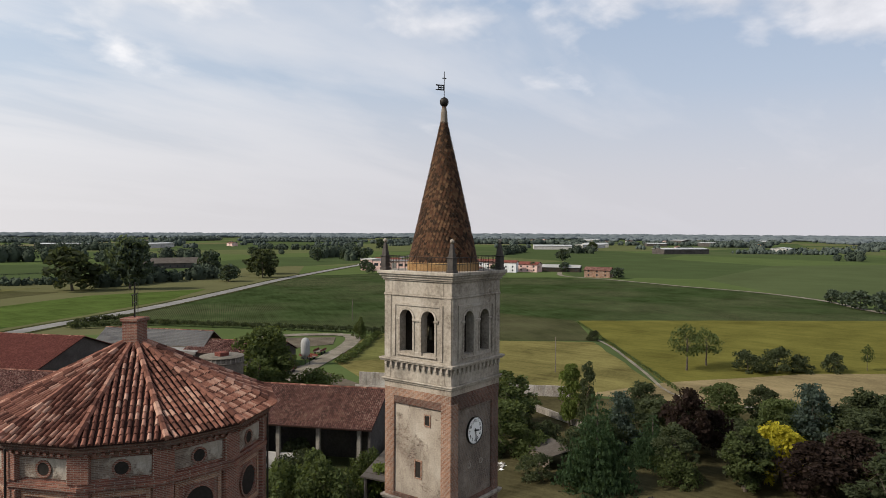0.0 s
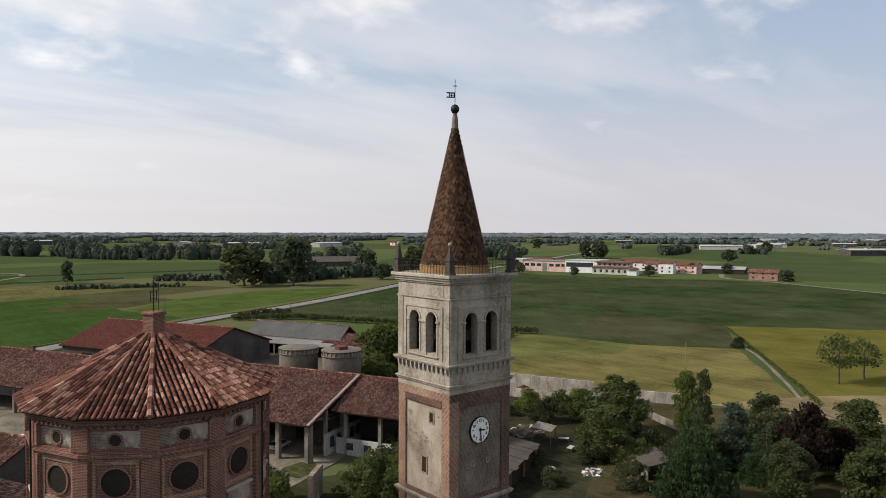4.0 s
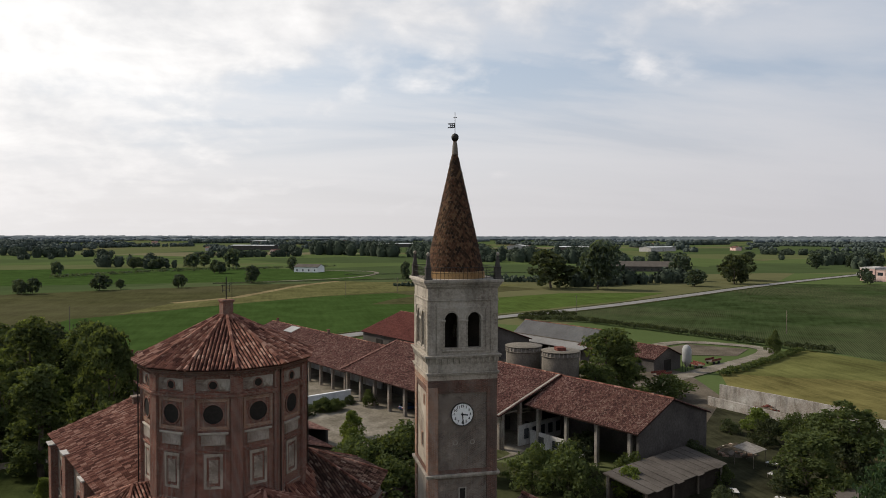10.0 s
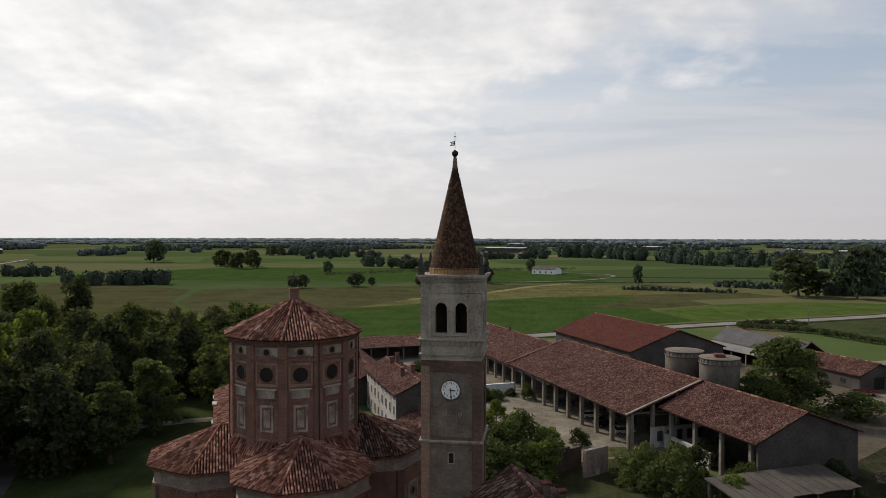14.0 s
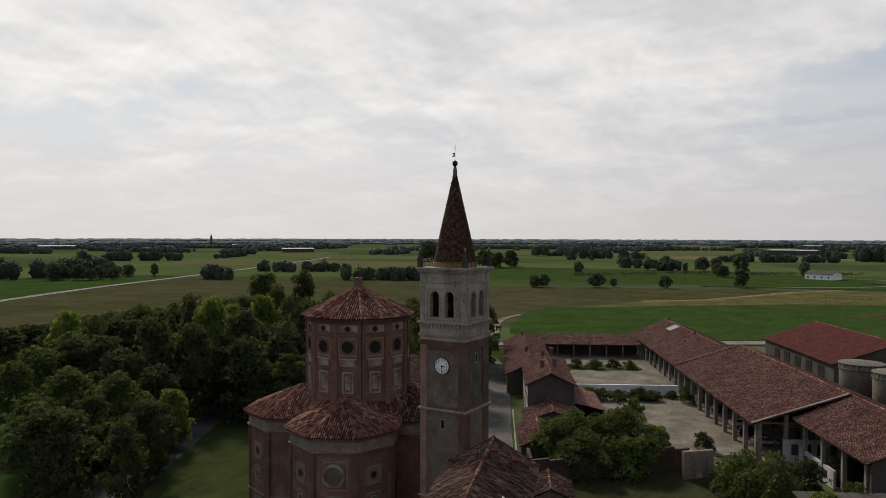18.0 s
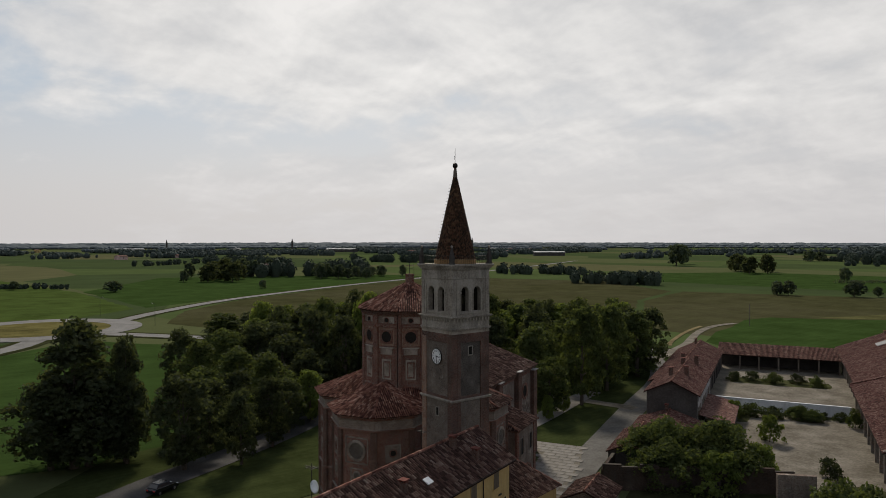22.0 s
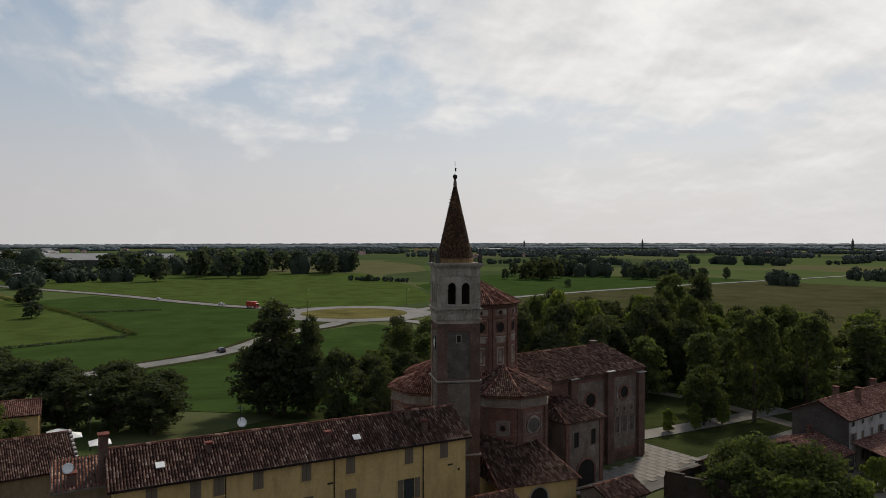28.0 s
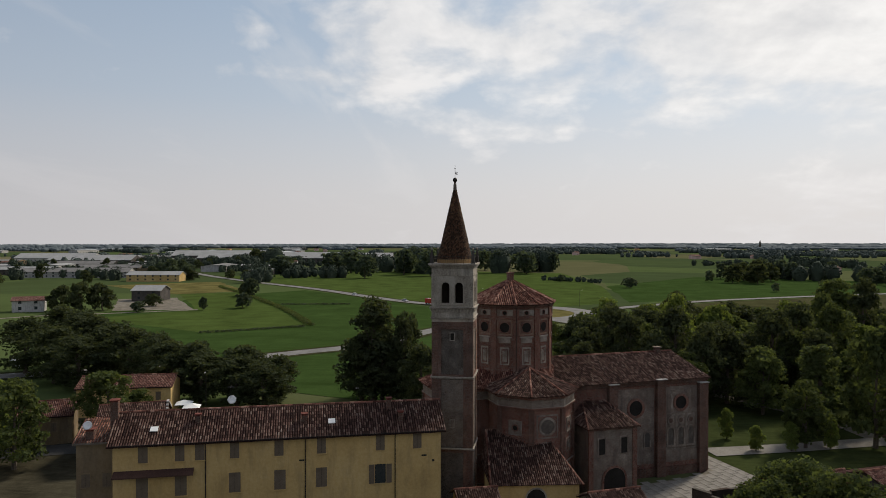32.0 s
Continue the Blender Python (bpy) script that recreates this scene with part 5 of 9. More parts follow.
def nave(C):
    W, y0, y1, ze, zr = 7.3, 4.5, 29.6, 14.6, 17.6
    Nv = part("nave", boxes((-W, y0, 0, W, y1, ze)), BRICK, C, "long brick nave")
    roof = part("nave_roof", bmesh.new(), TILE, Nv, "gabled terracotta tile roof")
    T = Tiled()
    deck = bmesh.new()
    for s in (1, -1):
        p, q = (s * (W + 0.7), y0, ze), (s * (W + 0.7), y1 + 0.5, ze)
        t, u = (0, y0, zr), (0, y1 - 1.0, zr)
        lift = Vector((0, 0, 0.06))
        side = Tiled()
        side.slope(Vector(p) + lift, Vector(q) + lift, Vector(t) + lift, Vector(u) + lift, pitch=0.27, course=0.5)
        # east slope: shade is painted by the darker tile tone
        side.part("tile_field", TILE_SHADE if s > 0 else TILE, roof, "curved tiles darkened for the shaded slope" if s > 0 else "curved terracotta tiles")
        deck.faces.new([deck.verts.new(w) for w in (p, q, u, t)])
    deck.faces.new([deck.verts.new(w) for w in ((W + 0.7, y1 + 0.5, ze), (-W - 0.7, y1 + 0.5, ze), (0, y1 - 1.0, zr))])
    T.slope((W + 0.7, y1 + 0.5, ze + 0.06), (-W - 0.7, y1 + 0.5, ze + 0.06), (0, y1 - 1.0, zr + 0.06), (0, y1 - 1.01, zr + 0.06), pitch=0.27, course=0.5)
    part("roof_deck", deck, TILE_GAP, roof)
    T.part("tile_field", TILE, roof, "curved terracotta tiles")
    part("ridge_tiles", finish("ridge_tiles", ridge_caps([(0, y0, zr + 0.1), (0, y1 - 1, zr + 0.1)], None, 0.17), TILE), TILE, roof)
    for z0, z1, o in ((13.9, 14.15, 0.2), (14.15, 14.4, 0.35), (14.4, 14.62, 0.5)):
        part("cornice", boxes((-W - o, y0, z0, W + o, y1 + o, z1)), BRICK_DARK, Nv, "brick eaves cornice")
    part("plinth", boxes((-W - 0.25, y0, 0, W + 0.25, y1 + 0.25, 1.3)), BRICK_DARK, Nv)
    for s in (1, -1):
        turn = pose(0, 0, 0, 0, 0, 90 if s > 0 else -90)
        for y, z in ((13.2, 14.75), (21.4, 15.05), (28.9, 14.2)):
            # east buttresses take the darker brick, west ones the plain one
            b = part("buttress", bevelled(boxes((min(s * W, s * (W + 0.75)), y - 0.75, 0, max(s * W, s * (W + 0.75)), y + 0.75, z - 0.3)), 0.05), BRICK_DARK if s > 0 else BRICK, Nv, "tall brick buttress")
            part("buttress_cap", boxes((min(s * (W - 0.6), s * (W + 0.95)), y - 0.85, z - 0.3, max(s * (W - 0.6), s * (W + 0.95)), y + 0.85, z - 0.18)), WHITEWASH, b, "pale stone cap")
        # bay by the front: large panel with round window above three arched niches; s turned so that -y faces outward
        for yc, full in ((25.2, True), (17.3, False)):
            m = turn @ pose(s * yc, 0, 0)
            part("plaster_bay", boxes((-3.0 if full else -3.2, -W - 0.06, 2.0, 3.0 if full else 3.2, -W + 0.05, 13.5)) if full else boxes((-3.2, -W - 0.04, 2.0, 3.2, -W + 0.05, 13.5)), BAYWALL, Nv, "stripped brick and plaster bay", at=m)
            o = part("round_window", disc(1.0 if full else 1.15, -W - 0.09, -W + 0.05, 30), DARK, Nv, "dark round window", at=m @ pose(0, 0, 11.0 if full else 10.6))
            part("window_ring", ring(0.98 if full else 1.13, 1.35 if full else 1.5, -W - 0.2, -W + 0.05, 30), BRICK, o, "moulded brick ring")
            if full:
                part("square_frame", frame_rect(3.0, 3.4, 0.25, -W - 0.14, -W), CHPLASTER, Nv, "", at=m @ pose(0, 0, 9.3))
            for x in (-1.8, 0.0, 1.8):
                if full:
                    # flat block: a darker tone paints the shade of the niche
                    nche = part("niche", arch_block(0.95, 2.6, -W - 0.08, -W + 0.03), ASHEN, Nv, "flat arched block, darker for a niche's shade", at=m @ pose(x, 0, 4.6))
                    part("niche_frame", arch_frame(0.95, 2.6, 0.26, -W - 0.24, -W), CHPLASTER, nche, "plaster arch moulding")
                    part("niche_sill", boxes((-0.75, -W - 0.26, -0.3, 0.75, -W, -0.05)), CHPLASTER, nche)
                    part("niche_panel", frame_rect(1.5, 5.3, 0.14, -W - 0.15, -W), CHPLASTER, Nv, "raised plaster frame", at=m @ pose(x, 0, 4.0))
                    r = part("roundel", disc(0.4, -W - 0.12, -W, 20), BRICK_DARK, Nv, "", at=m @ pose(x, 0, 8.3))
                    part("roundel_ring", ring(0.38, 0.58, -W - 0.2, -W, 20), CHPLASTER, r)
                elif x:
                    nche = part("niche", arch_block(0.9, 2.2, -W - 0.08, -W + 0.03), GREYWALL, Nv, "", at=m @ pose(x * 1.1, 0, 4.6))
                    part("niche_frame", arch_frame(0.9, 2.2, 0.2, -W - 0.2, -W), CHPLASTER, nche)
    c = part("chimney", bevelled(boxes((-0.45, 25.6, zr - 0.3, 0.45, 26.3, zr + 0.75)), 0.02), BRICK_DARK, roof, "small brick chimney on the ridge")
    part("chimney_cap", boxes((-0.6, 25.45, zr + 0.75, 0.6, 26.45, zr + 0.87)), CHPLASTER, c, "pale cap slab")
    # front towards the forecourt
    m = pose(0, 0, 0, 0, 0, 180)
    part("front_door", arch_block(2.2, 4.4, -y1 - 0.1, -y1 + 0.05), SHUTTER, Nv, "tall wooden church door", at=m)
    part("door_frame", arch_frame(2.2, 4.4, 0.4, -y1 - 0.25, -y1), CHPLASTER, Nv, "", at=m)
    o = part("rose_window", disc(1.3, -y1 - 0.1, -y1 + 0.05, 30), DARK, Nv, "", at=m @ pose(0, 0, 10.5))
    part("window_ring", ring(1.28, 1.7, -y1 - 0.2, -y1, 30), CHPLASTER, o)
    for x in (-7.1, -3.6, 3.6, 7.1):
        part("front_pilaster", boxes((x - 0.6, -y1 - 0.4, 0, x + 0.6, -y1, 13.9)), BRICK_DARK, Nv, at=m)


def side_block(C):
    """The low plastered block with a passage between apse and nave."""
    x0, x1, y0, y1, ze, zt = 6.5, 12.9, 6.6, 13.7, 9.7, 12.2
    B = part("side_chapel", boxes((x0, y0, 0, x1, y1, ze)), BAYWALL, C, "side block of stripped plaster with arched passage")
    roof = part("chapel_roof", bmesh.new(), TILE, B, "lichen-spotted lean-to tile roof")
    T = Tiled()
    o = 0.5
    a, b, c, d = (x1 + o, y0 - o, ze), (x1 + o, y1 + o, ze), (x0 + 0.8, y0 + 1.8, zt), (x0 + 0.8, y1 - 1.8, zt)
    e, f = (x0 + 0.8, y0 - o, ze), (x0 + 0.8, y1 + o, ze)
    lift = Vector((0, 0, 0.05))
    deck = bmesh.new()
    for q in ((a, b, c, d), (e, a, c, c), (b, f, d, d)):
        T.slope(*(Vector(p) + lift for p in q), pitch=0.27, course=0.5)
        u = [q[0], q[1], q[3]] + ([q[2]] if q[2] != q[3] else [])
        deck.faces.new([deck.verts.new(p) for p in u])
    part("roof_deck", deck, TILE_GAP, roof)
    T.part("tile_field", TILE_SHADE, roof, "lichen-spotted curved tiles darkened for shade")
    part("hip_tiles", finish("hip_tiles", ridge_caps([a, c, d, b], None, 0.15), TILE), TILE, roof)
    part("cornice", boxes((x0, y0 - 0.2, ze - 0.3, x1 + 0.2, y1 + 0.2, ze)), BRICK_DARK, B)
    turn = pose(0, 0, 0, 0, 0, 90)
    for y in (8.4, 11.9):
        w = part("window", boxes((-0.5, -x1 - 0.05, 0, 0.5, -x1 + 0.05, 2.2)), DARK, B, "tall dark window", at=turn @ pose(y, 0, 6.0))
        part("window_frame", frame_rect(1.0, 2.2, 0.16, -x1 - 0.12, -x1), CHPLASTER, w)
    part("passage", arch_block(3.4, 4.0, -x1 - 0.05, -x1 + 0.05), DARK, B, "dark arched passage", at=turn @ pose(10.4, 0, 0.02))
    part("passage_frame", arch_frame(3.4, 4.0, 0.3, -x1 - 0.14, -x1), BRICK, B, "brick arch", at=turn @ pose(10.4, 0, 0.02))
    for y in (6.7, 13.6):
        part("pilaster", boxes((x1 - 0.2, y - 0.35, 0, x1 + 0.12, y + 0.35, ze - 0.3)), BRICK, B)


def church():
    C = thing("church", "old brick pilgrimage church with twelve-sided drum, apses and nave", "church", CH)
    drum(C)
    apse(C, 0, "south_apse")
    apse(C, 90, "east_apse")
    apse(C, -90, "west_apse")
    nave(C)
    side_block(C)
    part("crossing", prism(ngon(8, 8.2, math.pi / 8), 0, 14.6), BRICK, C, "brick core")
    bm = bmesh.new()
    lo = [(x, y, 14.6) for x, y in ngon(8, 8.6, math.pi / 8)]
    hi = [(x, y, 17.3) for x, y in ngon(8, 5.9, math.pi / 8)]
    T = Tiled()
    for i in range(8):
        p, q, s, t = lo[i], lo[(i + 1) % 8], hi[(i + 1) % 8], hi[i]
        bm.faces.new([bm.verts.new(w) for w in (p, q, s, t)])
        T.slope((p[0], p[1], p[2] + 0.05), (q[0], q[1], q[2] + 0.05), (t[0], t[1], t[2] + 0.05), (s[0], s[1], s[2] + 0.05), pitch=0.27, course=0.5)
    r = part("crossing_roof", bm, TILE_GAP, C, "low tile roof round the drum")
    T.part("tile_field", TILE, r)


church()

# ---- houses and barns ----
SHEETGREY = material("grey_roof_sheet", [(0.1, (0.11, 0.105, 0.10)), (0.5, (0.16, 0.155, 0.148)), (0.9, (0.21, 0.205, 0.195))], 0.4, 0.85, 0.2, 5.0)
SHEETPALE = material("pale_roof_sheet", [(0.1, (0.19, 0.19, 0.185)), (0.5, (0.26, 0.26, 0.255)), (0.9, (0.33, 0.33, 0.325))], 0.2, 0.8, 0.1, 5.0)
def corrugate(bm, p00, p10, p01, p11, pitch=0.3, rise=0.10):
    """A roof slope in long half-round tile columns, from eave p00-p10 to top p01-p11."""
    p00, p10, p01, p11 = (Vector(p) for p in (p00, p10, p01, p11))
    n = max(2, int((p10 - p00).length / pitch))
    nrm = (p10 - p00).cross(p01 - p00 if (p01 - p00).length > 0.1 else p11 - p00).normalized()
    if nrm.z < 0:
        nrm = -nrm
    for c in range(n):
        sag = R.uniform(-0.015, 0.02)
        a, b = [], []
        for s, q in ((0.12, 0.0), (0.32, 0.95), (0.68, 0.95), (0.88, 0.0)):
            t = (c + s) / n
            a.append(bm.verts.new(p00.lerp(p10, t) + nrm * (q * rise + sag)))
            b.append(bm.verts.new(p01.lerp(p11, t) + nrm * (q * rise + sag)))
        for i in range(3):
            bm.faces.new((a[i], a[i + 1], b[i + 1], b[i]))


def gable_roof(parent, x0, x1, y0, y1, zl, zr_, zt, xr, mat=None, over=0.5, name="roof", label="gabled roof of old terracotta tiles", tile=False):
    """Two slopes with the ridge at x = xr, height zt; eaves at zl (x0 side) and zr_ (x1 side)."""
    mat = mat or TILE_FAR
    roof = part(name, bmesh.new(), mat, parent, label)
    deck, bm = bmesh.new(), bmesh.new()
    ya, yb = y0 - over, y1 + over
    for xe, ze in ((x0, zl), (x1, zr_)):
        s = 1 if xe > xr else -1
        k = (zt - ze) / abs(xr - xe)
        e = xe + s * over
        zz = ze - k * over
        q = ((e, ya, zz), (e, yb, zz), (xr, ya, zt), (xr, yb, zt))
        vs = [deck.verts.new((p[0], p[1], p[2] - 0.02)) for p in (q[0], q[1], q[3], q[2])]
        ws = [deck.verts.new((p[0], p[1], p[2] - 0.17)) for p in (q[0], q[1], q[3], q[2])]
        deck.faces.new(vs)
        deck.faces.new(ws[::-1])
        for i in range(4):
            deck.faces.new((vs[i], vs[(i + 1) % 4], ws[(i + 1) % 4], ws[i]))
        if tile:
            T = Tiled()
            T.slope(*(Vector(p) + Vector((0, 0, 0.03)) for p in q), pitch=0.27, course=0.5)
            T.part("tile_field", TILE_SHADE, roof, "curved terracotta tiles darkened for shade, pale lichen spots")
        else:
            corrugate(bm, *q)
    part("roof_deck", deck, TILE_GAP if mat is not FIBRE and mat is not SHEETGREY else WOOD, roof)
    if len(bm.faces):
        tagged(part("tile_surface", bm, mat, roof), kind="stuff")
    else:
        bm.free()
    part("ridge_tiles", finish("ridge_tiles", ridge_caps([(xr, ya, zt + 0.06), (xr, yb, zt + 0.06)], None, 0.17), TILE), TILE, roof)
    return roof


def gable_walls(parent, x0, x1, y0, y1, zl, zr_, zt, xr, mat, sides="nsew", t=0.35, label="", z0=0.0):
    """Walls of a gabled building, each a slab of its own."""
    def gable(ya, yb):
        bm = bmesh.new()
        o = [(x0, z0), (x1, z0), (x1, zr_ - 0.1), (xr, zt - 0.12), (x0, zl - 0.1)]
        a = [bm.verts.new((x, ya, z)) for x, z in o]
        b = [bm.verts.new((x, yb, z)) for x, z in o]
        bm.faces.new(a)
        bm.faces.new(b[::-1])
        for i in range(5):
            bm.faces.new((a[i], a[(i + 1) % 5], b[(i + 1) % 5], b[i]))
        return bm
    if "s" in sides:
        part("gable_wall", gable(y0, y0 + t), mat, parent, label)
    if "n" in sides:
        part("gable_wall", gable(y1 - t, y1), mat, parent, label)
    if "w" in sides:
        part("side_wall", boxes((x0, y0 + t, z0, x0 + t, y1 - t, zl - 0.1)), mat, parent, label)
    if "e" in sides:
        part("side_wall", boxes((x1 - t, y0 + t, z0, x1, y1 - t, zr_ - 0.1)), mat, parent, label)


def window(parent, m, w, h, shut=True, frame_mat=None, open_=False, label=""):
    """A window whose outer face looks along -y of m."""
    p = part("window", boxes((-w / 2, -0.03, 0, w / 2, 0.05, h)), PANE, parent, label or "dark window", at=m)
    part("window_frame", frame_rect(w, h, 0.09, -0.07, 0.02), frame_mat or STONE, p)
    if shut:
        for s in (-1, 1):
            if open_:
                q = part("shutter", bevelled(boxes((0, -0.06, 0, s * w / 2, -0.01, h)) if s > 0 else boxes((-w / 2, -0.06, 0, 0, -0.01, h)), 0.01), SHUTTER, p, "open brown shutter", at=pose(s * w * 0.55, -0.06, 0, 0, 0, 0))
            else:
                q = part("shutter", bevelled(boxes((0.01, -0.09, 0, w / 2, -0.035, h)) if s > 0 else boxes((-w / 2, -0.09, 0, -0.01, -0.035, h)), 0.01), SHUTTER, p, "closed brown shutter")
            for k in range(6):
                part("slat", boxes((s * 0.06 if s > 0 else -w / 2 + 0.06, -0.105, h * (0.08 + 0.15 * k), w / 2 - 0.06 if s > 0 else -0.06, -0.09, h * (0.08 + 0.15 * k) + 0.05)), SHUTTER, q)
    part("window_sill", boxes((-w / 2 - 0.12, -0.16, -0.1, w / 2 + 0.12, 0.02, -0.03)), frame_mat or STONE, p)
    return p


def chimney(parent, x, y, z0, z1, w=0.55, d=0.55):
    c = part("chimney", bevelled(boxes((x - w / 2, y - d / 2, z0, x + w / 2, y + d / 2, z1)), 0.02), BRICK_DARK, parent, "small weathered brick chimney")
    part("chimney_cap", boxes((x - w / 2 - 0.1, y - d / 2 - 0.1, z1 + 0.16, x + w / 2 + 0.1, y + d / 2 + 0.1, z1 + 0.24), (x - w / 2, y - d / 2, z1, x - w / 2 + 0.12, y + d / 2, z1 + 0.16), (x + w / 2 - 0.12, y - d / 2, z1, x + w / 2, y + d / 2, z1 + 0.16)), TILE_RED, c, "tile cap")


def yellow_house():
    M = pose(9.0, -0.5, 0, 0, 0, 19)
    H = thing("yellow_house", "long ochre rendered house with brown shutters and tiled roof", "house", M)
    W, L, ze, zr = 7.8, 36.0, 13.9, 16.2
    gable_walls(H, -W, 0, -L, 0, ze, ze, zr, -W / 2, YELLOW, label="ochre rendered wall")
    gable_roof(H, -W, 0, -L, 0, ze, ze, zr, -W / 2, over=0.55, tile=True)
    turn = pose(0, 0, 0, 0, 0, 90)
    for y in (-2.8, -7.1, -13.8, -18.5, -23.3, -27.0, -29.1, -32.9):
        window(H, turn @ pose(y, 0, 11.55), 1.0, 1.9, True, YELLOW)
    for y, o in ((-7.1, True), (-13.8, False), (-18.4, False), (-23.3, False), (-29.0, False), (-33.0, False)):
        window(H, turn @ pose(y, 0, 7.75), 1.25, 2.2, True, YELLOW, o)
    for y in (-3.5, -8.0, -14.0, -20.0, -27.0):
        window(H, turn @ pose(y, 0, 3.6), 1.0, 1.8, True, YELLOW)
    for y in (-5.4, -15.6, -26.4):
        part("downpipe", tube((0.1, y, 0), (0.1, y, ze - 0.2), 0.06, 6), IRON, H, "brown downpipe")
    part("gutter", tube((0.55, -L, ze - 0.28), (0.55, 0.3, ze - 0.28), 0.08, 8), IRON, H, "brown gutter")
    for y, z in ((-2.0, 10.6), (-16.0, 10.8)):
        part("wall_anchor", bevelled(boxes((0, y - 0.3, z, 0.08, y + 0.3, z + 0.18)), 0.02), IRON, H)
    for y in (-0.9,):
        part("vent", boxes((0.0, y - 0.12, 9.9, 0.05, y + 0.12, 10.15)), DARK, H)
    for x, y, z1 in ((-1.6, -15.7, 15.6), (-3.0, -5.8, 16.7), (-1.2, -4.6, 15.5), (-2.3, -27.5, 15.9)):
        chimney(H, x, y, 14.4, z1)
    for y in (-12.6, -32.0):
        s = part("skylight", boxes((-0.35, -0.4, 0, 0.35, 0.4, 0.1)), WHITE, H, "pale skylight", at=pose(-1.3, y, 14.82, 0, 30, 0))
    # dish and aerials
    d = part("satellite_dish", lathe([(0.02, 0.0), (0.3, 0.06), (0.48, 0.16), (0.5, 0.17), (0.3, 0.09), (0.02, 0.03)], 20), WHITE, H, "white satellite dish", True, at=pose(-3.9, -24.0, 17.2, 70, 0, 100))
    part("mast", tube((-3.9, -24.1, 16.0), (-3.9, -24.1, 19.0), 0.03, 6), IRON, H)
    a = boxes((-4.5, -24.12, 18.7, -3.2, -24.08, 18.74), (-4.2, -24.5, 18.66, -4.16, -23.7, 18.7), (-3.6, -24.5, 18.66, -3.56, -23.7, 18.7), (-3.9, -24.4, 18.66, -3.86, -23.8, 18.7))
    part("aerial", a, IRON, H, "thin television aerial")
    part("aerial", boxes((-4.0, -9.62, 16.1, -3.96, -9.58, 18.2), (-4.5, -9.62, 18.0, -3.4, -9.58, 18.04), (-4.3, -9.9, 17.96, -4.26, -9.3, 18.0), (-3.7, -9.9, 17.96, -3.66, -9.3, 18.0)), IRON, H)
    # projecting tiled canopy over the far windows
    part("canopy", slab([(0, -35.9, 10.75), (0, -27.6, 10.75), (1.0, -27.6, 10.3), (1.0, -35.9, 10.3)]), TILE_SHADE, H, "narrow tiled canopy")
    return H


yellow_house()


def sacristy():
    M = pose(0, 0, 0, 0, 0, 12)
    S = thing("sacristy", "low ochre building with hipped tile roof and arched window", "building", M)
    x0, x1, y0, y1, ze, zt = -5.5, 3.6, 4.6, 15.5, 5.2, 9.6
    part("wall", boxes((x0, y0, 0, x1, y1, ze)), YELLOW, S, "ochre rendered wall")
    roof = part("roof", bmesh.new(), TILE, S, "lean-to tile roof with stone hip")
    a, b, c, d = (x1 + 0.5, y0 - 0.4, ze - 0.1), (x1 + 0.5, y1 + 0.4, ze - 0.1), (x0, y0 + 0.2, zt), (x0, y1 - 3.0, zt)
    e, f = (x0, y0 - 0.4, ze - 0.1), (x0, y1 + 0.4, ze - 0.1)
    T, deck = Tiled(), bmesh.new()
    for q in ((a, b, c, d), (b, f, d, d), (e, a, c, c)):
        T.slope(*(Vector(p) + Vector((0, 0, 0.05)) for p in q), pitch=0.27, course=0.5)
        u = [q[0], q[1], q[3]] + ([q[2]] if q[2] != q[3] else [])
        deck.faces.new([deck.verts.new(p) for p in u])
    part("roof_deck", deck, TILE_GAP, roof)
    # roof shade is carried by the darker tile tone
    T.part("tile_field", TILE_SHADE, roof, "curved terracotta tiles")
    part("hip_tiles", finish("hip_tiles", ridge_caps([a, c, d, b], None, 0.16), TILE), TILE, roof)
    turn = pose(0, 0, 0, 0, 0, 90)
    w = part("window", arch_block(2.4, 2.4, -x1 - 0.05, -x1 + 0.05), DARK, S, "dark half-round window", at=turn @ pose(10.0, 0, 2.1))
    part("window_frame", arch_frame(2.4, 2.4, 0.2, -x1 - 0.1, -x1), STONE, w)
    part("downpipe", tube((x1 + 0.1, y0 + 0.3, 0), (x1 + 0.1, y0 + 0.3, ze), 0.06, 6), IRON, S)


sacristy()


def annex(name, label, M, x0, x1, y0, y1, ze, zt, wall, tile=True):
    A = thing(name, label, "building", M)
    gable_walls(A, x0, x1, y0, y1, ze, ze, zt, (x0 + x1) / 2, wall)
    gable_roof(A, x0, x1, y0, y1, ze, ze, zt, (x0 + x1) / 2, tile=tile, over=0.4)
    return A


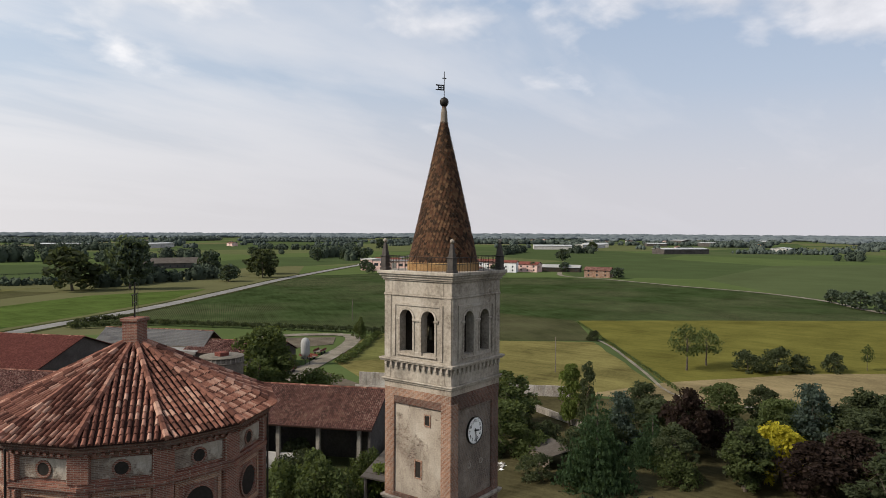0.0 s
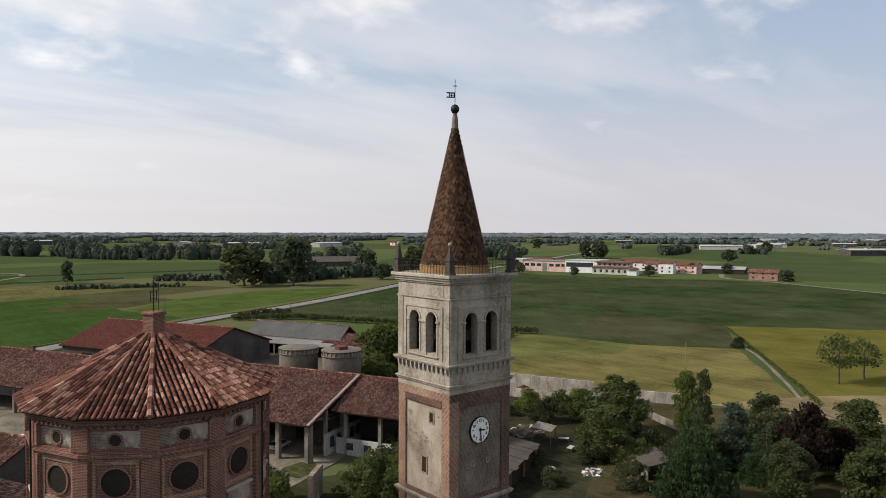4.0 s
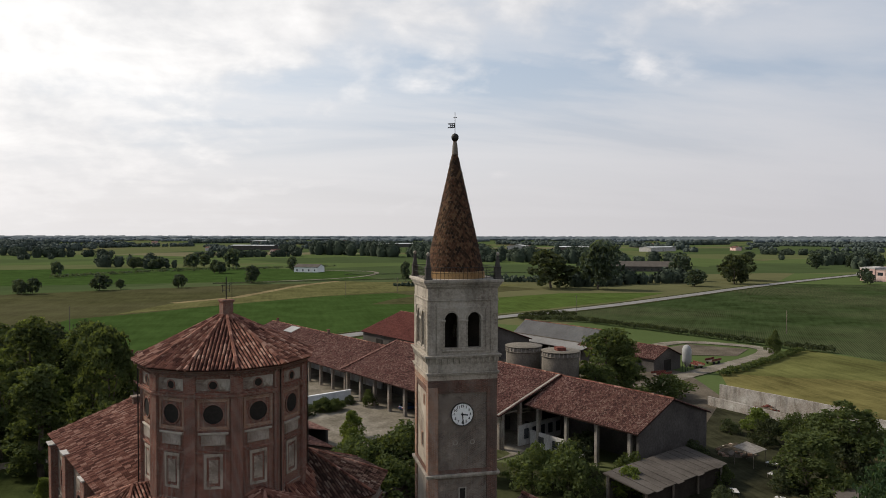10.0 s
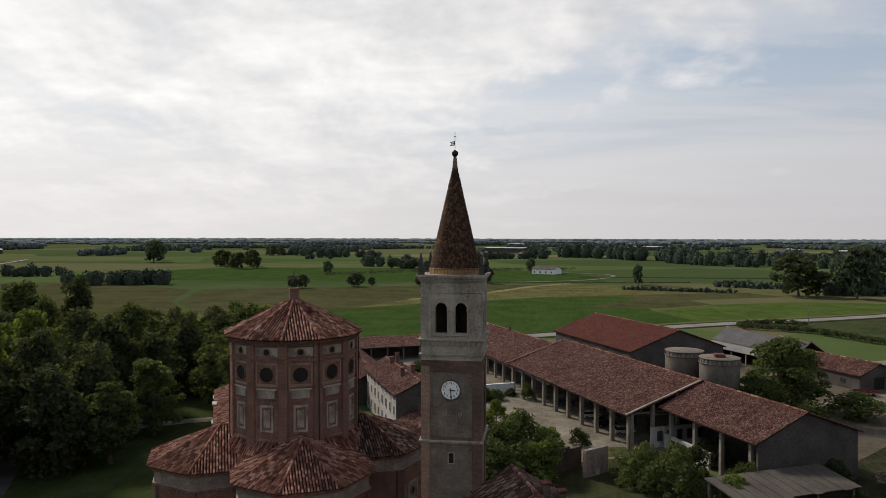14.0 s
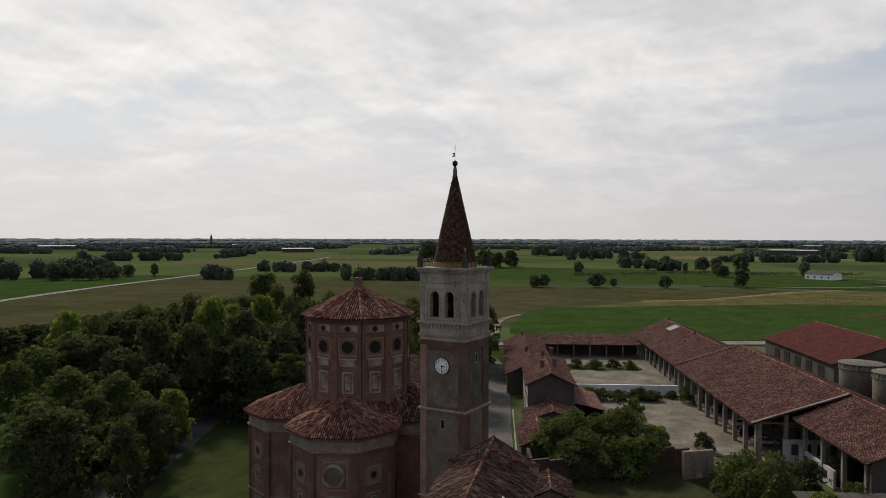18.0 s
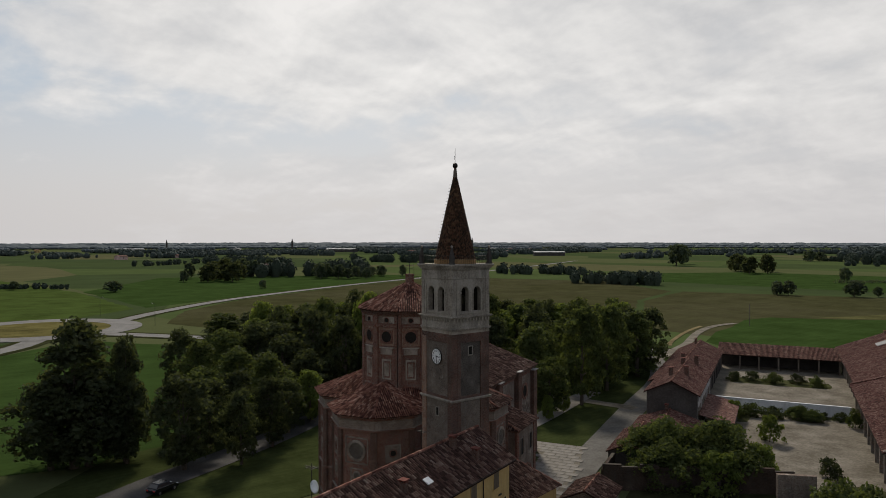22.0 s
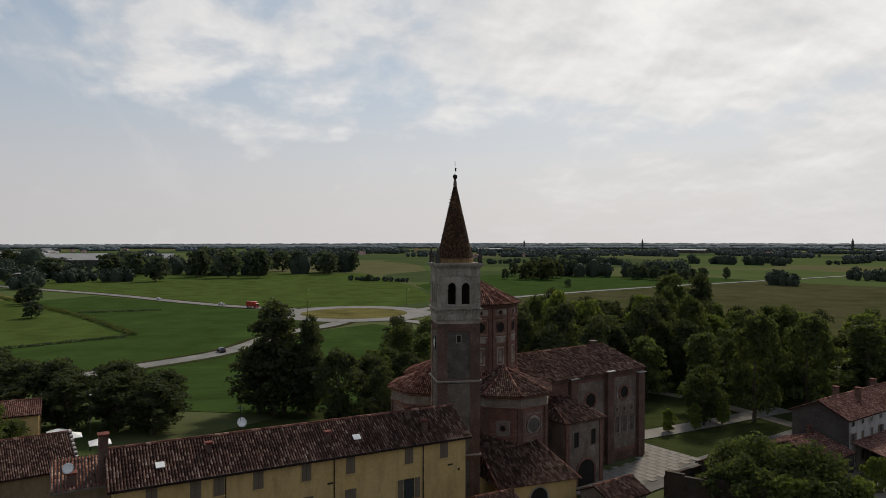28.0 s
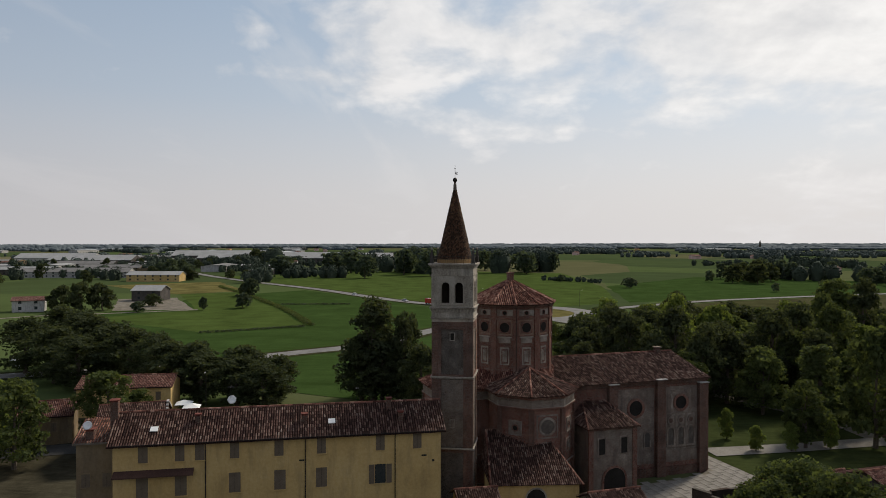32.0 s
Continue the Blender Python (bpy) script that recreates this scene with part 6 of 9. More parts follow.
annex("porch", "small tiled porch beside the church", pose(2.5, 20.0, 0, 0, 0, 25), -2.6, 2.6, -3.2, 3.2, 4.0, 5.2, PLASTER)
annex("outhouse", "low ochre outhouse at the foot of the tower", pose(6.2, 3.6, 0, 0, 0, 19), -2.0, 2.6, -2.6, 2.0, 5.0, 6.0, YELLOW)
def lean_house():
    """The narrow house built against the end of the long one, roof falling to the street."""
    A = thing("lean_house", "narrow brown-rendered house with sloping tiled roof", "building", pose(9.0, -0.5, 0, 0, 0, 19))
    part("wall", boxes((-7.4, -40.6, 0, -3.2, -36.05, 13.2)), BROWN, A, "dull brown rendered wall")
    roof = part("roof", slab([(-2.8, -40.9, 13.2), (-2.8, -36.05, 13.2), (-7.6, -36.05, 14.8), (-7.6, -40.9, 14.8)], 0.15), WOOD, A, "sloping terracotta tile roof")
    T = Tiled()
    T.slope((-2.8, -40.9, 13.27), (-2.8, -36.05, 13.27), (-7.6, -40.9, 14.87), (-7.6, -36.05, 14.87), pitch=0.27, course=0.5)
    T.part("tile_field", TILE, roof, "curved terracotta tiles")
    chimney(A, -3.6, -36.6, 13.0, 17.6, 1.0, 0.8)
    chimney(A, -3.9, -39.2, 13.2, 14.4, 1.2, 0.8)
    part("satellite_dish", lathe([(0.02, 0.0), (0.3, 0.06), (0.48, 0.16), (0.5, 0.17), (0.3, 0.09), (0.02, 0.03)], 20), WHITE, A, "white satellite dish", True, at=pose(-3.6, -39.5, 15.0, 70, 0, 100))
    for y in (-37.4, -39.6):
        window(A, pose(0, 0, 0, 0, 0, 90) @ pose(y, 3.2, 8.2), 0.9, 1.5, True, BROWN)


BROWN = material("brown_render", [(0.1, (0.13, 0.094, 0.055)), (0.5, (0.19, 0.14, 0.085)), (0.9, (0.25, 0.19, 0.12))], 0.5, 0.92, 0.2, 6.0, stain=0.4)
lean_house()
low = annex("low_house", "low house with patched tile roof and mortared verge", pose(-20.7, -51.8, 0, 0, 0, 26), -8, 8, -10, 0, 5.6, 8.5, BROWN)
for i in range(9):
    for s in (-1, 1):
        part("verge_stone", bevelled(boxes((-0.28, -0.2, 0, 0.28, 0.2, 0.28)), 0.04), WHITEWASH, low, at=pose(s * (0.4 + i * 0.95), 0.2, 8.4 - i * 0.345))
far = annex("plain_house", "plain ochre-brown house with one small window", pose(-21.2, -73, 0, 0, 0, 28), -8, 0, -9, 2.6, 5.2, 7.0, BROWN, False)
for y in (-6.0, -0.2):
    window(far, pose(0, 0, 0, 0, 0, 90) @ pose(y, 0, 2.4), 0.9, 1.5, True, BROWN)
villa = annex("villa", "small ochre villa among trees", pose(-45.3, -73.9, 0, 0, 0, 17), -4.5, 4.5, -9, 9, 6.1, 7.7, YELLOW, False)
for y in (-6.6, -2.2, 2.2, 6.6):
    window(villa, pose(0, 0, 0, 0, 0, 90) @ pose(y, -4.5, 3.3), 1.0, 1.7, True, YELLOW)
    window(villa, pose(0, 0, 0, 0, 0, 90) @ pose(y, -4.5, 0.5), 1.0, 1.8, True, YELLOW)

FARM = pose(0, 0, 0, 0, 0, 26)


POSTS = material("worn_post_render", [(0.2, (0.10, 0.086, 0.072)), (0.5, (0.19, 0.168, 0.145)), (0.8, (0.28, 0.255, 0.225))], 0.8, 0.93, 0.4, 6.0, stain=0.4, peel=0.44)


def post(parent, x, y, z, w=0.55, mat=None):
    part("post", bevelled(boxes((x - w / 2, y - w / 2, 0, x + w / 2, y + w / 2, z)), 0.04), mat or POSTS, parent, "square rendered farm post")


def barns():
    B = thing("great_barn", "long open-fronted farm barn with tiled roof on brick posts", "barn", FARM)
    gable_roof(B, 45.4, 67.0, 43.0, 93.0, 6.3, 8.7, 11.1, 60.0, over=0.5)
    for i in range(10):
        post(B, 46.2, 43.8 + i * 5.4, 6.3, 0.7)
    # grey instead of white: shade under the roof put into the colour
    part("back_wall", boxes((56.0, 44.0, 0, 56.4, 93.0, 7.8)), GREYWALL, B, "back wall greyed for the barn's inner shade")
    for i in range(9):
        part("stable_door", boxes((55.9, 46.0 + i * 5.4, 0, 56.0, 47.5 + i * 5.4, 2.6)), DARK, B, "dark doorway")
        part("stable_window", boxes((55.9, 48.6 + i * 5.4, 3.6, 56.0, 49.8 + i * 5.4, 4.8)), PANE, B)
        part("tie_beam", boxes((46.2, 43.7 + i * 5.4, 5.9, 56.0, 43.95 + i * 5.4, 6.15)), WOOD, B, "timber tie beam")
    part("wall_plate", boxes((46.0, 43.2, 6.05, 46.4, 93.0, 6.3)), WOOD, B)
    part("side_wall", boxes((66.6, 43.0, 0, 67.0, 93.0, 8.5)), GREYWALL, B)
    part("south_wall", boxes((50.0, 43.0, 0, 66.6, 43.35, 3.6)), WHITEWASH, B, "white end wall with barred windows")
    for i in range(5):
        part("barred_window", boxes((51.2 + i * 2.0, 42.9, 1.2, 52.2 + i * 2.0, 43.0, 2.9)), PANE, B, "dark barred window")
    part("loft_floor", boxes((50.0, 43.2, 5.6, 66.4, 92.8, 5.75)), WOOD, B)
    for x in (46.4, 50.5, 55.5):
        post(B, x, 43.4, 6.3 + (x - 46.4) * 0.3, 0.6)

    part("verge_coping", slab([(45.0, 42.7, 6.35), (60.0, 42.7, 11.25), (60.0, 43.15, 11.25), (45.0, 43.15, 6.35)], 0.14), CONCRETE, B, "pale mortared verge coping")
    part("verge_coping", slab([(45.0, 92.8, 6.5), (60.0, 92.8, 11.4), (60.0, 93.5, 11.4), (45.0, 93.5, 6.5)], 0.5), TILE_FAR, B, "raised tiled verge")
    C = thing("south_barn", "open barn with tiled roof and grey gable wall", "barn", FARM)
    gable_roof(C, 51.6, 70.5, 20.4, 42.6, 7.2, 7.4, 10.9, 60.4, over=0.4)
    part("gable_wall", _gable(52.0, 70.2, 20.4, 20.8, 7.1, 7.3, 10.7, 60.4), GREYWALL, C, "plain grey gable wall")
    part("side_wall", boxes((70.0, 20.8, 0, 70.4, 42.6, 7.2)), GREYWALL, C)
    part("back_wall", boxes((60.0, 20.8, 0, 60.35, 42.6, 9.8)), GREYWALL, C, "shaded inner wall")
    for i in range(4):
        post(C, 52.4, 22.2 + i * 6.2, 7.0, 0.6, CONCRETE)
    part("low_wall", boxes((52.2, 31.0, 0, 52.6, 42.6, 2.6)), WHITEWASH, C, "low white wall with windows")
    for i in range(3):
        part("small_window", boxes((52.1, 33.0 + i * 3.2, 0.9, 52.2, 34.2 + i * 3.2, 2.0)), PANE, C)
    part("tie_beam", boxes((52.2, 20.8, 6.8, 52.6, 42.6, 7.1)), WOOD, C)

    D = thing("north_barn", "long barn with patched tile roof and brick posts", "barn", FARM)
    gable_roof(D, 46.6, 68.0, 93.4, 154.0, 5.6, 6.0, 10.0, 57.6, over=0.5)
    for i in range(11):
        post(D, 47.4, 95.5 + i * 5.6, 5.6, 0.6)
    part("back_wall", boxes((56.0, 93.8, 0, 56.4, 153.6, 8.6)), WHITEWASH, D)
    part("gable_wall", _gable(47.0, 67.6, 153.4, 153.8, 5.5, 5.9, 9.8, 57.6), WHITEWASH, D)
    part("side_wall", boxes((67.4, 93.8, 0, 67.8, 153.4, 5.9)), GREYWALL, D)
    part("roof_light", boxes((-1.5, -2.4, 0, 1.5, 2.4, 0.12)), SHEETPALE, D, "pale translucent roof panel", at=pose(55.6, 138.0, 9.35, 0, -22, 0))
    for x, y in ((57.6, 151.0), (57.0, 120.0)):
        chimney(D, x, y, 9.5, 10.9)

    E = thing("courtyard_shed", "low tiled shed closing the farmyard", "shed", FARM)
    roof = part("roof", bmesh.new(), TILE_FAR, E, "long low tile roof")
    bm = bmesh.new()
    corrugate(bm, (16.5, 139.0, 3.9), (47.0, 139.0, 3.9), (16.5, 145.5, 6.3), (47.0, 145.5, 6.3))
    corrugate(bm, (16.5, 151.0, 4.2), (47.0, 151.0, 4.2), (16.5, 145.5, 6.3), (47.0, 145.5, 6.3))
    tagged(part("tile_surface", bm, TILE_FAR, roof), kind="stuff")
    part("roof_deck", slab([(16.5, 139.0, 3.86), (47.0, 139.0, 3.86), (47.0, 145.5, 6.26), (16.5, 145.5, 6.26)]), TILE_GAP, roof)
    part("back_wall", boxes((16.8, 144.8, 0, 46.6, 145.2, 5.9)), GREYWALL, E)
    for i in range(7):
        post(E, 17.5 + i * 4.8, 139.6, 3.8, 0.4, WOOD)

    H = thing("farmhouse", "two-storey farmhouse with whitewashed long walls and tiled roof", "house", FARM)
    gable_walls(H, 10.2, 19.0, 62.0, 88.0, 8.0, 8.0, 10.1, 14.6, GREYWALL, sides="sn")
    part("yard_wall", boxes((18.65, 62.35, 0, 19.0, 87.65, 7.9)), WHITEWASH, H, "whitewashed yard front")
    part("lane_wall", boxes((10.2, 62.35, 0, 10.55, 87.65, 7.9)), WHITEWASH, H, "whitewashed lane front")
    gable_roof(H, 10.2, 19.0, 62.0, 88.0, 8.0, 8.0, 10.1, 14.6, over=0.5)
    turn, back = pose(0, 0, 0, 0, 0, 90), pose(0, 0, 0, 0, 0, -90)
    for i in range(8):
        for z, h in ((6.6, 0.7), (4.0, 1.5), (0.9, 1.6)):
            window(H, turn @ pose(63.6 + i * 3.2, -19.0, z), 0.9, h, h > 1, WHITEWASH, i % 3 == 0)
            window(H, back @ pose(-63.6 - i * 3.2, 10.2, z), 0.9, h, h > 1, WHITEWASH)
    part("door", boxes((19.0, 70.4, 0, 19.08, 71.4, 2.2)), SHUTTER, H, "brown wooden door")
    for y, x in ((70.0, 13.4), (72.0, 16.0), (82.0, 14.2), (86.0, 16.4)):
        chimney(H, x, y, 8.8, 11.0, 0.8, 0.7)
    part("lean_roof", slab([(19.05, 63.0, 4.3), (19.05, 82.0, 4.3), (25.0, 82.0, 2.9), (25.0, 63.0, 2.9)], 0.12), TILE_FAR, H, "low lean-to tile roof")
    part("lean_wall", boxes((24.4, 63.2, 0, 24.7, 81.8, 2.8)), GREYWALL, H)
    W = thing("farm_wing", "lower tiled wing behind the farmhouse", "house", FARM)
    gable_walls(W, 6.6, 17.6, 88.4, 139.0, 4.8, 4.8, 7.4, 12.1, GREYWALL, sides="snwe")
    gable_roof(W, 6.6, 17.6, 88.4, 139.0, 4.8, 4.8, 7.4, 12.1, over=0.5)
    for i in range(6):
        part("doorway", boxes((17.6, 94 + i * 7, 0, 17.7, 96.5 + i * 7, 2.8)), DARK, W)
    chimney(W, 11.6, 104, 6.7, 8.6, 0.8, 0.6)
    chimney(W, 11.6, 132, 6.7, 8.6, 0.6, 0.6)

    S1 = thing("lean_to_shed", "low shed with rust-red tile roof", "shed", FARM)
    gable_walls(S1, 9.2, 20.0, 53.0, 61.6, 3.2, 3.2, 5.0, 14.4, GREYWALL)
    gable_roof(S1, 9.2, 20.0, 53.0, 61.6, 3.2, 3.2, 5.0, 14.4, over=0.3)
    S2 = thing("lean_to_shed", "narrow shed with rust-red tile roof", "shed", FARM)
    gable_walls(S2, 8.2, 14.0, 39.0, 52.6, 2.9, 2.9, 4.3, 11.2, GREYWALL)
    gable_roof(S2, 8.2, 14.0, 39.0, 52.6, 2.9, 2.9, 4.3, 11.2, over=0.3)
    chimney(S1, 14.0, 60.0, 4.2, 6.0)

    Rb = thing("red_barn", "large barn with smooth red tile roof", "barn", FARM)
    gable_walls(Rb, 86.0, 116.0, 105.0, 149.0, 5.2, 5.2, 10.3, 101.0, GREYWALL)
    gable_roof(Rb, 86.0, 116.0, 105.0, 149.0, 5.2, 5.2, 10.3, 101.0, TILE_RED, 0.6)
    for i in range(5):
        part("doorway", boxes((85.9, 110 + i * 7, 0, 86.0, 113.5 + i * 7, 3.6)), DARK, Rb)
    G = thing("machine_shed", "open machine shed with grey fibre-cement roof", "shed", FARM)
    gable_roof(G, 124.7, 134.7, 88.0, 119.5, 5.0, 5.0, 8.2, 129.7, SHEETGREY, 0.5)
    part("lean_roof", slab([(119.6, 88.0, 3.5), (124.6, 88.0, 4.5), (124.6, 119.5, 4.5), (119.6, 119.5, 3.5)], 0.1), SHEETGREY, G, "lower lean-to sheet roof")
    part("gable_wall", _gable(124.9, 134.5, 119.0, 119.3, 4.9, 4.9, 8.0, 129.7), GREYWALL, G)
    for i in range(6):
        post(G, 120.0, 89.0 + i * 5.8, 3.5, 0.35, CONCRETE)
        post(G, 134.4, 89.0 + i * 5.8, 4.9, 0.35, CONCRETE)
    part("back_wall", boxes((133.6, 88.5, 0, 133.9, 119.0, 4.6)), CONCRETE, G)
    Wc = thing("cowshed", "small grey cowshed with tiled roof", "shed", FARM)
    gable_walls(Wc, 122.0, 134.0, 66.0, 92.0, 3.8, 3.8, 6.2, 128.0, GREYWALL)
    gable_roof(Wc, 122.0, 134.0, 66.0, 92.0, 3.8, 3.8, 6.2, 128.0, over=0.4)
    part("gate", boxes((126.5, 65.9, 0, 129.5, 66.0, 3.0)), DARK, Wc, "dark barn gate")
    for i in range(4):
        part("small_window", boxes((121.9, 70 + i * 5, 1.4, 122.0, 71.4 + i * 5, 2.4)), PANE, Wc)


def _gable(x0, x1, ya, yb, zl, zr_, zt, xr):
    bm = bmesh.new()
    o = [(x0, 0.0), (x1, 0.0), (x1, zr_), (xr, zt), (x0, zl)]
    a = [bm.verts.new((x, ya, z)) for x, z in o]
    b = [bm.verts.new((x, yb, z)) for x, z in o]
    bm.faces.new(a)
    bm.faces.new(b[::-1])
    for i in range(5):
        bm.faces.new((a[i], a[(i + 1) % 5], b[(i + 1) % 5], b[i]))
    return bm


barns()


SILO = material("weathered_silo_render", [(0.2, (0.085, 0.074, 0.060)), (0.5, (0.140, 0.124, 0.103)), (0.8, (0.20, 0.18, 0.152))], 0.6, 0.92, 0.3, 5.0, stain=0.6)


def silo(x, y, h, r, label):
    S = thing("silo", label, "silo", pose(x, y, 0), "round farm silos")
    part("body", lathe([(r - 0.15, 0), (r - 0.15, h - 0.9), (r - 0.15, h - 0.3)], 40), SILO, S, "stained round concrete wall", True)
    part("top", lathe([(r - 0.2, h - 0.75), (r - 0.3, h - 0.7), (0.5, h - 0.55)], 40), FIBRE, S)
    for z, t in ((h - 0.95, 0.14), (h, 0.12)):
        part("rim", lathe([(r, z - t), (r + 0.04, z), (r, z + t * 0.3)], 40), SILO, S, "projecting rim", True)
    for i in range(28):
        a = TAU * i / 28
        part("rim_post", boxes((-0.08, -0.08, h - 0.9, 0.08, 0.08, h - 0.1)), CONCRETE, S, at=pose((r - 0.1) * math.cos(a), (r - 0.1) * math.sin(a), 0, 0, 0, math.degrees(a)))
    return S


silo(36.9, 89.2, 12.5, 3.9, "round stained concrete silo with posted rim")
s2 = silo(42.2, 81.9, 12.4, 3.9, "round concrete silo with a red hatch on top")
part("hatch", bevelled(boxes((-1.0, -0.9, 12.4, 0.9, 0.9, 13.1)), 0.05), TILE_RED, s2, "red hatch box")
feed = thing("feed_silo", "white metal feed silo on legs", "silo", pose(89.9, 112.5, 0))
part("tank", lathe([(0.15, 1.4), (1.1, 2.8), (1.2, 3.0), (1.2, 6.0), (0.8, 6.9), (0.2, 7.2)], 20), SHEETPALE, feed, "", True)
for i in range(4):
    a = TAU * (i + 0.5) / 4
    part("leg", tube((1.1 * math.cos(a), 1.1 * math.sin(a), 0), (1.1 * math.cos(a), 1.1 * math.sin(a), 3.2), 0.06, 6), IRON, feed)

# courtyard walls, yard walls
LIMEWHITE = material("fresh_limewash", [(0.2, (0.50, 0.51, 0.52)), (0.5, (0.60, 0.61, 0.62)), (0.8, (0.68, 0.68, 0.68))], 0.5, 0.9, 0.15, 6.0, stain=0.25)
w = setting("wall_courtyard", bevelled(boxes((19.0, 89.2, 0, 45.0, 89.6, 2.3), (18.9, 89.1, 2.3, 45.0, 89.7, 2.42)), 0.03), LIMEWHITE, "whitewashed courtyard wall", FARM)
for i in range(6):
    part("wall_post", boxes((20 + i * 4.9, 89.0, 0, 20.3 + i * 4.9, 89.2, 2.3)), LIMEWHITE, w)


# Near-black brick: the yard walls' shade is put into the colour.
OLD_BRICK = material("shade_dark_brick", [(0.15, (0.022, 0.017, 0.013)), (0.4, (0.046, 0.032, 0.025)), (0.62, (0.074, 0.052, 0.041)), (0.88, (0.13, 0.10, 0.08))], 1.2, 0.95, 0.8, 6.0, kind="brick", stain=0.5, mortar=(0.075, 0.066, 0.054))


def long_wall(name, label, p, q, h, t, mat, cap=None):
    p, q = Vector(p), Vector(q)
    d = q - p
    m = Matrix.Translation((p.x, p.y, 0)) @ Matrix.Rotation(math.atan2(d.y, d.x), 4, "Z")
    bm = bmesh.new()
    n = max(2, int(d.length / 2.5))
    for i in range(n):
        hh = h + R.uniform(-0.5, 0.25) * (0.9 if mat is OLD_BRICK else 0.15)
        box(bm, d.length * i / n, -t / 2, 0, d.length * (i + 1) / n, t / 2, hh)
    ob = setting(name, bm, mat, label, m)
    if cap:
        part("coping", boxes((0, -t / 2 - 0.08, h + 0.08, d.length, t / 2 + 0.08, h + 0.2)), cap, ob)
    return ob


long_wall("wall_yard", "crumbling old brick yard wall", EN(9.5, 29.5), EN(34, 38.5), 3.7, 0.5, OLD_BRICK)
long_wall("wall_lane", "old brick wall along the lane", EN(9.5, 29.5), EN(9.2, 38), 3.0, 0.5, OLD_BRICK)
CLAMP = material("rust_streaked_concrete", [(0.15, (0.15, 0.112, 0.083)), (0.4, (0.25, 0.222, 0.192)), (0.65, (0.345, 0.322, 0.292)), (0.85, (0.42, 0.40, 0.372))], 0.8, 0.9, 0.3, 5.0, stain=0.55)
long_wall("wall_clamp_1", "stained concrete wall of a silage clamp", (80, 83.5), (91, 59), 3.4, 0.35, CLAMP)
long_wall("wall_clamp_2", "stained concrete wall of a silage clamp", (74.5, 79.5), (84, 53), 2.0, 0.35, CLAMP)
long_wall("wall_clamp_3", "stained concrete wall of a silage clamp", (91, 59), (100, 41), 2.4, 0.35, CLAMP)
long_wall("wall_garden", "low garden wall", (90, 52), (76, 20), 1.4, 0.3, CONCRETE)

# low farm sheds south of the barns
Ls = thing("fibre_shed", "low shed with grey-brown fibre-cement roof", "shed", FARM)
part("roof", slab([(41.5, 18.6, 3.9), (61.0, 18.2, 3.9), (61.0, 11.6, 3.0), (41.5, 11.6, 3.0)], 0.1), FIBRE, Ls, "shallow grey-brown sheet roof")
for i in range(12):
    part("roof_sheet", slab([(41.5 + i * 1.62, 18.5, 3.99), (43.0 + i * 1.62, 18.5, 3.99), (43.0 + i * 1.62, 11.5 - 0.3 * (i % 3 == 1), 3.06), (41.5 + i * 1.62, 11.5 - 0.3 * (i % 3 == 1), 3.06)], 0.04), FIBRE, Ls)
part("front_wall", boxes((42.0, 12.3, 0, 60.4, 12.5, 2.9)), DARKWOOD, Ls, "dark boarded front")
for x in (42, 48, 54, 60):
    for y in (12.0, 18.0):
        post(Ls, x, y, 3.0 if y < 14 else 3.7, 0.25, WOOD)
part("back_wall", boxes((41.8, 18.0, 0, 60.6, 18.2, 3.7)), GREYWALL, Ls)
Hs = thing("garden_hut", "dark timber garden hut with sloping roof", "shed", pose(59, 23.7, 0, 0, 0, 60))
part("roof", slab([(-3.2, -2.2, 2.9), (3.2, -2.2, 2.9), (3.2, 2.2, 2.2), (-3.2, 2.2, 2.2)], 0.12), FIBRE, Hs, "dull grey-brown sheet roof")
for x in (-2.8, 2.8):
    for y in (-1.9, 1.9):
        part("post", boxes((x - 0.08, y - 0.08, 0, x + 0.08, y + 0.08, 2.3)), WOOD, Hs)
part("back_wall", boxes((-2.8, 1.8, 0, 2.8, 1.9, 2.1)), WOOD, Hs)

# ---- trees ----
def inside(p, poly):
    x, y = p
    c = False
    for (x0, y0), (x1, y1) in zip(poly, poly[1:] + poly[:1]):
        if (y0 > y) != (y1 > y) and x < (x1 - x0) * (y - y0) / (y1 - y0) + x0:
            c = not c
    return c


def leaf_cloud(blobs, count, size, seed, droop=0.0):
    """Small leaf sprays scattered over the skins of many clumps; returns verts and faces."""
    g = np.random.default_rng(seed)
    c = np.array([b[:3] for b in blobs], float)
    r = np.array([b[3:6] for b in blobs], float)
    w = (r[:, 0] * r[:, 1]) ** 0.9
    pick = g.choice(len(blobs), count, p=w / w.sum())
    d = g.normal(size=(count, 3))
    d /= np.linalg.norm(d, axis=1)[:, None]
    d[:, 2] = np.where(d[:, 2] < -0.45, -d[:, 2], d[:, 2])
    rad = g.uniform(0.35, 1.25, count) ** 0.6
    p = c[pick] + d * r[pick] * rad[:, None]
    nrm = d * 0.8 + g.normal(scale=0.75, size=(count, 3))
    nrm /= np.linalg.norm(nrm, axis=1)[:, None]
    t = np.cross(nrm, g.normal(size=(count, 3)))
    t /= np.linalg.norm(t, axis=1)[:, None] + 1e-9
    b = np.cross(nrm, t)
    s = g.uniform(0.45, 1.3, count)[:, None] * size
    k = g.uniform(0.5, 0.9, count)[:, None]
    fall = np.zeros((count, 3))
    fall[:, 2] = -droop * g.uniform(0.3, 1.0, count)
    v = np.stack([p - t * s + fall, p - b * s * k * 0.8 + nrm * s * 0.2, p + t * s, p + b * s * k + nrm * s * 0.15], 1).reshape(-1, 3)
    f = np.arange(4 * count).reshape(-1, 4)
    return v, f


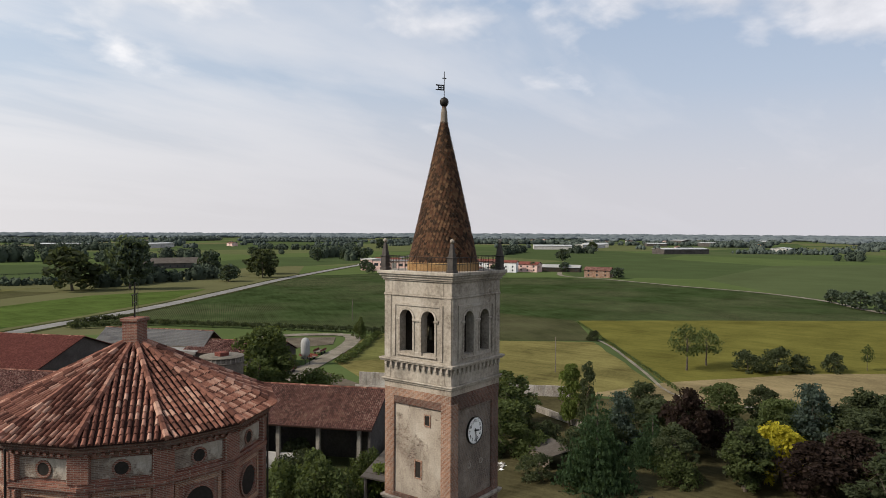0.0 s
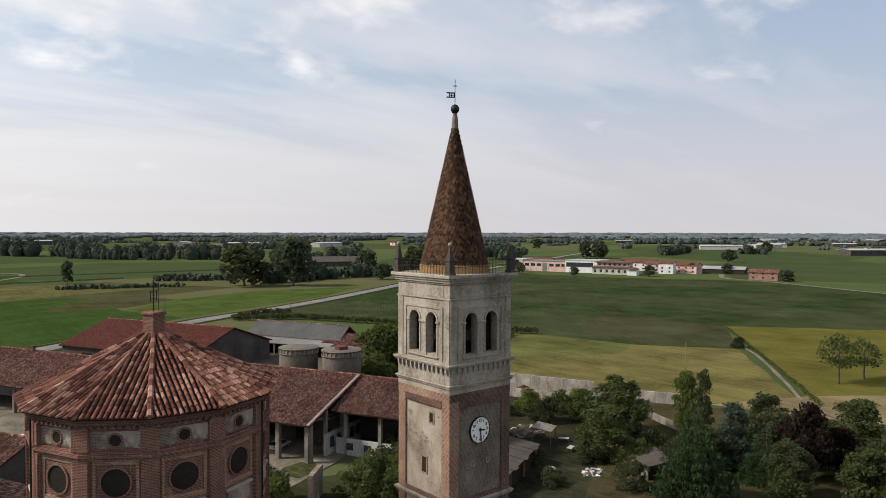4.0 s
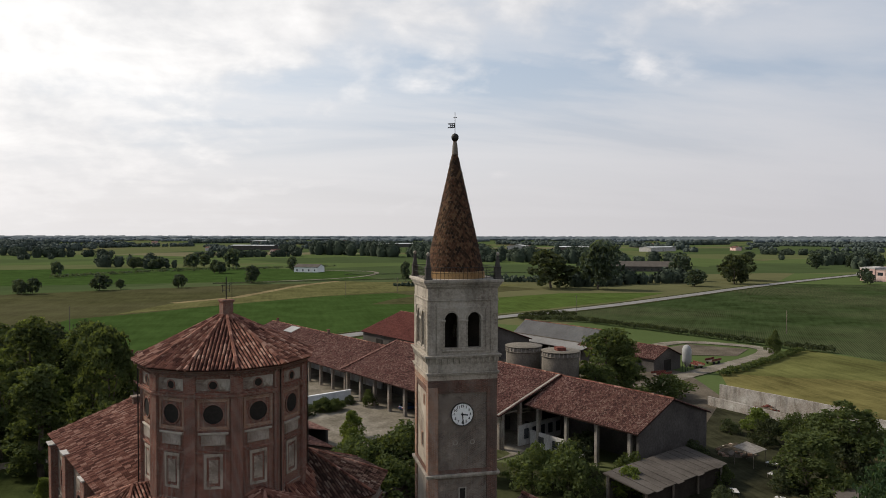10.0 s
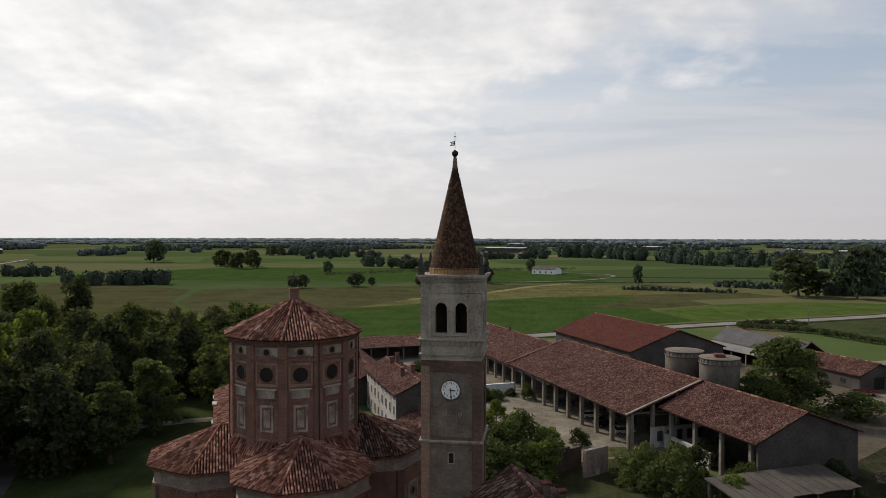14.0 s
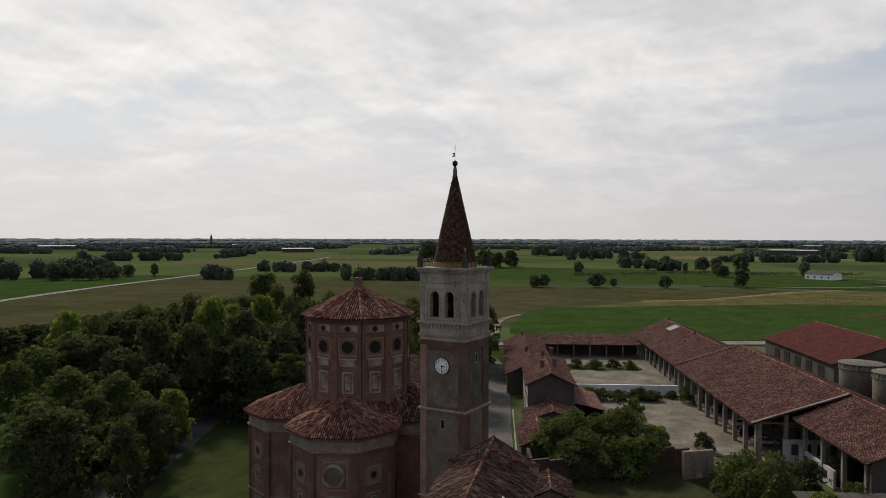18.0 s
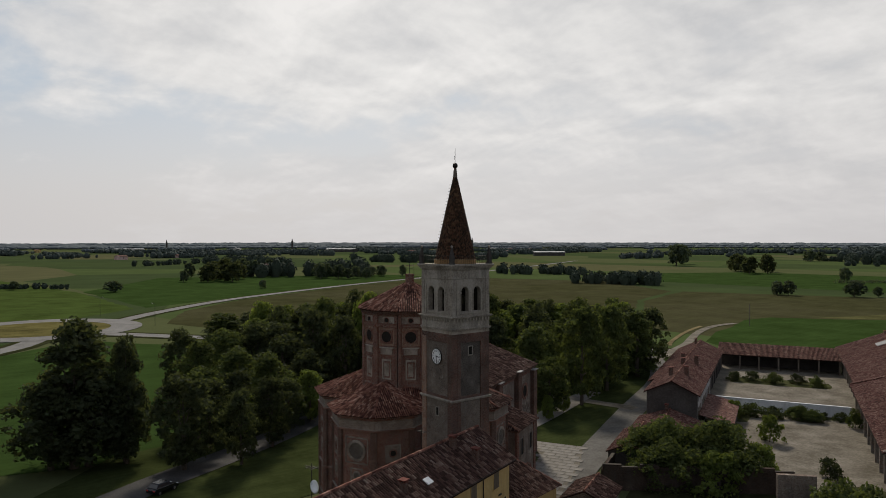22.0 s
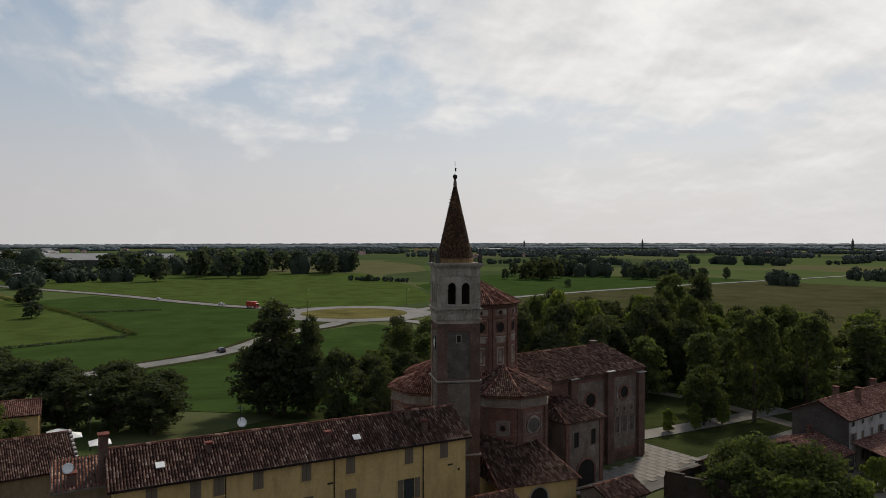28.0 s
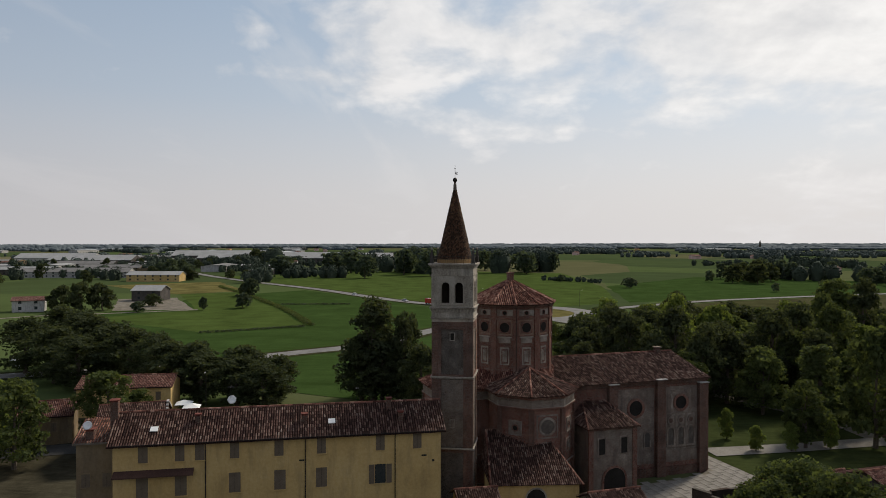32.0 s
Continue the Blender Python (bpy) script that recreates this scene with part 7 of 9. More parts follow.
def crown_blobs(h, r, seed, low=0.22, shape="round"):
    g = random.Random(seed)
    out = []
    n = 64 if shape != "bush" else 26
    lean = g.uniform(-0.12, 0.12), g.uniform(-0.12, 0.12)
    for i in range(n):
        u = g.random()
        z = h * (low + (0.95 - low) * u)
        if shape == "round":
            k = math.sin(math.pi * min(0.97, 0.16 + 0.80 * u)) ** 0.75
        elif shape == "tall":
            k = (1.0 - 0.70 * u ** 1.3) * min(1.0, 0.55 + u * 3)
        else:
            k = math.sqrt(max(0.05, 1 - u * u))
        a = g.uniform(0, TAU)
        q = r * k * math.sqrt(g.uniform(0.10, 1.0)) * 0.92
        s = r * g.uniform(0.13, 0.31)
        out.append((q * math.cos(a) + lean[0] * r * u, q * math.sin(a) + lean[1] * r * u, z, s, s, s * g.uniform(0.7, 1.2)))
    out.append((0, 0, h * 0.52, r * 0.60, r * 0.60, h * 0.36))
    return out


def trunk_mesh(h, r, blobs, seed):
    g = random.Random(seed)
    bm = bmesh.new()
    base = max(0.12, h * 0.022)
    p = Vector((0, 0, 0))
    rad = base * 1.25
    top = []
    for i in range(5):
        q = Vector((g.uniform(-0.2, 0.2), g.uniform(-0.2, 0.2), h * 0.15 * (i + 1)))
        tube(p, q, rad, 8, bm, rad * 0.78)
        p, rad = q, rad * 0.78
        top.append((p.copy(), rad))
    for b in blobs[:10]:
        q, rr = top[g.randrange(1, 5)]
        e = Vector(b[:3])
        m = q.lerp(e, 0.5) + Vector((0, 0, 0.06 * h))
        tube(q, m, rr * 0.5, 5, bm, rr * 0.3)
        tube(m, e, rr * 0.3, 5, bm, rr * 0.1)
    return finish("trunk", bm, BARK)


TREE_KIND = {}


def tree_kind(key, name, h, r, mat, shape, count, size, low, seed):
    blobs = crown_blobs(h, r, seed, low, shape)
    v, f = leaf_cloud(blobs, count, size, seed)
    crown = mesh_from("crown", v, f, mat)
    TREE_KIND[key] = (name, h, r, crown, trunk_mesh(h, r, blobs, seed), mat)


def conifer_kind(key, h, r, mat, seed):
    g = random.Random(seed)
    vs, fs = [], []
    blobs = []
    z = h * 0.06
    while z < h * 0.97:
        k = r * (1 - z / h) ** 0.85
        n = max(4, int(k * 2.6))
        for i in range(n):
            a = TAU * (i + g.random()) / n
            for q in (0.35, 0.62, 0.9):
                s = max(0.25, k * 0.24)
                blobs.append((k * q * math.cos(a), k * q * math.sin(a), z - 0.42 * k * q * q, s, s, s * 0.34))
        z += h * 0.07
    v, f = leaf_cloud(blobs, 9000, 0.24, seed, 0.7)
    TREE_KIND[key] = ("conifer", h, r, mesh_from("crown", v, f, mat), finish("trunk", tube((0, 0, 0), (0, 0, h * 0.93), 0.28, 8, None, 0.03), BARK), mat)


tree_kind("m1", "tree", 15, 5.5, LEAF["leaf_mid"], "round", 5200, 0.36, 0.14, 1)
tree_kind("m2", "tree", 15, 5.0, LEAF["leaf_mid"], "round", 5200, 0.36, 0.12, 2)
tree_kind("b1", "tree", 13, 5.0, LEAF["leaf_bright"], "round", 5200, 0.36, 0.12, 3)
tree_kind("d1", "tree", 16, 5.5, LEAF["leaf_dark"], "round", 5200, 0.36, 0.12, 4)
tree_kind("d2", "tall_tree", 21, 5.5, LEAF["leaf_dark"], "tall", 5800, 0.38, 0.07, 5)
tree_kind("m3", "tall_tree", 21, 5.5, LEAF["leaf_mid"], "tall", 5800, 0.38, 0.07, 6)
tree_kind("y1", "yellow_tree", 7, 3.4, LEAF["leaf_yellow"], "round", 3500, 0.26, 0.2, 7)
tree_kind("p1", "purple_tree", 11, 4.2, LEAF["leaf_purple"], "round", 4500, 0.32, 0.2, 8)
tree_kind("u1", "blue_cedar", 12, 4.6, LEAF["leaf_blue"], "tall", 5000, 0.28, 0.1, 9)
tree_kind("s1", "shrub", 5, 4.0, LEAF["leaf_mid"], "bush", 2600, 0.25, 0.05, 10)
tree_kind("s2", "shrub", 5, 4.0, LEAF["leaf_bright"], "bush", 2600, 0.25, 0.05, 12)
tree_kind("s3", "shrub", 5, 4.0, LEAF["leaf_dark"], "bush", 2600, 0.25, 0.05, 13)
tree_kind("g1", "yard_tree", 8, 6.0, LEAF["leaf_mid"], "round", 7000, 0.3, 0.02, 51)
tree_kind("f1", "field_tree", 12, 5.5, LEAF["leaf_haze"], "round", 900, 0.85, 0.12, 14)
tree_kind("f2", "field_tree", 12, 5.5, LEAF["leaf_dark"], "round", 900, 0.85, 0.08, 15)
tree_kind("q1", "field_tree", 11, 4.5, LEAF["leaf_mid"], "round", 1500, 0.30, 0.36, 18)
tree_kind("k1", "tree", 18, 6.0, LEAF["leaf_mid"], "round", 4000, 0.43, 0.10, 41)
tree_kind("k2", "tree", 18, 6.0, LEAF["leaf_dark"], "tall", 4000, 0.43, 0.08, 42)
tree_kind("k3", "tree", 18, 6.0, LEAF["leaf_dark"], "round", 4000, 0.43, 0.10, 43)
conifer_kind("c1", 15, 6.0, LEAF["leaf_conifer"], 16)
LABELS = {"g": "broad dense tree filling the yard corner", "k": "tall full-crowned park tree", "m": "leafy green broadleaf tree", "b": "light green broadleaf tree", "d": "dark green broadleaf tree", "y": "bright yellow-leaved ornamental tree", "p": "dark purple-leaved garden tree", "u": "grey-blue cedar with tiered branches", "s": "dense rounded garden shrub", "q": "slender open-crowned tree at the field edge", "f": "lone tree on the open fields", "c": "large drooping dark conifer"}


def tree(key, x, y, h, r, group=""):
    name, h0, r0, crown, trunk, mat = TREE_KIND[key]
    if group == "park trees":
        # heights capped so the western and northern ends fit the camera's skyline
        if x < -120:
            h = min(h, 18.5 + 0.17 * (x + 120))
        if y > 98:
            h = min(h, 17.5)
    s = r / r0
    m = pose(x, y, -0.05, 0, 0, R.uniform(0, 360)) @ Matrix.Diagonal((s, s, h / h0, 1))
    T = thing(name, LABELS[key[0]], "shrub" if key[0] == "s" else "tree", m, group)
    part("trunk", trunk, BARK, T)
    part("crown", crown, mat, T)
    return T


def grove(rows, group, pick):
    for x, y, h, r in rows:
        if r < 0.8 * h:
            tree(R.choice(pick), x, y, h, r, group)
            continue
        # a broad clump stands as several trees
        n = max(3, int(2.4 * r / h + 0.5))
        for i in range(n):
            a = TAU * (i + R.uniform(0.0, 0.5)) / n
            d = r * R.uniform(0.35, 0.75)
            tree(R.choice(pick), x + d * math.cos(a), y + d * math.sin(a), h * R.uniform(0.75, 1.0), min(r * 0.6, h * R.uniform(0.36, 0.46)), group)


# park west of the church
grove([(-86, 93, 17, 6.4), (-74, 65, 16, 4.6), (-57, 72, 16, 5.8), (-114, 80, 15, 8), (-66, 11, 9, 3.9), (-57, 91, 12, 7), (-74, 87, 16, 5.5), (-48, 62, 17, 5.5), (-46, 84, 20, 6), (-40, 68, 21, 6), (-38, 56, 12, 4), (-52, 104, 21, 6.5), (-62, 56, 14, 5.5), (-98, 62, 15, 6.5), (-60, 40, 13, 5)], "park trees", ["m1", "m2", "m3"])
grove([(-107, 100, 22, 5.5), (-145, 75, 20, 8), (-114, 100, 20, 7.5), (-61, 111, 17, 7), (-161, 60, 18, 8), (-156, 44, 18, 8), (-84, 80, 20, 6), (-96, 110, 22, 8), (-144, 29, 17, 8), (-168, 52, 22, 8.5), (-121, 67, 17, 8), (-179, 44, 21, 8.5), (-115, 90, 26, 8), (-133, 76, 23, 8.5), (-103, 92, 26, 6), (-129, 87, 22, 8)], "park trees", ["d1", "d2", "m3"])
grove([(-80, 128, 18, 7.4), (-70, 122, 15, 6), (-74, 106, 15, 8), (-85, 110, 16, 8), (-72, 4, 8, 4.2), (-63, 3, 7.5, 3.2), (-64, 16, 10, 3.6), (-66, 97, 14, 6), (-90, 74, 13, 6), (-52, 80, 13, 5)], "park trees", ["b1", "m2"])
grove([(-82, 52, 17, 6.5), (-141, 58, 15, 8), (-134, 45, 14, 6), (-109, 62, 16, 7.5), (-98, 20, 16, 5.5), (-88, 34, 16, 6.5), (-110, 38, 17, 7), (-122, 52, 18, 7), (-104, 4, 15, 5.5), (-76, 44, 12, 5), (-92, 52, 18, 6)], "park trees", ["m1", "d1"])
PARK = [(-66, 32), (-84, 22), (-110, 24), (-150, 36), (-176, 46), (-124, 84), (-72, 130), (-50, 126), (-47, 92), (-62, 76)]
stand = []
gp = random.Random(77)
for i in range(900):
    x, y = gp.uniform(-180, -44), gp.uniform(20, 116)
    if len(stand) < 46 and inside((x, y), PARK) and all((x - a) ** 2 + (y - b) ** 2 > 64 for a, b in stand):
        stand.append((x, y))
        tree(gp.choice(("k1", "k2", "k3", "k3", "k2", "b1")), x, y, gp.uniform(16, 23), gp.uniform(5.0, 6.8), "park trees")
# along the street
grove([(-61.5, -24, 17, 7.2), (-63, -29, 15, 6.5), (-60, -19, 14, 4.5)], "street trees", ["k3"])
grove([(-62, -26, 23, 7.6), (-59, -19, 20, 3.6), (-65, -18, 19, 3.4)], "street trees", ["d2"])
grove([(-50, -13, 14.5, 5.4), (-47, -5, 12, 3.4), (-53, 3, 12, 4.0), (-58, -6, 12, 4.5), (-59, 9, 10, 3.4), (-66, -5, 12, 5)], "street trees", ["m1", "m2", "d1"])
grove([(-50, -47, 10, 6), (-57, -47, 10.5, 5.5), (-53, -54, 11, 6), (-60, -56, 12, 6.5), (-54, -63, 11, 6.5), (-59, -66, 13, 6.5), (-57, -72, 13, 7), (-63, -79, 14, 7), (-67, -87, 14.5, 7.5), (-73, -96, 15, 8), (-79, -105, 16, 8), (-85, -114, 16.5, 8.5), (-91, -123, 17, 8.5), (-70, -110, 14, 8), (-62, -98, 13, 7.5), (-80, -126, 15, 8)], "dark lime trees by the car park", ["d1"])
grove([(-26, -66, 12.5, 5.6), (-32, -64, 8, 4.0), (-8, -70, 14, 5.5), (-13, -79, 13, 6), (-26, -58, 6.5, 3.5)], "garden trees", ["m1", "b1"])
grove([(-65, 2, 12, 4.5), (-71, 11, 13, 5), (-75, -1, 11, 5), (-82, 9, 13, 5.5), (-90, 3, 14, 5.5), (-74, 20, 13, 5.5), (-85, 20, 15, 6), (-97, 12, 15, 6), (-103, 22, 16, 6.5)], "park trees", ["k1", "k3"])
# garden east of the tower
grove([(92, 8, 9, 4.4), (79, -4, 10.5, 3.6), (65, -3, 9, 3.6), (88, -3, 8.5, 4.2)], "garden trees", ["m1", "m2"])
tree("m2", 72, 39, 10.4, 5.4, "garden trees")
tree("m1", 59, 32.5, 8.4, 4.8, "garden trees")
for x, y, h, r in ((76, 13.5, 8.5, 4.0), (65, 6.5, 7.5, 3.6), (80, 9.5, 8.2, 4.0), (66, -2.5, 8.6, 3.6), (66, 19, 6.5, 3.2), (60, 20, 6.0, 3.0)):
    tree("d1", x, y, h, r, "garden trees")
tree("d2", 79.2, 27.2, 12.2, 2.0, "garden trees")
tree("c1", 68.4, 11.2, 8.4, 5.0)
tree("d1", 84.5, 18.7, 8.9, 3.4, "garden trees")
grove([(78, -15, 10.5, 5.0), (90, -15, 11, 4.6), (84, -20, 12, 5), (98, -26, 11, 5), (76, -26, 12, 5.5), (98, 2, 8, 3.6)], "garden trees", ["d1"])
grove([(84, -12, 10, 4.6), (94, -6, 7, 4), (63, -20, 9, 5), (74, -34, 10, 5.5), (104, -14, 7, 4.5)], "garden trees", ["d1", "k3"])
for x, y, h, r in ((62, 6, 4.5, 3.6), (80, 22, 4, 3.5), (86, 4, 4.5, 3.8), (92, 18, 3.6, 3.2), (66, 28, 4, 3.4), (96, -18, 5, 4), (70, 17, 4, 3.4)):
    tree(R.choice(("s1", "s3", "s3")), x, y, h, r, "garden shrubs")
for x, y, h, r in ((50, 46, 3.5, 2.8), (68, 52, 4.5, 3.4), (76, 56, 4, 3.2), (83, 46, 5, 4), (60, 27, 4, 3.5), (52, 22, 3.5, 3), (44, 30, 2.4, 2.2), (66, 60, 2.5, 2.2)):
    tree(R.choice(("s1", "s3")), x, y, h, r, "yard shrubs")
tree("c1", 88, -24, 11, 4.6)
tree("b1", 80, 31, 11.2, 2.6, "garden trees")
tree("c1", 54.4, 13.9, 14.4, 6.4)
tree("u1", 71, 17.2, 9.6, 3.6)
tree("u1", 81, -8.6, 12.5, 4.6)
tree("p1", 72.7, 7.7, 11.4, 3.6)
tree("y1", 71.5, -6, 8.2, 4.2)
tree("y1", 68.2, -4.2, 5.8, 3.0)
tree("p1", 65.5, -11, 8.0, 4.4)
tree("p1", 71, -15.5, 9.0, 4.6)
tree("p1", 78, 5, 7.5, 3.4)
# farm shrubs and small trees
for k, x, y, h, r in (("s2", 72, 60, 4.0, 3.4), ("s1", 74, 48, 5.5, 4.2), ("s2", 80, 54, 4.0, 3.6), ("s3", 70, 36, 5.0, 4.0), ("s1", 49, 38, 2.6, 2.4), ("s3", 56, 33, 3.0, 2.6)):
    tree(k, x, y, h, r, "yard shrubs")
for k, x, y, h, r in (("s2", 8.5, 50, 5.5, 3.4), ("s2", -2, 62, 4.4, 2.4), ("g1", -3.5, 43, 7.4, 6.2), ("g1", 3.5, 46, 8.0, 6.6), ("g1", 0.5, 38.5, 6.0, 5.2), ("s2", 7, 42, 5.6, 4.4), ("s2", -1, 72, 4.5, 2.6), ("s3", 35, 53.5, 4, 3.4), ("s1", 26, 40, 6.2, 4.8), ("s3", 30, 47, 4.5, 4.0), ("s2", 33, 34.5, 4.2, 3.4), ("s1", 22, 43, 5.5, 4.2), ("s1", 56, 76, 5, 6), ("s1", 70, 87, 5, 6.5), ("s3", 14, 60, 3, 2.2), ("s1", 36, 40, 4.5, 3.2)):
    tree(k, x, y, h, r, "yard shrubs")
for k, e, n, h, r in (("s3", 22, 121, 2.4, 2.2), ("s3", 26, 122, 2.6, 2.4), ("s1", 31, 121, 2.8, 2.6), ("s3", 36, 123, 2.5, 2.2), ("s1", 40, 121, 2.6, 2.0), ("s1", 27, 84, 2.6, 3.0), ("g1", 35.5, 84.5, 2.6, 2.6), ("g1", 38.2, 84.0, 2.2, 2.2), ("s3", 31, 84, 2.2, 2.6), ("s3", 43, 86.5, 1.8, 1.6), ("s3", 40, 86.8, 1.5, 1.2), ("s2", 24, 80, 3.6, 2.4), ("s1", 45, 82, 3.5, 1.8)):
    x, y = EN(e, n)
    tree(k, x, y, h, r, "courtyard shrubs")
tree("m1", 54.5, 86.5, 16, 7.0)
tree("m1", 61, 92, 13, 5.5)
tree("m2", 49, 80, 11, 4.5)
tree("s1", 132, 133, 6.5, 2.6)
# open fields
tree("q1", 146, 31, 11.5, 4.6, "field trees")
tree("q1", 156, 29, 9.5, 4.4, "field trees")
tree("q1", 175, -6, 6.5, 1.6, "field trees")
grove([(371, 30, 7, 4), (357, 22, 7, 4), (343, 14, 9, 6), (330, 4, 10, 5), (478, 190, 8.5, 6), (420, 400, 10, 5), (404, 322, 8, 4), (446, 282, 9, 5), (492, 340, 10, 5.5), (508, 282, 9, 5), (530, 262, 9, 5), (395, 372, 9, 4.5), (586, 577, 16, 20), (744, 375, 15, 8.5)], "field trees", ["f1"])
for x, y, h, r in ((153.2, 18.0, 5.2, 4.9), (157.9, 12, 6.2, 4.8), (161.4, 7.6, 4.2, 3.7), (167, 0.5, 4.7, 3.2)):
    tree("s3", x, y, h, r, "field bushes")
grove([(159, 384, 25, 15), (304, 396, 21, 10), (332, 432, 20, 13), (1182, 537, 18, 10), (-351, 721, 22, 30), (-326, 681, 21, 24), (-578, 200, 22, 24), (-544, 184, 21, 20), (-940, -420, 27, 26), (-234, -219, 15, 7), (-241, -212, 14, 6.5), (-236, -232, 13, 6), (-266, -199, 7, 5), (-344, -181, 9, 4)], "field trees", ["f2"])
grove([(186, 371, 30, 12), (217, 430, 31, 15), (285, 432, 20, 9), (262, 380, 12, 8), (702, 531, 24, 20), (982, 890, 20, 10), (-4, 640, 14, 5.5), (77, 470, 15, 4.2), (526, 575, 16, 8), (612, 802, 12, 9), (-125, 425, 10, 6.3), (-80, 438, 9, 4.8), (-115, 435, 6.6, 3), (-162, 405, 10, 9), (-197, 590, 12, 5.5)], "field trees", ["f1"])
grove([(-147, 704, 11.5, 20), (-110, 720, 12, 5.6), (-94, 730, 14, 6.3), (-70, 607, 12.5, 10), (-62, 687, 20, 9), (-35, 470, 13, 6), (-511, 822, 30, 16), (-153, 750, 11, 20), (-321, 427, 10, 10), (-300, 428, 11, 9), (-277, 430, 10, 9), (-822, 356, 12, 6), (-435, 173, 6.5, 3.2), (-476, 1152, 21, 20)], "field trees", ["f1"])
grove([(-544, 887, 28, 13), (-513, 355, 12, 3.6), (-505, 298, 13, 15), (-526, 280, 16, 16), (-533, 338, 11, 12), (-103, 711, 15, 7.5), (-534, 25, 6.5, 3.5), (-463, 76, 8, 6), (-555, 154, 10, 4.5), (-706, 308, 12, 5), (-930, 0, 21, 20), (-606, 176, 15, 6), (-699, -40, 25, 9)], "field trees", ["f1"])
grove([(-712, -11, 24, 17), (-682, -82, 28, 16), (-697, -116, 28, 17), (-705, -136, 29, 15), (-740, 21, 23, 7), (-563, -158, 22, 11), (-675, -203, 24, 15), (-336, -174, 12, 5), (-264, -147, 8, 5), (-250, -162, 7, 2.2), (-612, 230, 20, 24), (-519, -317, 16, 15)], "field trees", ["f1"])
grove([(-614, -75, 27, 13), (-614, -103, 27, 13), (-637, -135, 27, 14), (-674, -8, 23, 12), (-564, -357, 18, 17), (-236, -189, 5.5, 4), (-720, -240, 22, 16), (-640, -270, 20, 15), (-760, -60, 24, 13)], "field trees", ["f1"])


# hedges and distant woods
def hedge(name, label, pts, h, w, mat, size=0.4, dens=5.0, seed=1):
    blobs = []
    g = random.Random(seed)
    for p, q in zip(pts, pts[1:]):
        p, q = Vector(p), Vector(q)
        n = max(1, int((q - p).length / (w * 0.7)))
        for i in range(n):
            c = p.lerp(q, i / n)
            blobs.append((c.x + g.uniform(-0.3, 0.3) * w, c.y + g.uniform(-0.3, 0.3) * w, h * 0.45, w * 0.55, w * 0.55, h * g.uniform(0.4, 0.6)))
    v, f = leaf_cloud(blobs, int(len(blobs) * dens * 10), size, seed)
    return tagged(new(name, mesh_from(name, v, f, mat)), label, "hedge", "", "stuff")


hedge("hedge", "dark clipped hedge along the field edge", [(85, 226), (106, 216), (125, 178), (142, 140), (150, 128)], 2.4, 2.6, LEAF["leaf_dark"], 0.34, 16, 21)
hedge("hedge", "low hedge beside the road", [(84, 230), (100, 238), (112, 232)], 2.6, 3.0, LEAF["leaf_dark"], 0.35, 16, 22)
hedge("hedge", "sparse weeds along the field path", [(216, 96), (170, 61), (120, 24)], 0.5, 1.2, LEAF["leaf_mid"], 0.22, 2, 23)
tree("s3", 177, 71, 3.2, 2.8, "field bushes")
hedge("hedge", "bushy bank beside the farm track", [(96, 106), (120, 120), (142, 134)], 1.6, 2.2, LEAF["leaf_mid"], 0.3, 12, 24)
hedge("hedge", "reedy ditch across the green fields", [(-424, -237), (-361, -190), (-273, -131), (-232, -106), (-193, -85)], 1.3, 3.0, LEAF["leaf_mid"], 0.4, 6, 25)
for a, b, sd in (((-284, -133), (-294, -97), 61), ((-190, -87), (-164, -120), 62), ((-60, 470), (120, 500), 66), ((40, 560), (240, 560), 67)):
    hedge("hedge", "thin line of weeds along a field boundary", [a, b], 0.9, 1.8, LEAF["leaf_haze"], 0.35, 3, sd)
hedge("hedge", "bushes along the railway bank", [(-190, 560), (-120, 640), (40, 690)], 3.0, 6.0, LEAF["leaf_haze"], 0.8, 4, 26)



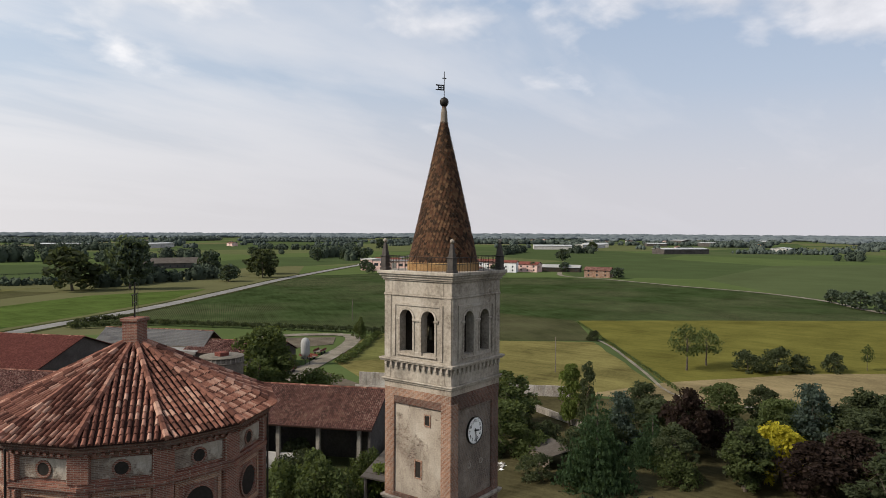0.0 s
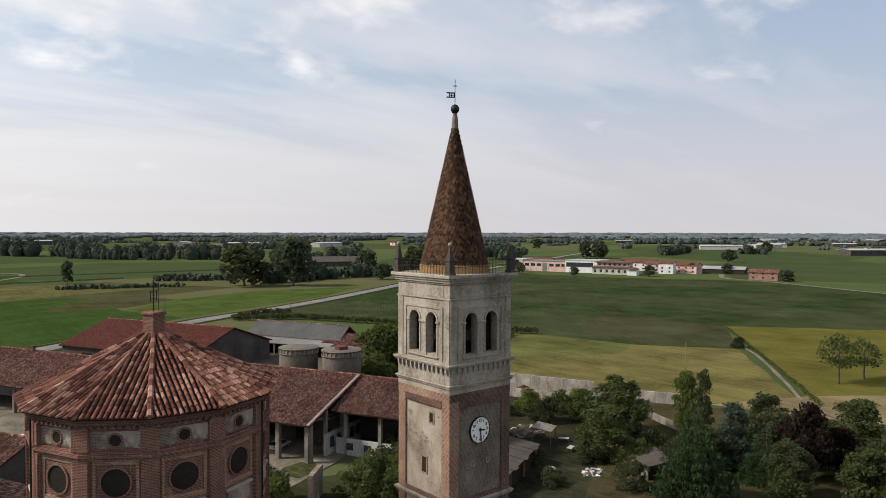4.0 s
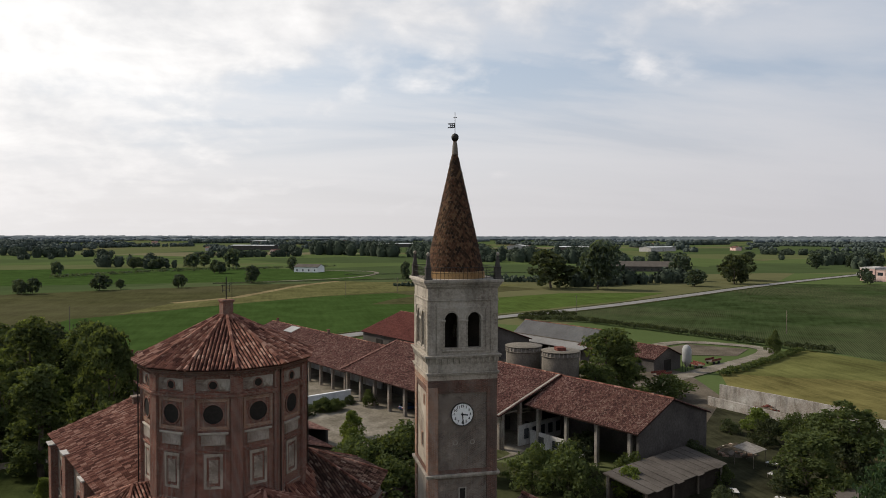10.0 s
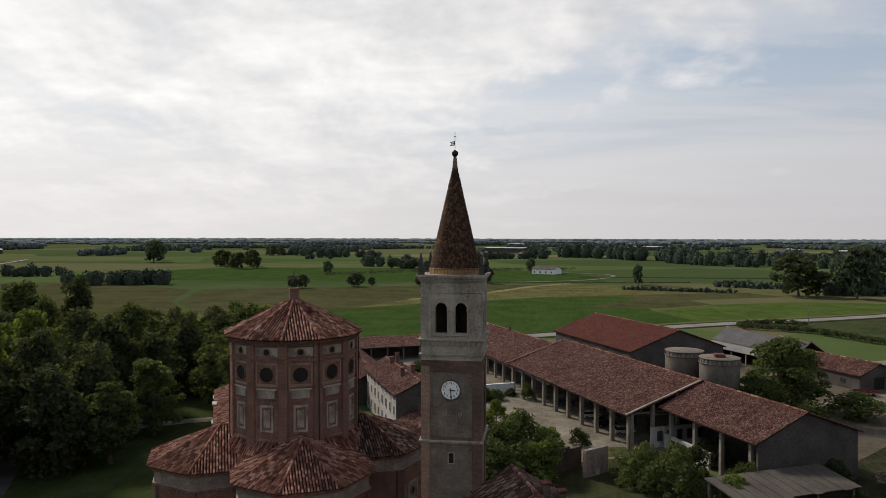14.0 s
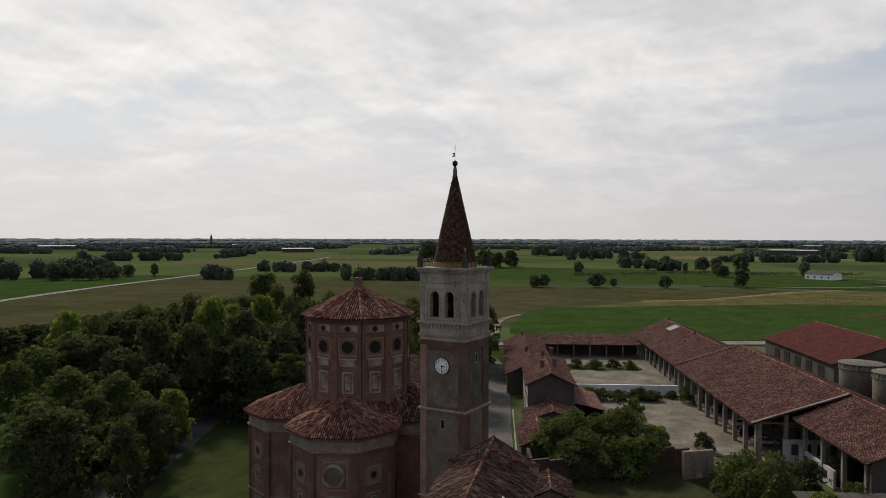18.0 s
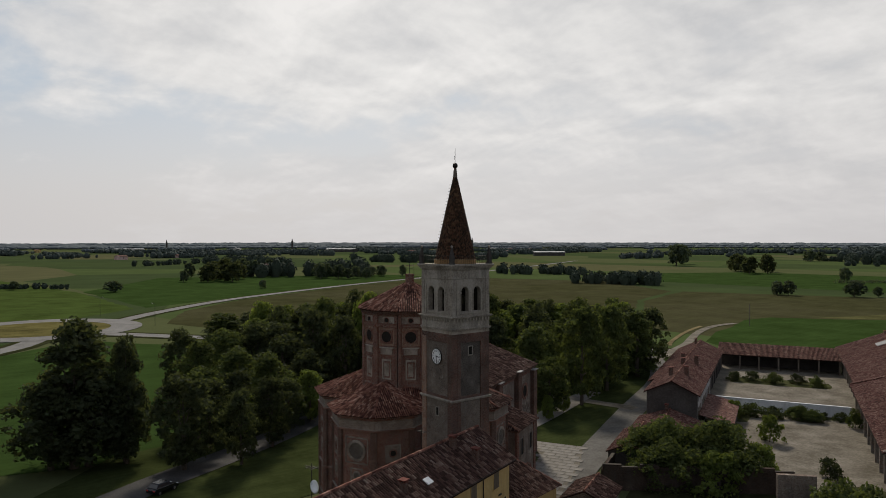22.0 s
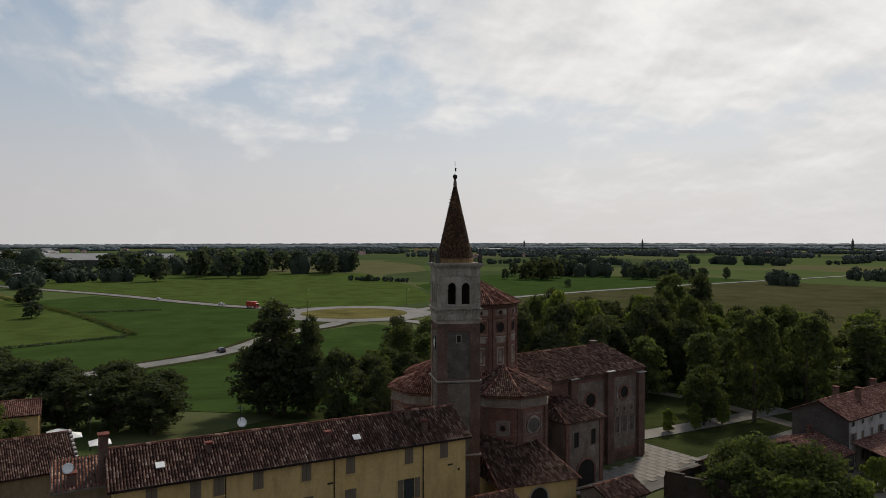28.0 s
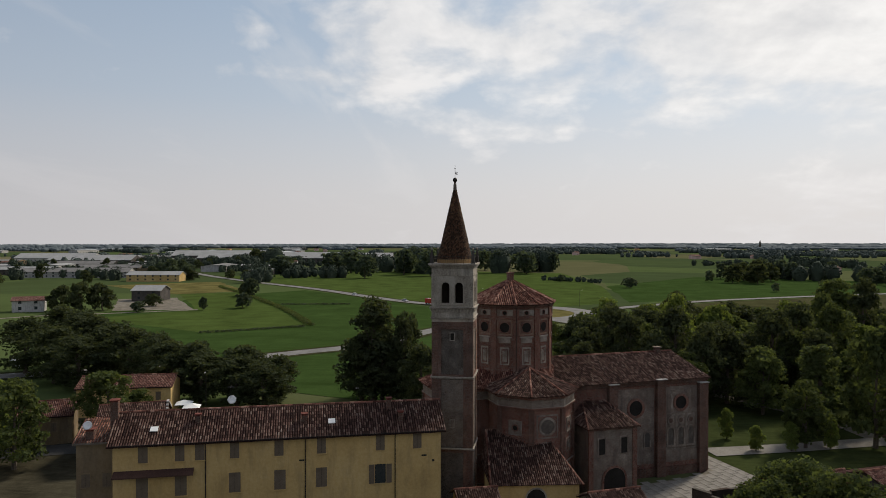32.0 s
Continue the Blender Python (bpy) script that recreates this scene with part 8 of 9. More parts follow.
def lumps(name, label, rows, mat, seed, cards=0, size=1.0):
    """Far trees as uneven domes, (x, y, height, radius) each, in one mesh."""
    g = np.random.default_rng(seed)
    q = np.array(rows, float)
    if cards:
        q[:, 3] *= 0.84
        q[:, 2] *= 0.93
    n, k = len(q), 7
    prof = ((0.62, 0.0), (1.0, 0.34), (0.84, 0.70), (0.42, 0.94))
    turn = g.uniform(0, TAU, n)
    v = np.zeros((n, len(prof) * k + 1, 3))
    for i, (pr, pz) in enumerate(prof):
        for a in range(k):
            ang = turn + TAU * a / k
            w = pr * q[:, 3] * g.uniform(0.78, 1.22, n)
            v[:, i * k + a] = np.stack([q[:, 0] + w * np.cos(ang), q[:, 1] + w * np.sin(ang), pz * q[:, 2] * g.uniform(0.88, 1.12, n)], 1)
    v[:, -1] = np.stack([q[:, 0], q[:, 1], q[:, 2] * 1.03], 1)
    one = []
    for i in range(len(prof) - 1):
        for a in range(k):
            one.append((i * k + a, i * k + (a + 1) % k, (i + 1) * k + (a + 1) % k, (i + 1) * k + a))
    m = v.shape[1]
    quads = (np.array(one)[None] + (np.arange(n) * m)[:, None, None]).reshape(-1, 4).tolist()
    cap = np.array([((len(prof) - 1) * k + a, (len(prof) - 1) * k + (a + 1) % k, m - 1) for a in range(k)])
    tris = (cap[None] + (np.arange(n) * m)[:, None, None]).reshape(-1, 3).tolist()
    me = mesh_from(name, v.reshape(-1, 3).tolist(), quads + tris, mat)
    me.shade_smooth()
    ob = tagged(new(name, me), label, "wood", "", "stuff")
    if cards:
        # leaf sprays break the outlines of the domes
        v, f = leaf_cloud([(x, y, h * 0.5, w * 0.98, w * 0.98, h * 0.5) for x, y, h, w in rows], len(rows) * cards, size, seed)
        tagged(part("foliage", mesh_from("foliage", v, f, mat), mat, ob), kind="stuff")
    return ob


def tree_line(out, g, p, q, h, width, gap=0.0, wide=1.0):
    """Lumps of a belt of trees from p to q."""
    p, q = Vector(p), Vector(q)
    d = (q - p)
    n = max(2, int(d.length / (h * 0.42)))
    side = Vector((-d.y, d.x)).normalized()
    for i in range(n):
        if g.random() < gap:
            continue
        c = p.lerp(q, (i + g.random()) / n) + side * g.uniform(-0.5, 0.5) * width
        hh = h * g.uniform(0.62, 1.1)
        out.append((c.x, c.y, hh, hh * g.uniform(0.36, 0.6) * wide))


# Distance haze is put into these colours: paler and bluer with range.
WOOD_NEAR = material("hazed_far_foliage", [(0.15, (0.025, 0.033, 0.024)), (0.5, (0.046, 0.060, 0.043)), (0.85, (0.067, 0.084, 0.056))], 0.25, 0.95, 1.0, 9.0, island=0.4)
WOOD_MID = material("hazed_farther_foliage", [(0.15, (0.038, 0.050, 0.045)), (0.5, (0.060, 0.075, 0.066)), (0.85, (0.085, 0.102, 0.086))], 0.2, 0.95, 0.6, 8.0, island=0.35)
WOOD_FAR = material("hazed_horizon_foliage", [(0.15, (0.078, 0.094, 0.102)), (0.5, (0.092, 0.109, 0.117)), (0.85, (0.106, 0.124, 0.131))], 0.1, 0.95, 0.0, 4.0, island=0.15)
gw = random.Random(31)
near, mid, far = [], [], []
# the long wood across the northern fields and belts round the farms
for p, q, h, w, gap in (((40, 1165), (90, 1100), 22, 40, 0.0), ((90, 1100), (190, 955), 23, 40, 0.0), ((190, 955), (300, 780), 20, 40, 0.0), ((165, 905), (245, 785), 11, 16, 0.05), ((300, 780), (420, 640), 16, 30, 0.1), ((129, 462), (176, 440), 5, 10, 0.0),
                        ((200, 400), (285, 424), 10, 14, 0.1), ((176, 392), (215, 405), 9, 10, 0.0), ((60, 424), (128, 404), 2.4, 4, 0.1), ((585, 640), (720, 690), 17, 30, 0.0), ((560, 560), (605, 590), 13, 16, 0.1),
                        ((-335, 399), (-268, 432), 11, 10, 0.1), ((-205, 753), (-138, 757), 13, 16, 0.0), ((-150, 705), (-120, 715), 12, 10, 0.0),
                        ((-690, -160), (-662, -72), 24, 20, 0.05), ((-700, -46), (-690, -30), 24, 8, 0.0), ((-745, -18), (-758, 28), 24, 14, 0.1), ((-801, -257), (-720, -200), 22, 24, 0.0), ((-820, -250), (-700, -170), 20, 20, 0.0), ((-900, -405), (-890, -380), 26, 30, 0.0),
                        ((-560, 10), (-520, 60), 4, 8, 0.2), ((-620, 220), (-540, 330), 17, 40, 0.1), ((-500, 470), (-420, 520), 11, 24, 0.3), ((-440, 345), (-415, 360), 11, 12, 0.0)):
    tree_line(near, gw, p, q, h, w, gap)
for i in range(150):
    a, d = radians(gw.uniform(-95, 150)), gw.uniform(1000, 1900)
    if -80 < math.degrees(a) < -52 and gw.random() < 0.5:
        continue
    x, y = -d * math.sin(a), d * math.cos(a)
    t = radians(gw.choice((28, 118, 20, 112)) + gw.uniform(-10, 10))
    L = gw.uniform(30, 170)
    tree_line(near if d < 1300 else mid, gw, (x, y), (x + L * math.cos(t), y + L * math.sin(t)), gw.uniform(7, 15), gw.uniform(6, 24), gw.choice((0.0, 0.3, 0.6)), 1.2)
for i in range(240):
    a, d = radians(gw.uniform(-180, 180)), gw.uniform(1800, 3300)
    x, y = -d * math.sin(a), d * math.cos(a)
    t = radians(gw.choice((28, 118)) + gw.uniform(-20, 20))
    L = gw.uniform(80, 420)
    tree_line(mid if d < 2500 else far, gw, (x, y), (x + L * math.cos(t), y + L * math.sin(t)), gw.uniform(9, 16), gw.uniform(10, 40), gw.choice((0.0, 0.1, 0.4)), 1.7)
for d, h in ((3500, 15), (3900, 18), (4300, 21), (4600, 24)):
    n = int(TAU * d / 22)
    for i in range(n):
        a = TAU * (i + gw.random()) / n
        dd, hh = d * gw.uniform(0.96, 1.03), h * (0.82 + 0.22 * math.sin(i * 0.013 + d)) * gw.uniform(0.9, 1.06)
        far.append((dd * math.cos(a), dd * math.sin(a), hh, hh * gw.uniform(1.5, 2.6)))
for i in range(70):
    a, b = gw.uniform(560, 1500), gw.uniform(-0.12, 0.6)
    x, y = -a * math.cos(0.42 + b * 0.9), -a * math.sin(0.42 + b * 0.9) - 30
    t = radians(9 + gw.choice((0, 90)))
    L = gw.uniform(10, 70)
    tree_line(near if a < 1000 else mid, gw, (x, y), (x + L * math.cos(t), y + L * math.sin(t)), gw.uniform(7, 14), gw.uniform(4, 16), 0.25)
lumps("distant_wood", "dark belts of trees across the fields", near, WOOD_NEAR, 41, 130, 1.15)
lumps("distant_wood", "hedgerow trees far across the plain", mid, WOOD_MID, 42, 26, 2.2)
lumps("distant_wood", "horizon woods with haze painted into their colour", far, WOOD_FAR, 43)


# ---- far buildings ----
def far_house(x, y, w, d, h, turn, wall, roof, label, rise=0.35, cat="building", panes=True):
    F = thing("far_building", label, cat, pose(x, y, 0, 0, 0, turn), "buildings across the plain")
    zt = h + w / 2 * rise
    gable_walls(F, -w / 2, w / 2, -d / 2, d / 2, h, h, zt, 0, wall, t=0.4)
    bm = bmesh.new()
    k = (zt - h) / (w / 2)
    for s in (-1, 1):
        e = s * (w / 2 + 0.6)
        vs = [(e, -d / 2 - 0.6, h - 0.6 * k), (e, d / 2 + 0.6, h - 0.6 * k), (0, d / 2 + 0.6, zt), (0, -d / 2 - 0.6, zt)]
        a = [bm.verts.new(p) for p in vs]
        b = [bm.verts.new((p[0], p[1], p[2] - 0.25)) for p in vs]
        bm.faces.new(a)
        bm.faces.new(b[::-1])
        for i in range(4):
            bm.faces.new((a[i], a[(i + 1) % 4], b[(i + 1) % 4], b[i]))
    part("roof", bm, roof, F)
    n = max(2, int(d / 6)) if panes else 1
    for s in (-1, 1):
        for i in range(n):
            yy = -d / 2 + d * (i + 0.5) / n
            for z in ((1.2, 4.2) if h > 5.5 else (1.2,)):
                part("window", boxes((min(s * w / 2, s * (w / 2 + 0.05)), yy - 0.7, z, max(s * w / 2, s * (w / 2 + 0.05)), yy + 0.7, z + 1.5)), PANE, F)
    return F


for a in ((482, 208, 12, 20, 6, 10, BRICK_ORANGE, TILE_FAR, "orange brick farmhouse with tiles"), (11, 615, 14, 24, 5, 60, WHITE, FIBRE, "white barn on the open fields"), (332, 566, 18, 70, 5, 70, GREYWALL, FIBRE, "long grey livestock shed"), (345, 600, 18, 70, 5, 70, GREYWALL, FIBRE, "long grey livestock shed")):
    far_house(*a)
for a in ((-303, -222, 15, 17, 6.5, 8, GREYWALL, SHEETPALE, "low workshop with vaulted grey roof"), (-232, -246, 9, 14, 6, 30, WHITEWASH, TILE_FAR, "white two-storey house with tiles"), (-490, -328, 16, 46, 6, 9, YELLOW, SHEETPALE, "ochre workshop with pale roof"), (-535, -440, 20, 108, 6, 14, WHITEWASH, SHEETGREY, "pale flat industrial hall"), (-575, -520, 16, 60, 6, 9, GREYWALL, SHEETPALE, "pale flat industrial hall"), (-640, -470, 18, 70, 6, 9, BROWN, SHEETGREY, "grey flat industrial hall"), (-720, -560, 20, 80, 7, 9, GREYWALL, SHEETGREY, "large grey flat-roofed warehouse"), (-930, -750, 40, 120, 9, 9, WHITEWASH, SHEETPALE, "large pale flat-roofed warehouse"), (-985, -420, 50, 220, 9, 10, GREYWALL, SHEETPALE, "large grey flat-roofed warehouse"), (-860, -640, 40, 120, 8, 9, GREYWALL, SHEETPALE, "large grey flat-roofed warehouse"), (-1060, -300, 40, 120, 9, 10, WHITEWASH, SHEETPALE, "pale flat-roofed warehouse hall"), (-1100, -560, 50, 160, 10, 10, GREYWALL, SHEETPALE, "grey flat-roofed warehouse hall"), (-760, 330, 12, 20, 6, 20, PINK, TILE_FAR, "farmhouse with red roof"), (-780, 300, 12, 30, 5, 60, GREYWALL, FIBRE, "grey farm shed with sheet roof")):
    far_house(*a)


def dairy():
    """The dairy on the far side of the maize: halls in one line along the track, houses behind."""
    D = pose(425, 411, 0, 0, 0, -72.5) @ Matrix.Diagonal((0.84, 1, 1, 1))
    g = "dairy buildings"
    roofed = lambda b, x0, x1, y0, y1, z, mat: part("roof", boxes((x0 - 0.4, y0 - 0.4, z, x1 + 0.4, y1 + 0.4, z + 0.4)), mat, b, "flat sheet roof")
    P = thing("dairy_pavilion", "pink two-storey end pavilion with pale parapet", "building", D, g)
    part("wall", boxes((0, 0, 0, 13.5, 22, 9.2)), PINK, P)
    part("parapet", boxes((-0.2, -0.2, 9.2, 13.7, 22.2, 10.4)), WHITEWASH, P, "pale parapet")
    part("balcony", boxes((-2.2, -1.4, 4.6, 5.0, 0, 5.0), (-2.2, -1.4, 5.0, 5.0, -1.2, 5.9)), WHITEWASH, P)
    for z in (2.0, 6.2):
        part("window", boxes((8.5, -0.06, z, 11.5, 0, z + 1.7)), PANE, P)
    H = thing("dairy_hall", "long pink dairy hall with dark wide windows", "building", D, g)
    part("wall", boxes((13.6, 0.5, 0, 61, 26, 8.8)), PINK, H, "pale pink rendered wall")
    roofed(H, 13.6, 61, 0.5, 26, 8.8, SHEETGREY)
    for x in (15.5, 22.5, 29.5, 43.5, 50.5, 57.0):
        part("window", boxes((x, 0.42, 4.4, x + (4.8 if x < 57 else 3.4), 0.5, 6.8)), PANE, H, "wide dark window")
    part("gate", boxes((36.0, 0.42, 0, 41.0, 0.5, 7.2)), SHEETGREY, H, "grey sliding gate")
    for x in (21.5, 28.4, 35.2, 42.2, 49.3, 56.2):
        part("pier", boxes((x, 0.3, 0, x + 0.5, 0.5, 8.6)), PINK, H)
    W = thing("dairy_hall", "tall white dairy hall with long dark opening and pale roof", "building", D, g)
    part("wall", boxes((62, -1.0, 0, 96, 28, 10.2)), LIMEWHITE, W, "white rendered wall")
    # a dark panel stands in for the shaded opening of the hall
    part("strip_window", boxes((63.0, -1.08, 4.8, 91.5, -1.0, 8.6)), PANE, W, "dark glassy panel standing in for a long opening")
    roofed(W, 62, 96, -1.0, 28, 10.2, SHEET)
    B = thing("dairy_house", "cream two-storey house with terraces and brown roofs", "building", D, g)
    part("wall", boxes((94, -9, 0, 131, 4, 5.6)), WHITEWASH, B)
    part("upper_wall", boxes((97, -2, 6.0, 128, 9, 9.4)), WHITEWASH, B)
    part("roof", slab([(93, -10, 5.7), (132, -10, 5.7), (132, -1, 6.6), (93, -1, 6.6)], 0.3), TILE_FAR, B)
    part("upper_roof", slab([(95, -3.4, 9.4), (130, -3.4, 9.4), (130, 10, 10.6), (95, 10, 10.6)], 0.3), TILE_FAR, B)
    for i in range(6):
        part("window", boxes((96 + i * 6, -9.06, 1.6, 98.4 + i * 6, -9, 3.8)), PANE, B)
        part("window", boxes((98 + i * 5, -2.06, 6.9, 100.2 + i * 5, -2, 8.6)), PANE, B)
    K = thing("transformer_hut", "small white square hut with tiled cap", "hut", D, g)
    part("wall", boxes((131, -13, 0, 140, -6, 5.0)), LIMEWHITE, K)
    part("roof", lathe([(6.9, 5.0), (0.4, 6.6)], 4, cx=135.5, cy=-9.5, phase=math.pi / 4), TILE_FAR, K)
    # the cattle shed's dark walls stand in for its open, shaded sides
    for x, y, w, d, h, turn, wall, roof, label in ((0, 62, 11, 26, 7.5, 90, PINK, TILE_RED, "pink house with red tiled roof"), (26, 66, 11, 18, 6.5, 90, PINK, TILE_FAR, "low pink house with tiles"), (48, 58, 14, 36, 6, 88, BROWN, TILE_FAR, "brown barn with tiled roof"), (72, 60, 9, 14, 7, 90, LIMEWHITE, TILE_FAR, "white house with tiles"), (112, 66, 13, 34, 7.5, 92, LIMEWHITE, TILE_RED, "white farmhouse with red roof"), (138, 58, 12, 22, 7, 86, PINK, TILE_FAR, "pink farmhouse with tiles"), (155, 30, 9, 12, 9, 90, LIMEWHITE, TILE_RED, "tall white house with red roof"), (172, 44, 12, 18, 7, 80, PINK, TILE_RED, "pink farmhouse with red roof"), (196, 60, 12, 44, 4.2, 90, DARKWOOD, SHEETPALE, "cattle shed with pale roof, walls darkened to look open")):
        p = D @ Vector((x, y, 0))
        far_house(p.x, p.y, w, d, h, -72.5 + turn, wall, roof, label)


dairy()
# the trading estate: rows of halls, yards and trees
ge = random.Random(15)
for i in range(70):
    a, b = ge.uniform(560, 1500), ge.uniform(-0.12, 0.55)
    x, y = -a * math.cos(0.42 + b * 0.9), -a * math.sin(0.42 + b * 0.9) - 20
    if -460 < y < -240 and x > -560:
        continue
    wall, roof = ge.choice(((GREYWALL, SHEETPALE), (WHITEWASH, SHEETPALE), (BROWN, SHEETGREY), (WHITEWASH, SHEETGREY), (YELLOW, TILE_FAR), (WHITEWASH, TILE_FAR)))
    small = roof is TILE_FAR
    far_house(x, y, ge.uniform(9, 12) if small else ge.uniform(16, 30), ge.uniform(12, 18) if small else ge.uniform(30, 70), ge.uniform(5, 7), 9 + ge.choice((0, 90)) + ge.uniform(-4, 4), wall, roof, "house on the edge of the trading estate" if small else "low workshop hall of the trading estate", 0.35 if small else 0.12, panes=False)
for i in range(60):
    a, b = ge.uniform(520, 1250), ge.uniform(-0.1, 0.55)
    tree("f2", -a * math.cos(0.42 + b * 0.9), -a * math.sin(0.42 + b * 0.9) - 40, ge.uniform(8, 15), ge.uniform(4, 6.5), "trees among the workshops")
g5 = random.Random(5)
for i in range(110):
    sector = g5.choice(((-95, -50), (-80, -55), (-150, -110), (40, 62), (66, 88), (95, 140), (100, 135), (-45, 10)))
    a = radians(g5.uniform(*sector) + 90)
    d = g5.uniform(1200, 2800)
    wall, roof = g5.choice(((WHITEWASH, TILE_FAR), (PINK, TILE_FAR), (WHITEWASH, SHEET), (GREYWALL, SHEET), (YELLOW, TILE_FAR)))
    big = roof is SHEET
    far_house(d * math.cos(a), d * math.sin(a), g5.uniform(22, 40) if big else g5.uniform(10, 14), g5.uniform(50, 110) if big else g5.uniform(14, 26), g5.uniform(7, 10) if big else g5.uniform(5, 9), g5.uniform(0, 180), wall, roof, "pale industrial hall far across the plain" if big else "village house with tiled roof far across the plain", 0.12 if big else 0.35, panes=False)

# ---- forecourt paving, kerbs ----
COURT = [(-33.5, 36.8), (-27.6, 39.7), (-19.2, 43.9), (-13.5, 36.5), (-4.5, 21.0), (-7.0, 18.0), (-12.0, 21.0), (-20.5, 35.0), (-24.0, 37.0)]
court = patch("pavement", COURT, GRAVEL, "pale stone-paved forecourt of the church")
slab_me = finish("paving_slab", bevelled(boxes((-0.96, -0.66, 0, 0.96, 0.66, 0.05)), 0.02), PAVING)
for i in range(-6, 30):
    for j in range(-2, 24):
        p = EN(-16 + i * 2.0 + (j % 2), 22 + j * 1.4)
        if inside(p, COURT):
            part("paving_slab", slab_me, PAVING, court, at=pose(p[0], p[1], LAYER[0] + 0.002, 0, 0, 26 + R.uniform(-0.6, 0.6)))


def kerb(pts, label):
    k = setting("kerb", bmesh.new(), KERB, label)
    for p, q in zip(pts, pts[1:]):
        p, q = Vector(p), Vector(q)
        n = max(1, int((q - p).length / 1.6))
        L = (q - p).length / n
        a = math.degrees(math.atan2(q.y - p.y, q.x - p.x))
        me = finish("kerb_stone", bevelled(boxes((0.01, -0.13, 0, L - 0.01, 0.13, 0.16)), 0.02), KERB)
        for i in range(n):
            c = p.lerp(q, i / n)
            part("kerb_stone", me, KERB, k, at=pose(c.x, c.y, 0.0, 0, 0, a))


kerb([(-27.6, 39.9), (-19.4, 43.8), (-32.6, 72.4)], "pale kerb round the church lawn")
kerb([EN(7.6, 40), EN(7.6, 74)], "pale kerb along the lane")
kerb([(-57.5, 6.5), (-50.5, -5.5), (-44.3, -18.3), (-38.3, -29.5)], "pale kerb along the street")

# ---- vehicles ----
CARPAINT = {}
for nm, c in {"black": (0.012, 0.012, 0.014), "silver": (0.42, 0.43, 0.44), "blue": (0.03, 0.06, 0.14), "white": (0.65, 0.65, 0.64), "red": (0.35, 0.03, 0.02)}.items():
    CARPAINT[nm] = material("car_paint_" + nm, [(0.1, tuple(v * 0.85 for v in c)), (0.9, tuple(min(1, v * 1.1) for v in c))], 0.6, 0.25, 0.0, spec=0.6)
RUBBER = material("tyre_rubber", [(0.1, (0.012, 0.012, 0.012)), (0.9, (0.03, 0.03, 0.03))], 3.0, 0.9, 0.1)
ALLOY = material("wheel_alloy", [(0.1, (0.3, 0.3, 0.3)), (0.9, (0.5, 0.5, 0.5))], 3.0, 0.4, 0.0, metal=0.8)
LAMPGLASS = material("lamp_glass", [(0.1, (0.6, 0.6, 0.58)), (0.9, (0.75, 0.75, 0.72))], 1.0, 0.15, 0.0, spec=0.6)
TAIL = material("tail_lamp_red", [(0.1, (0.3, 0.01, 0.01)), (0.9, (0.45, 0.02, 0.02))], 1.0, 0.2, 0.0, spec=0.6)
CARS = {}


def extruded(profile, w0, w1, z_taper):
    """A car shell: side profile (x, z) swept across the width, narrowing above z_taper."""
    bm = bmesh.new()
    rows = []
    for s in (-1, 1):
        rows.append([bm.verts.new((x, s * (w0 if z < z_taper else w1), z)) for x, z in profile])
    n = len(profile)
    for i in range(n):
        bm.faces.new((rows[0][i], rows[0][(i + 1) % n], rows[1][(i + 1) % n], rows[1][i]))
    bm.faces.new(rows[0][::-1])
    bm.faces.new(rows[1])
    return bevelled(bm, 0.05)


def car(colour, x, y, turn, label, tall=0.0):
    m = pose(x, y, 0.06, 0, 0, turn)
    key = (colour, tall)
    if key in CARS:
        return tagged(copy_thing(CARS[key], m), label)
    C = thing("car", label, "car", m, "cars")
    paint = CARPAINT[colour]
    h = 1.45 + tall
    part("body", extruded([(-2.1, 0.35), (2.1, 0.35), (2.15, 0.7), (1.2, 0.92 + tall * 0.5), (-2.0, 0.98 + tall * 0.5), (-2.15, 0.8)], 0.88, 0.86, 9), paint, C)
    part("cabin", extruded([(-1.85, 0.95 + tall * 0.5), (1.15, 0.92 + tall * 0.5), (0.45, h - 0.05), (-1.4, h - 0.05)], 0.84, 0.68, 1.2), PANE, C, "dark glazed cabin")
    part("roof", bevelled(boxes((-1.35, -0.66, h - 0.06, 0.42, 0.66, h)), 0.03), paint, C)
    for sx in (-1.3, 1.32):
        for sy in (-0.82, 0.82):
            w = part("wheel", tube((sx, sy - 0.1, 0.32), (sx, sy + 0.1, 0.32), 0.33, 16), RUBBER, C, "black tyre")
            part("rim", tube((sx, sy - 0.11, 0.32), (sx, sy + 0.11, 0.32), 0.19, 10), ALLOY, w)
    for sy in (-0.62, 0.62):
        part("headlight", bevelled(boxes((2.02, sy - 0.18, 0.6, 2.16, sy + 0.18, 0.76)), 0.02), LAMPGLASS, C)
        part("tail_light", bevelled(boxes((-2.17, sy - 0.18, 0.68, -2.05, sy + 0.18, 0.86)), 0.02), TAIL, C)
        part("mirror", bevelled(boxes((0.72, sy * 1.42 - 0.1, 0.95, 0.86, sy * 1.42 + 0.1, 1.08)), 0.02), paint, C)
    part("bumper", bevelled(boxes((2.08, -0.8, 0.36, 2.2, 0.8, 0.55)), 0.02), BLACK, C)
    CARS[key] = C
    return C


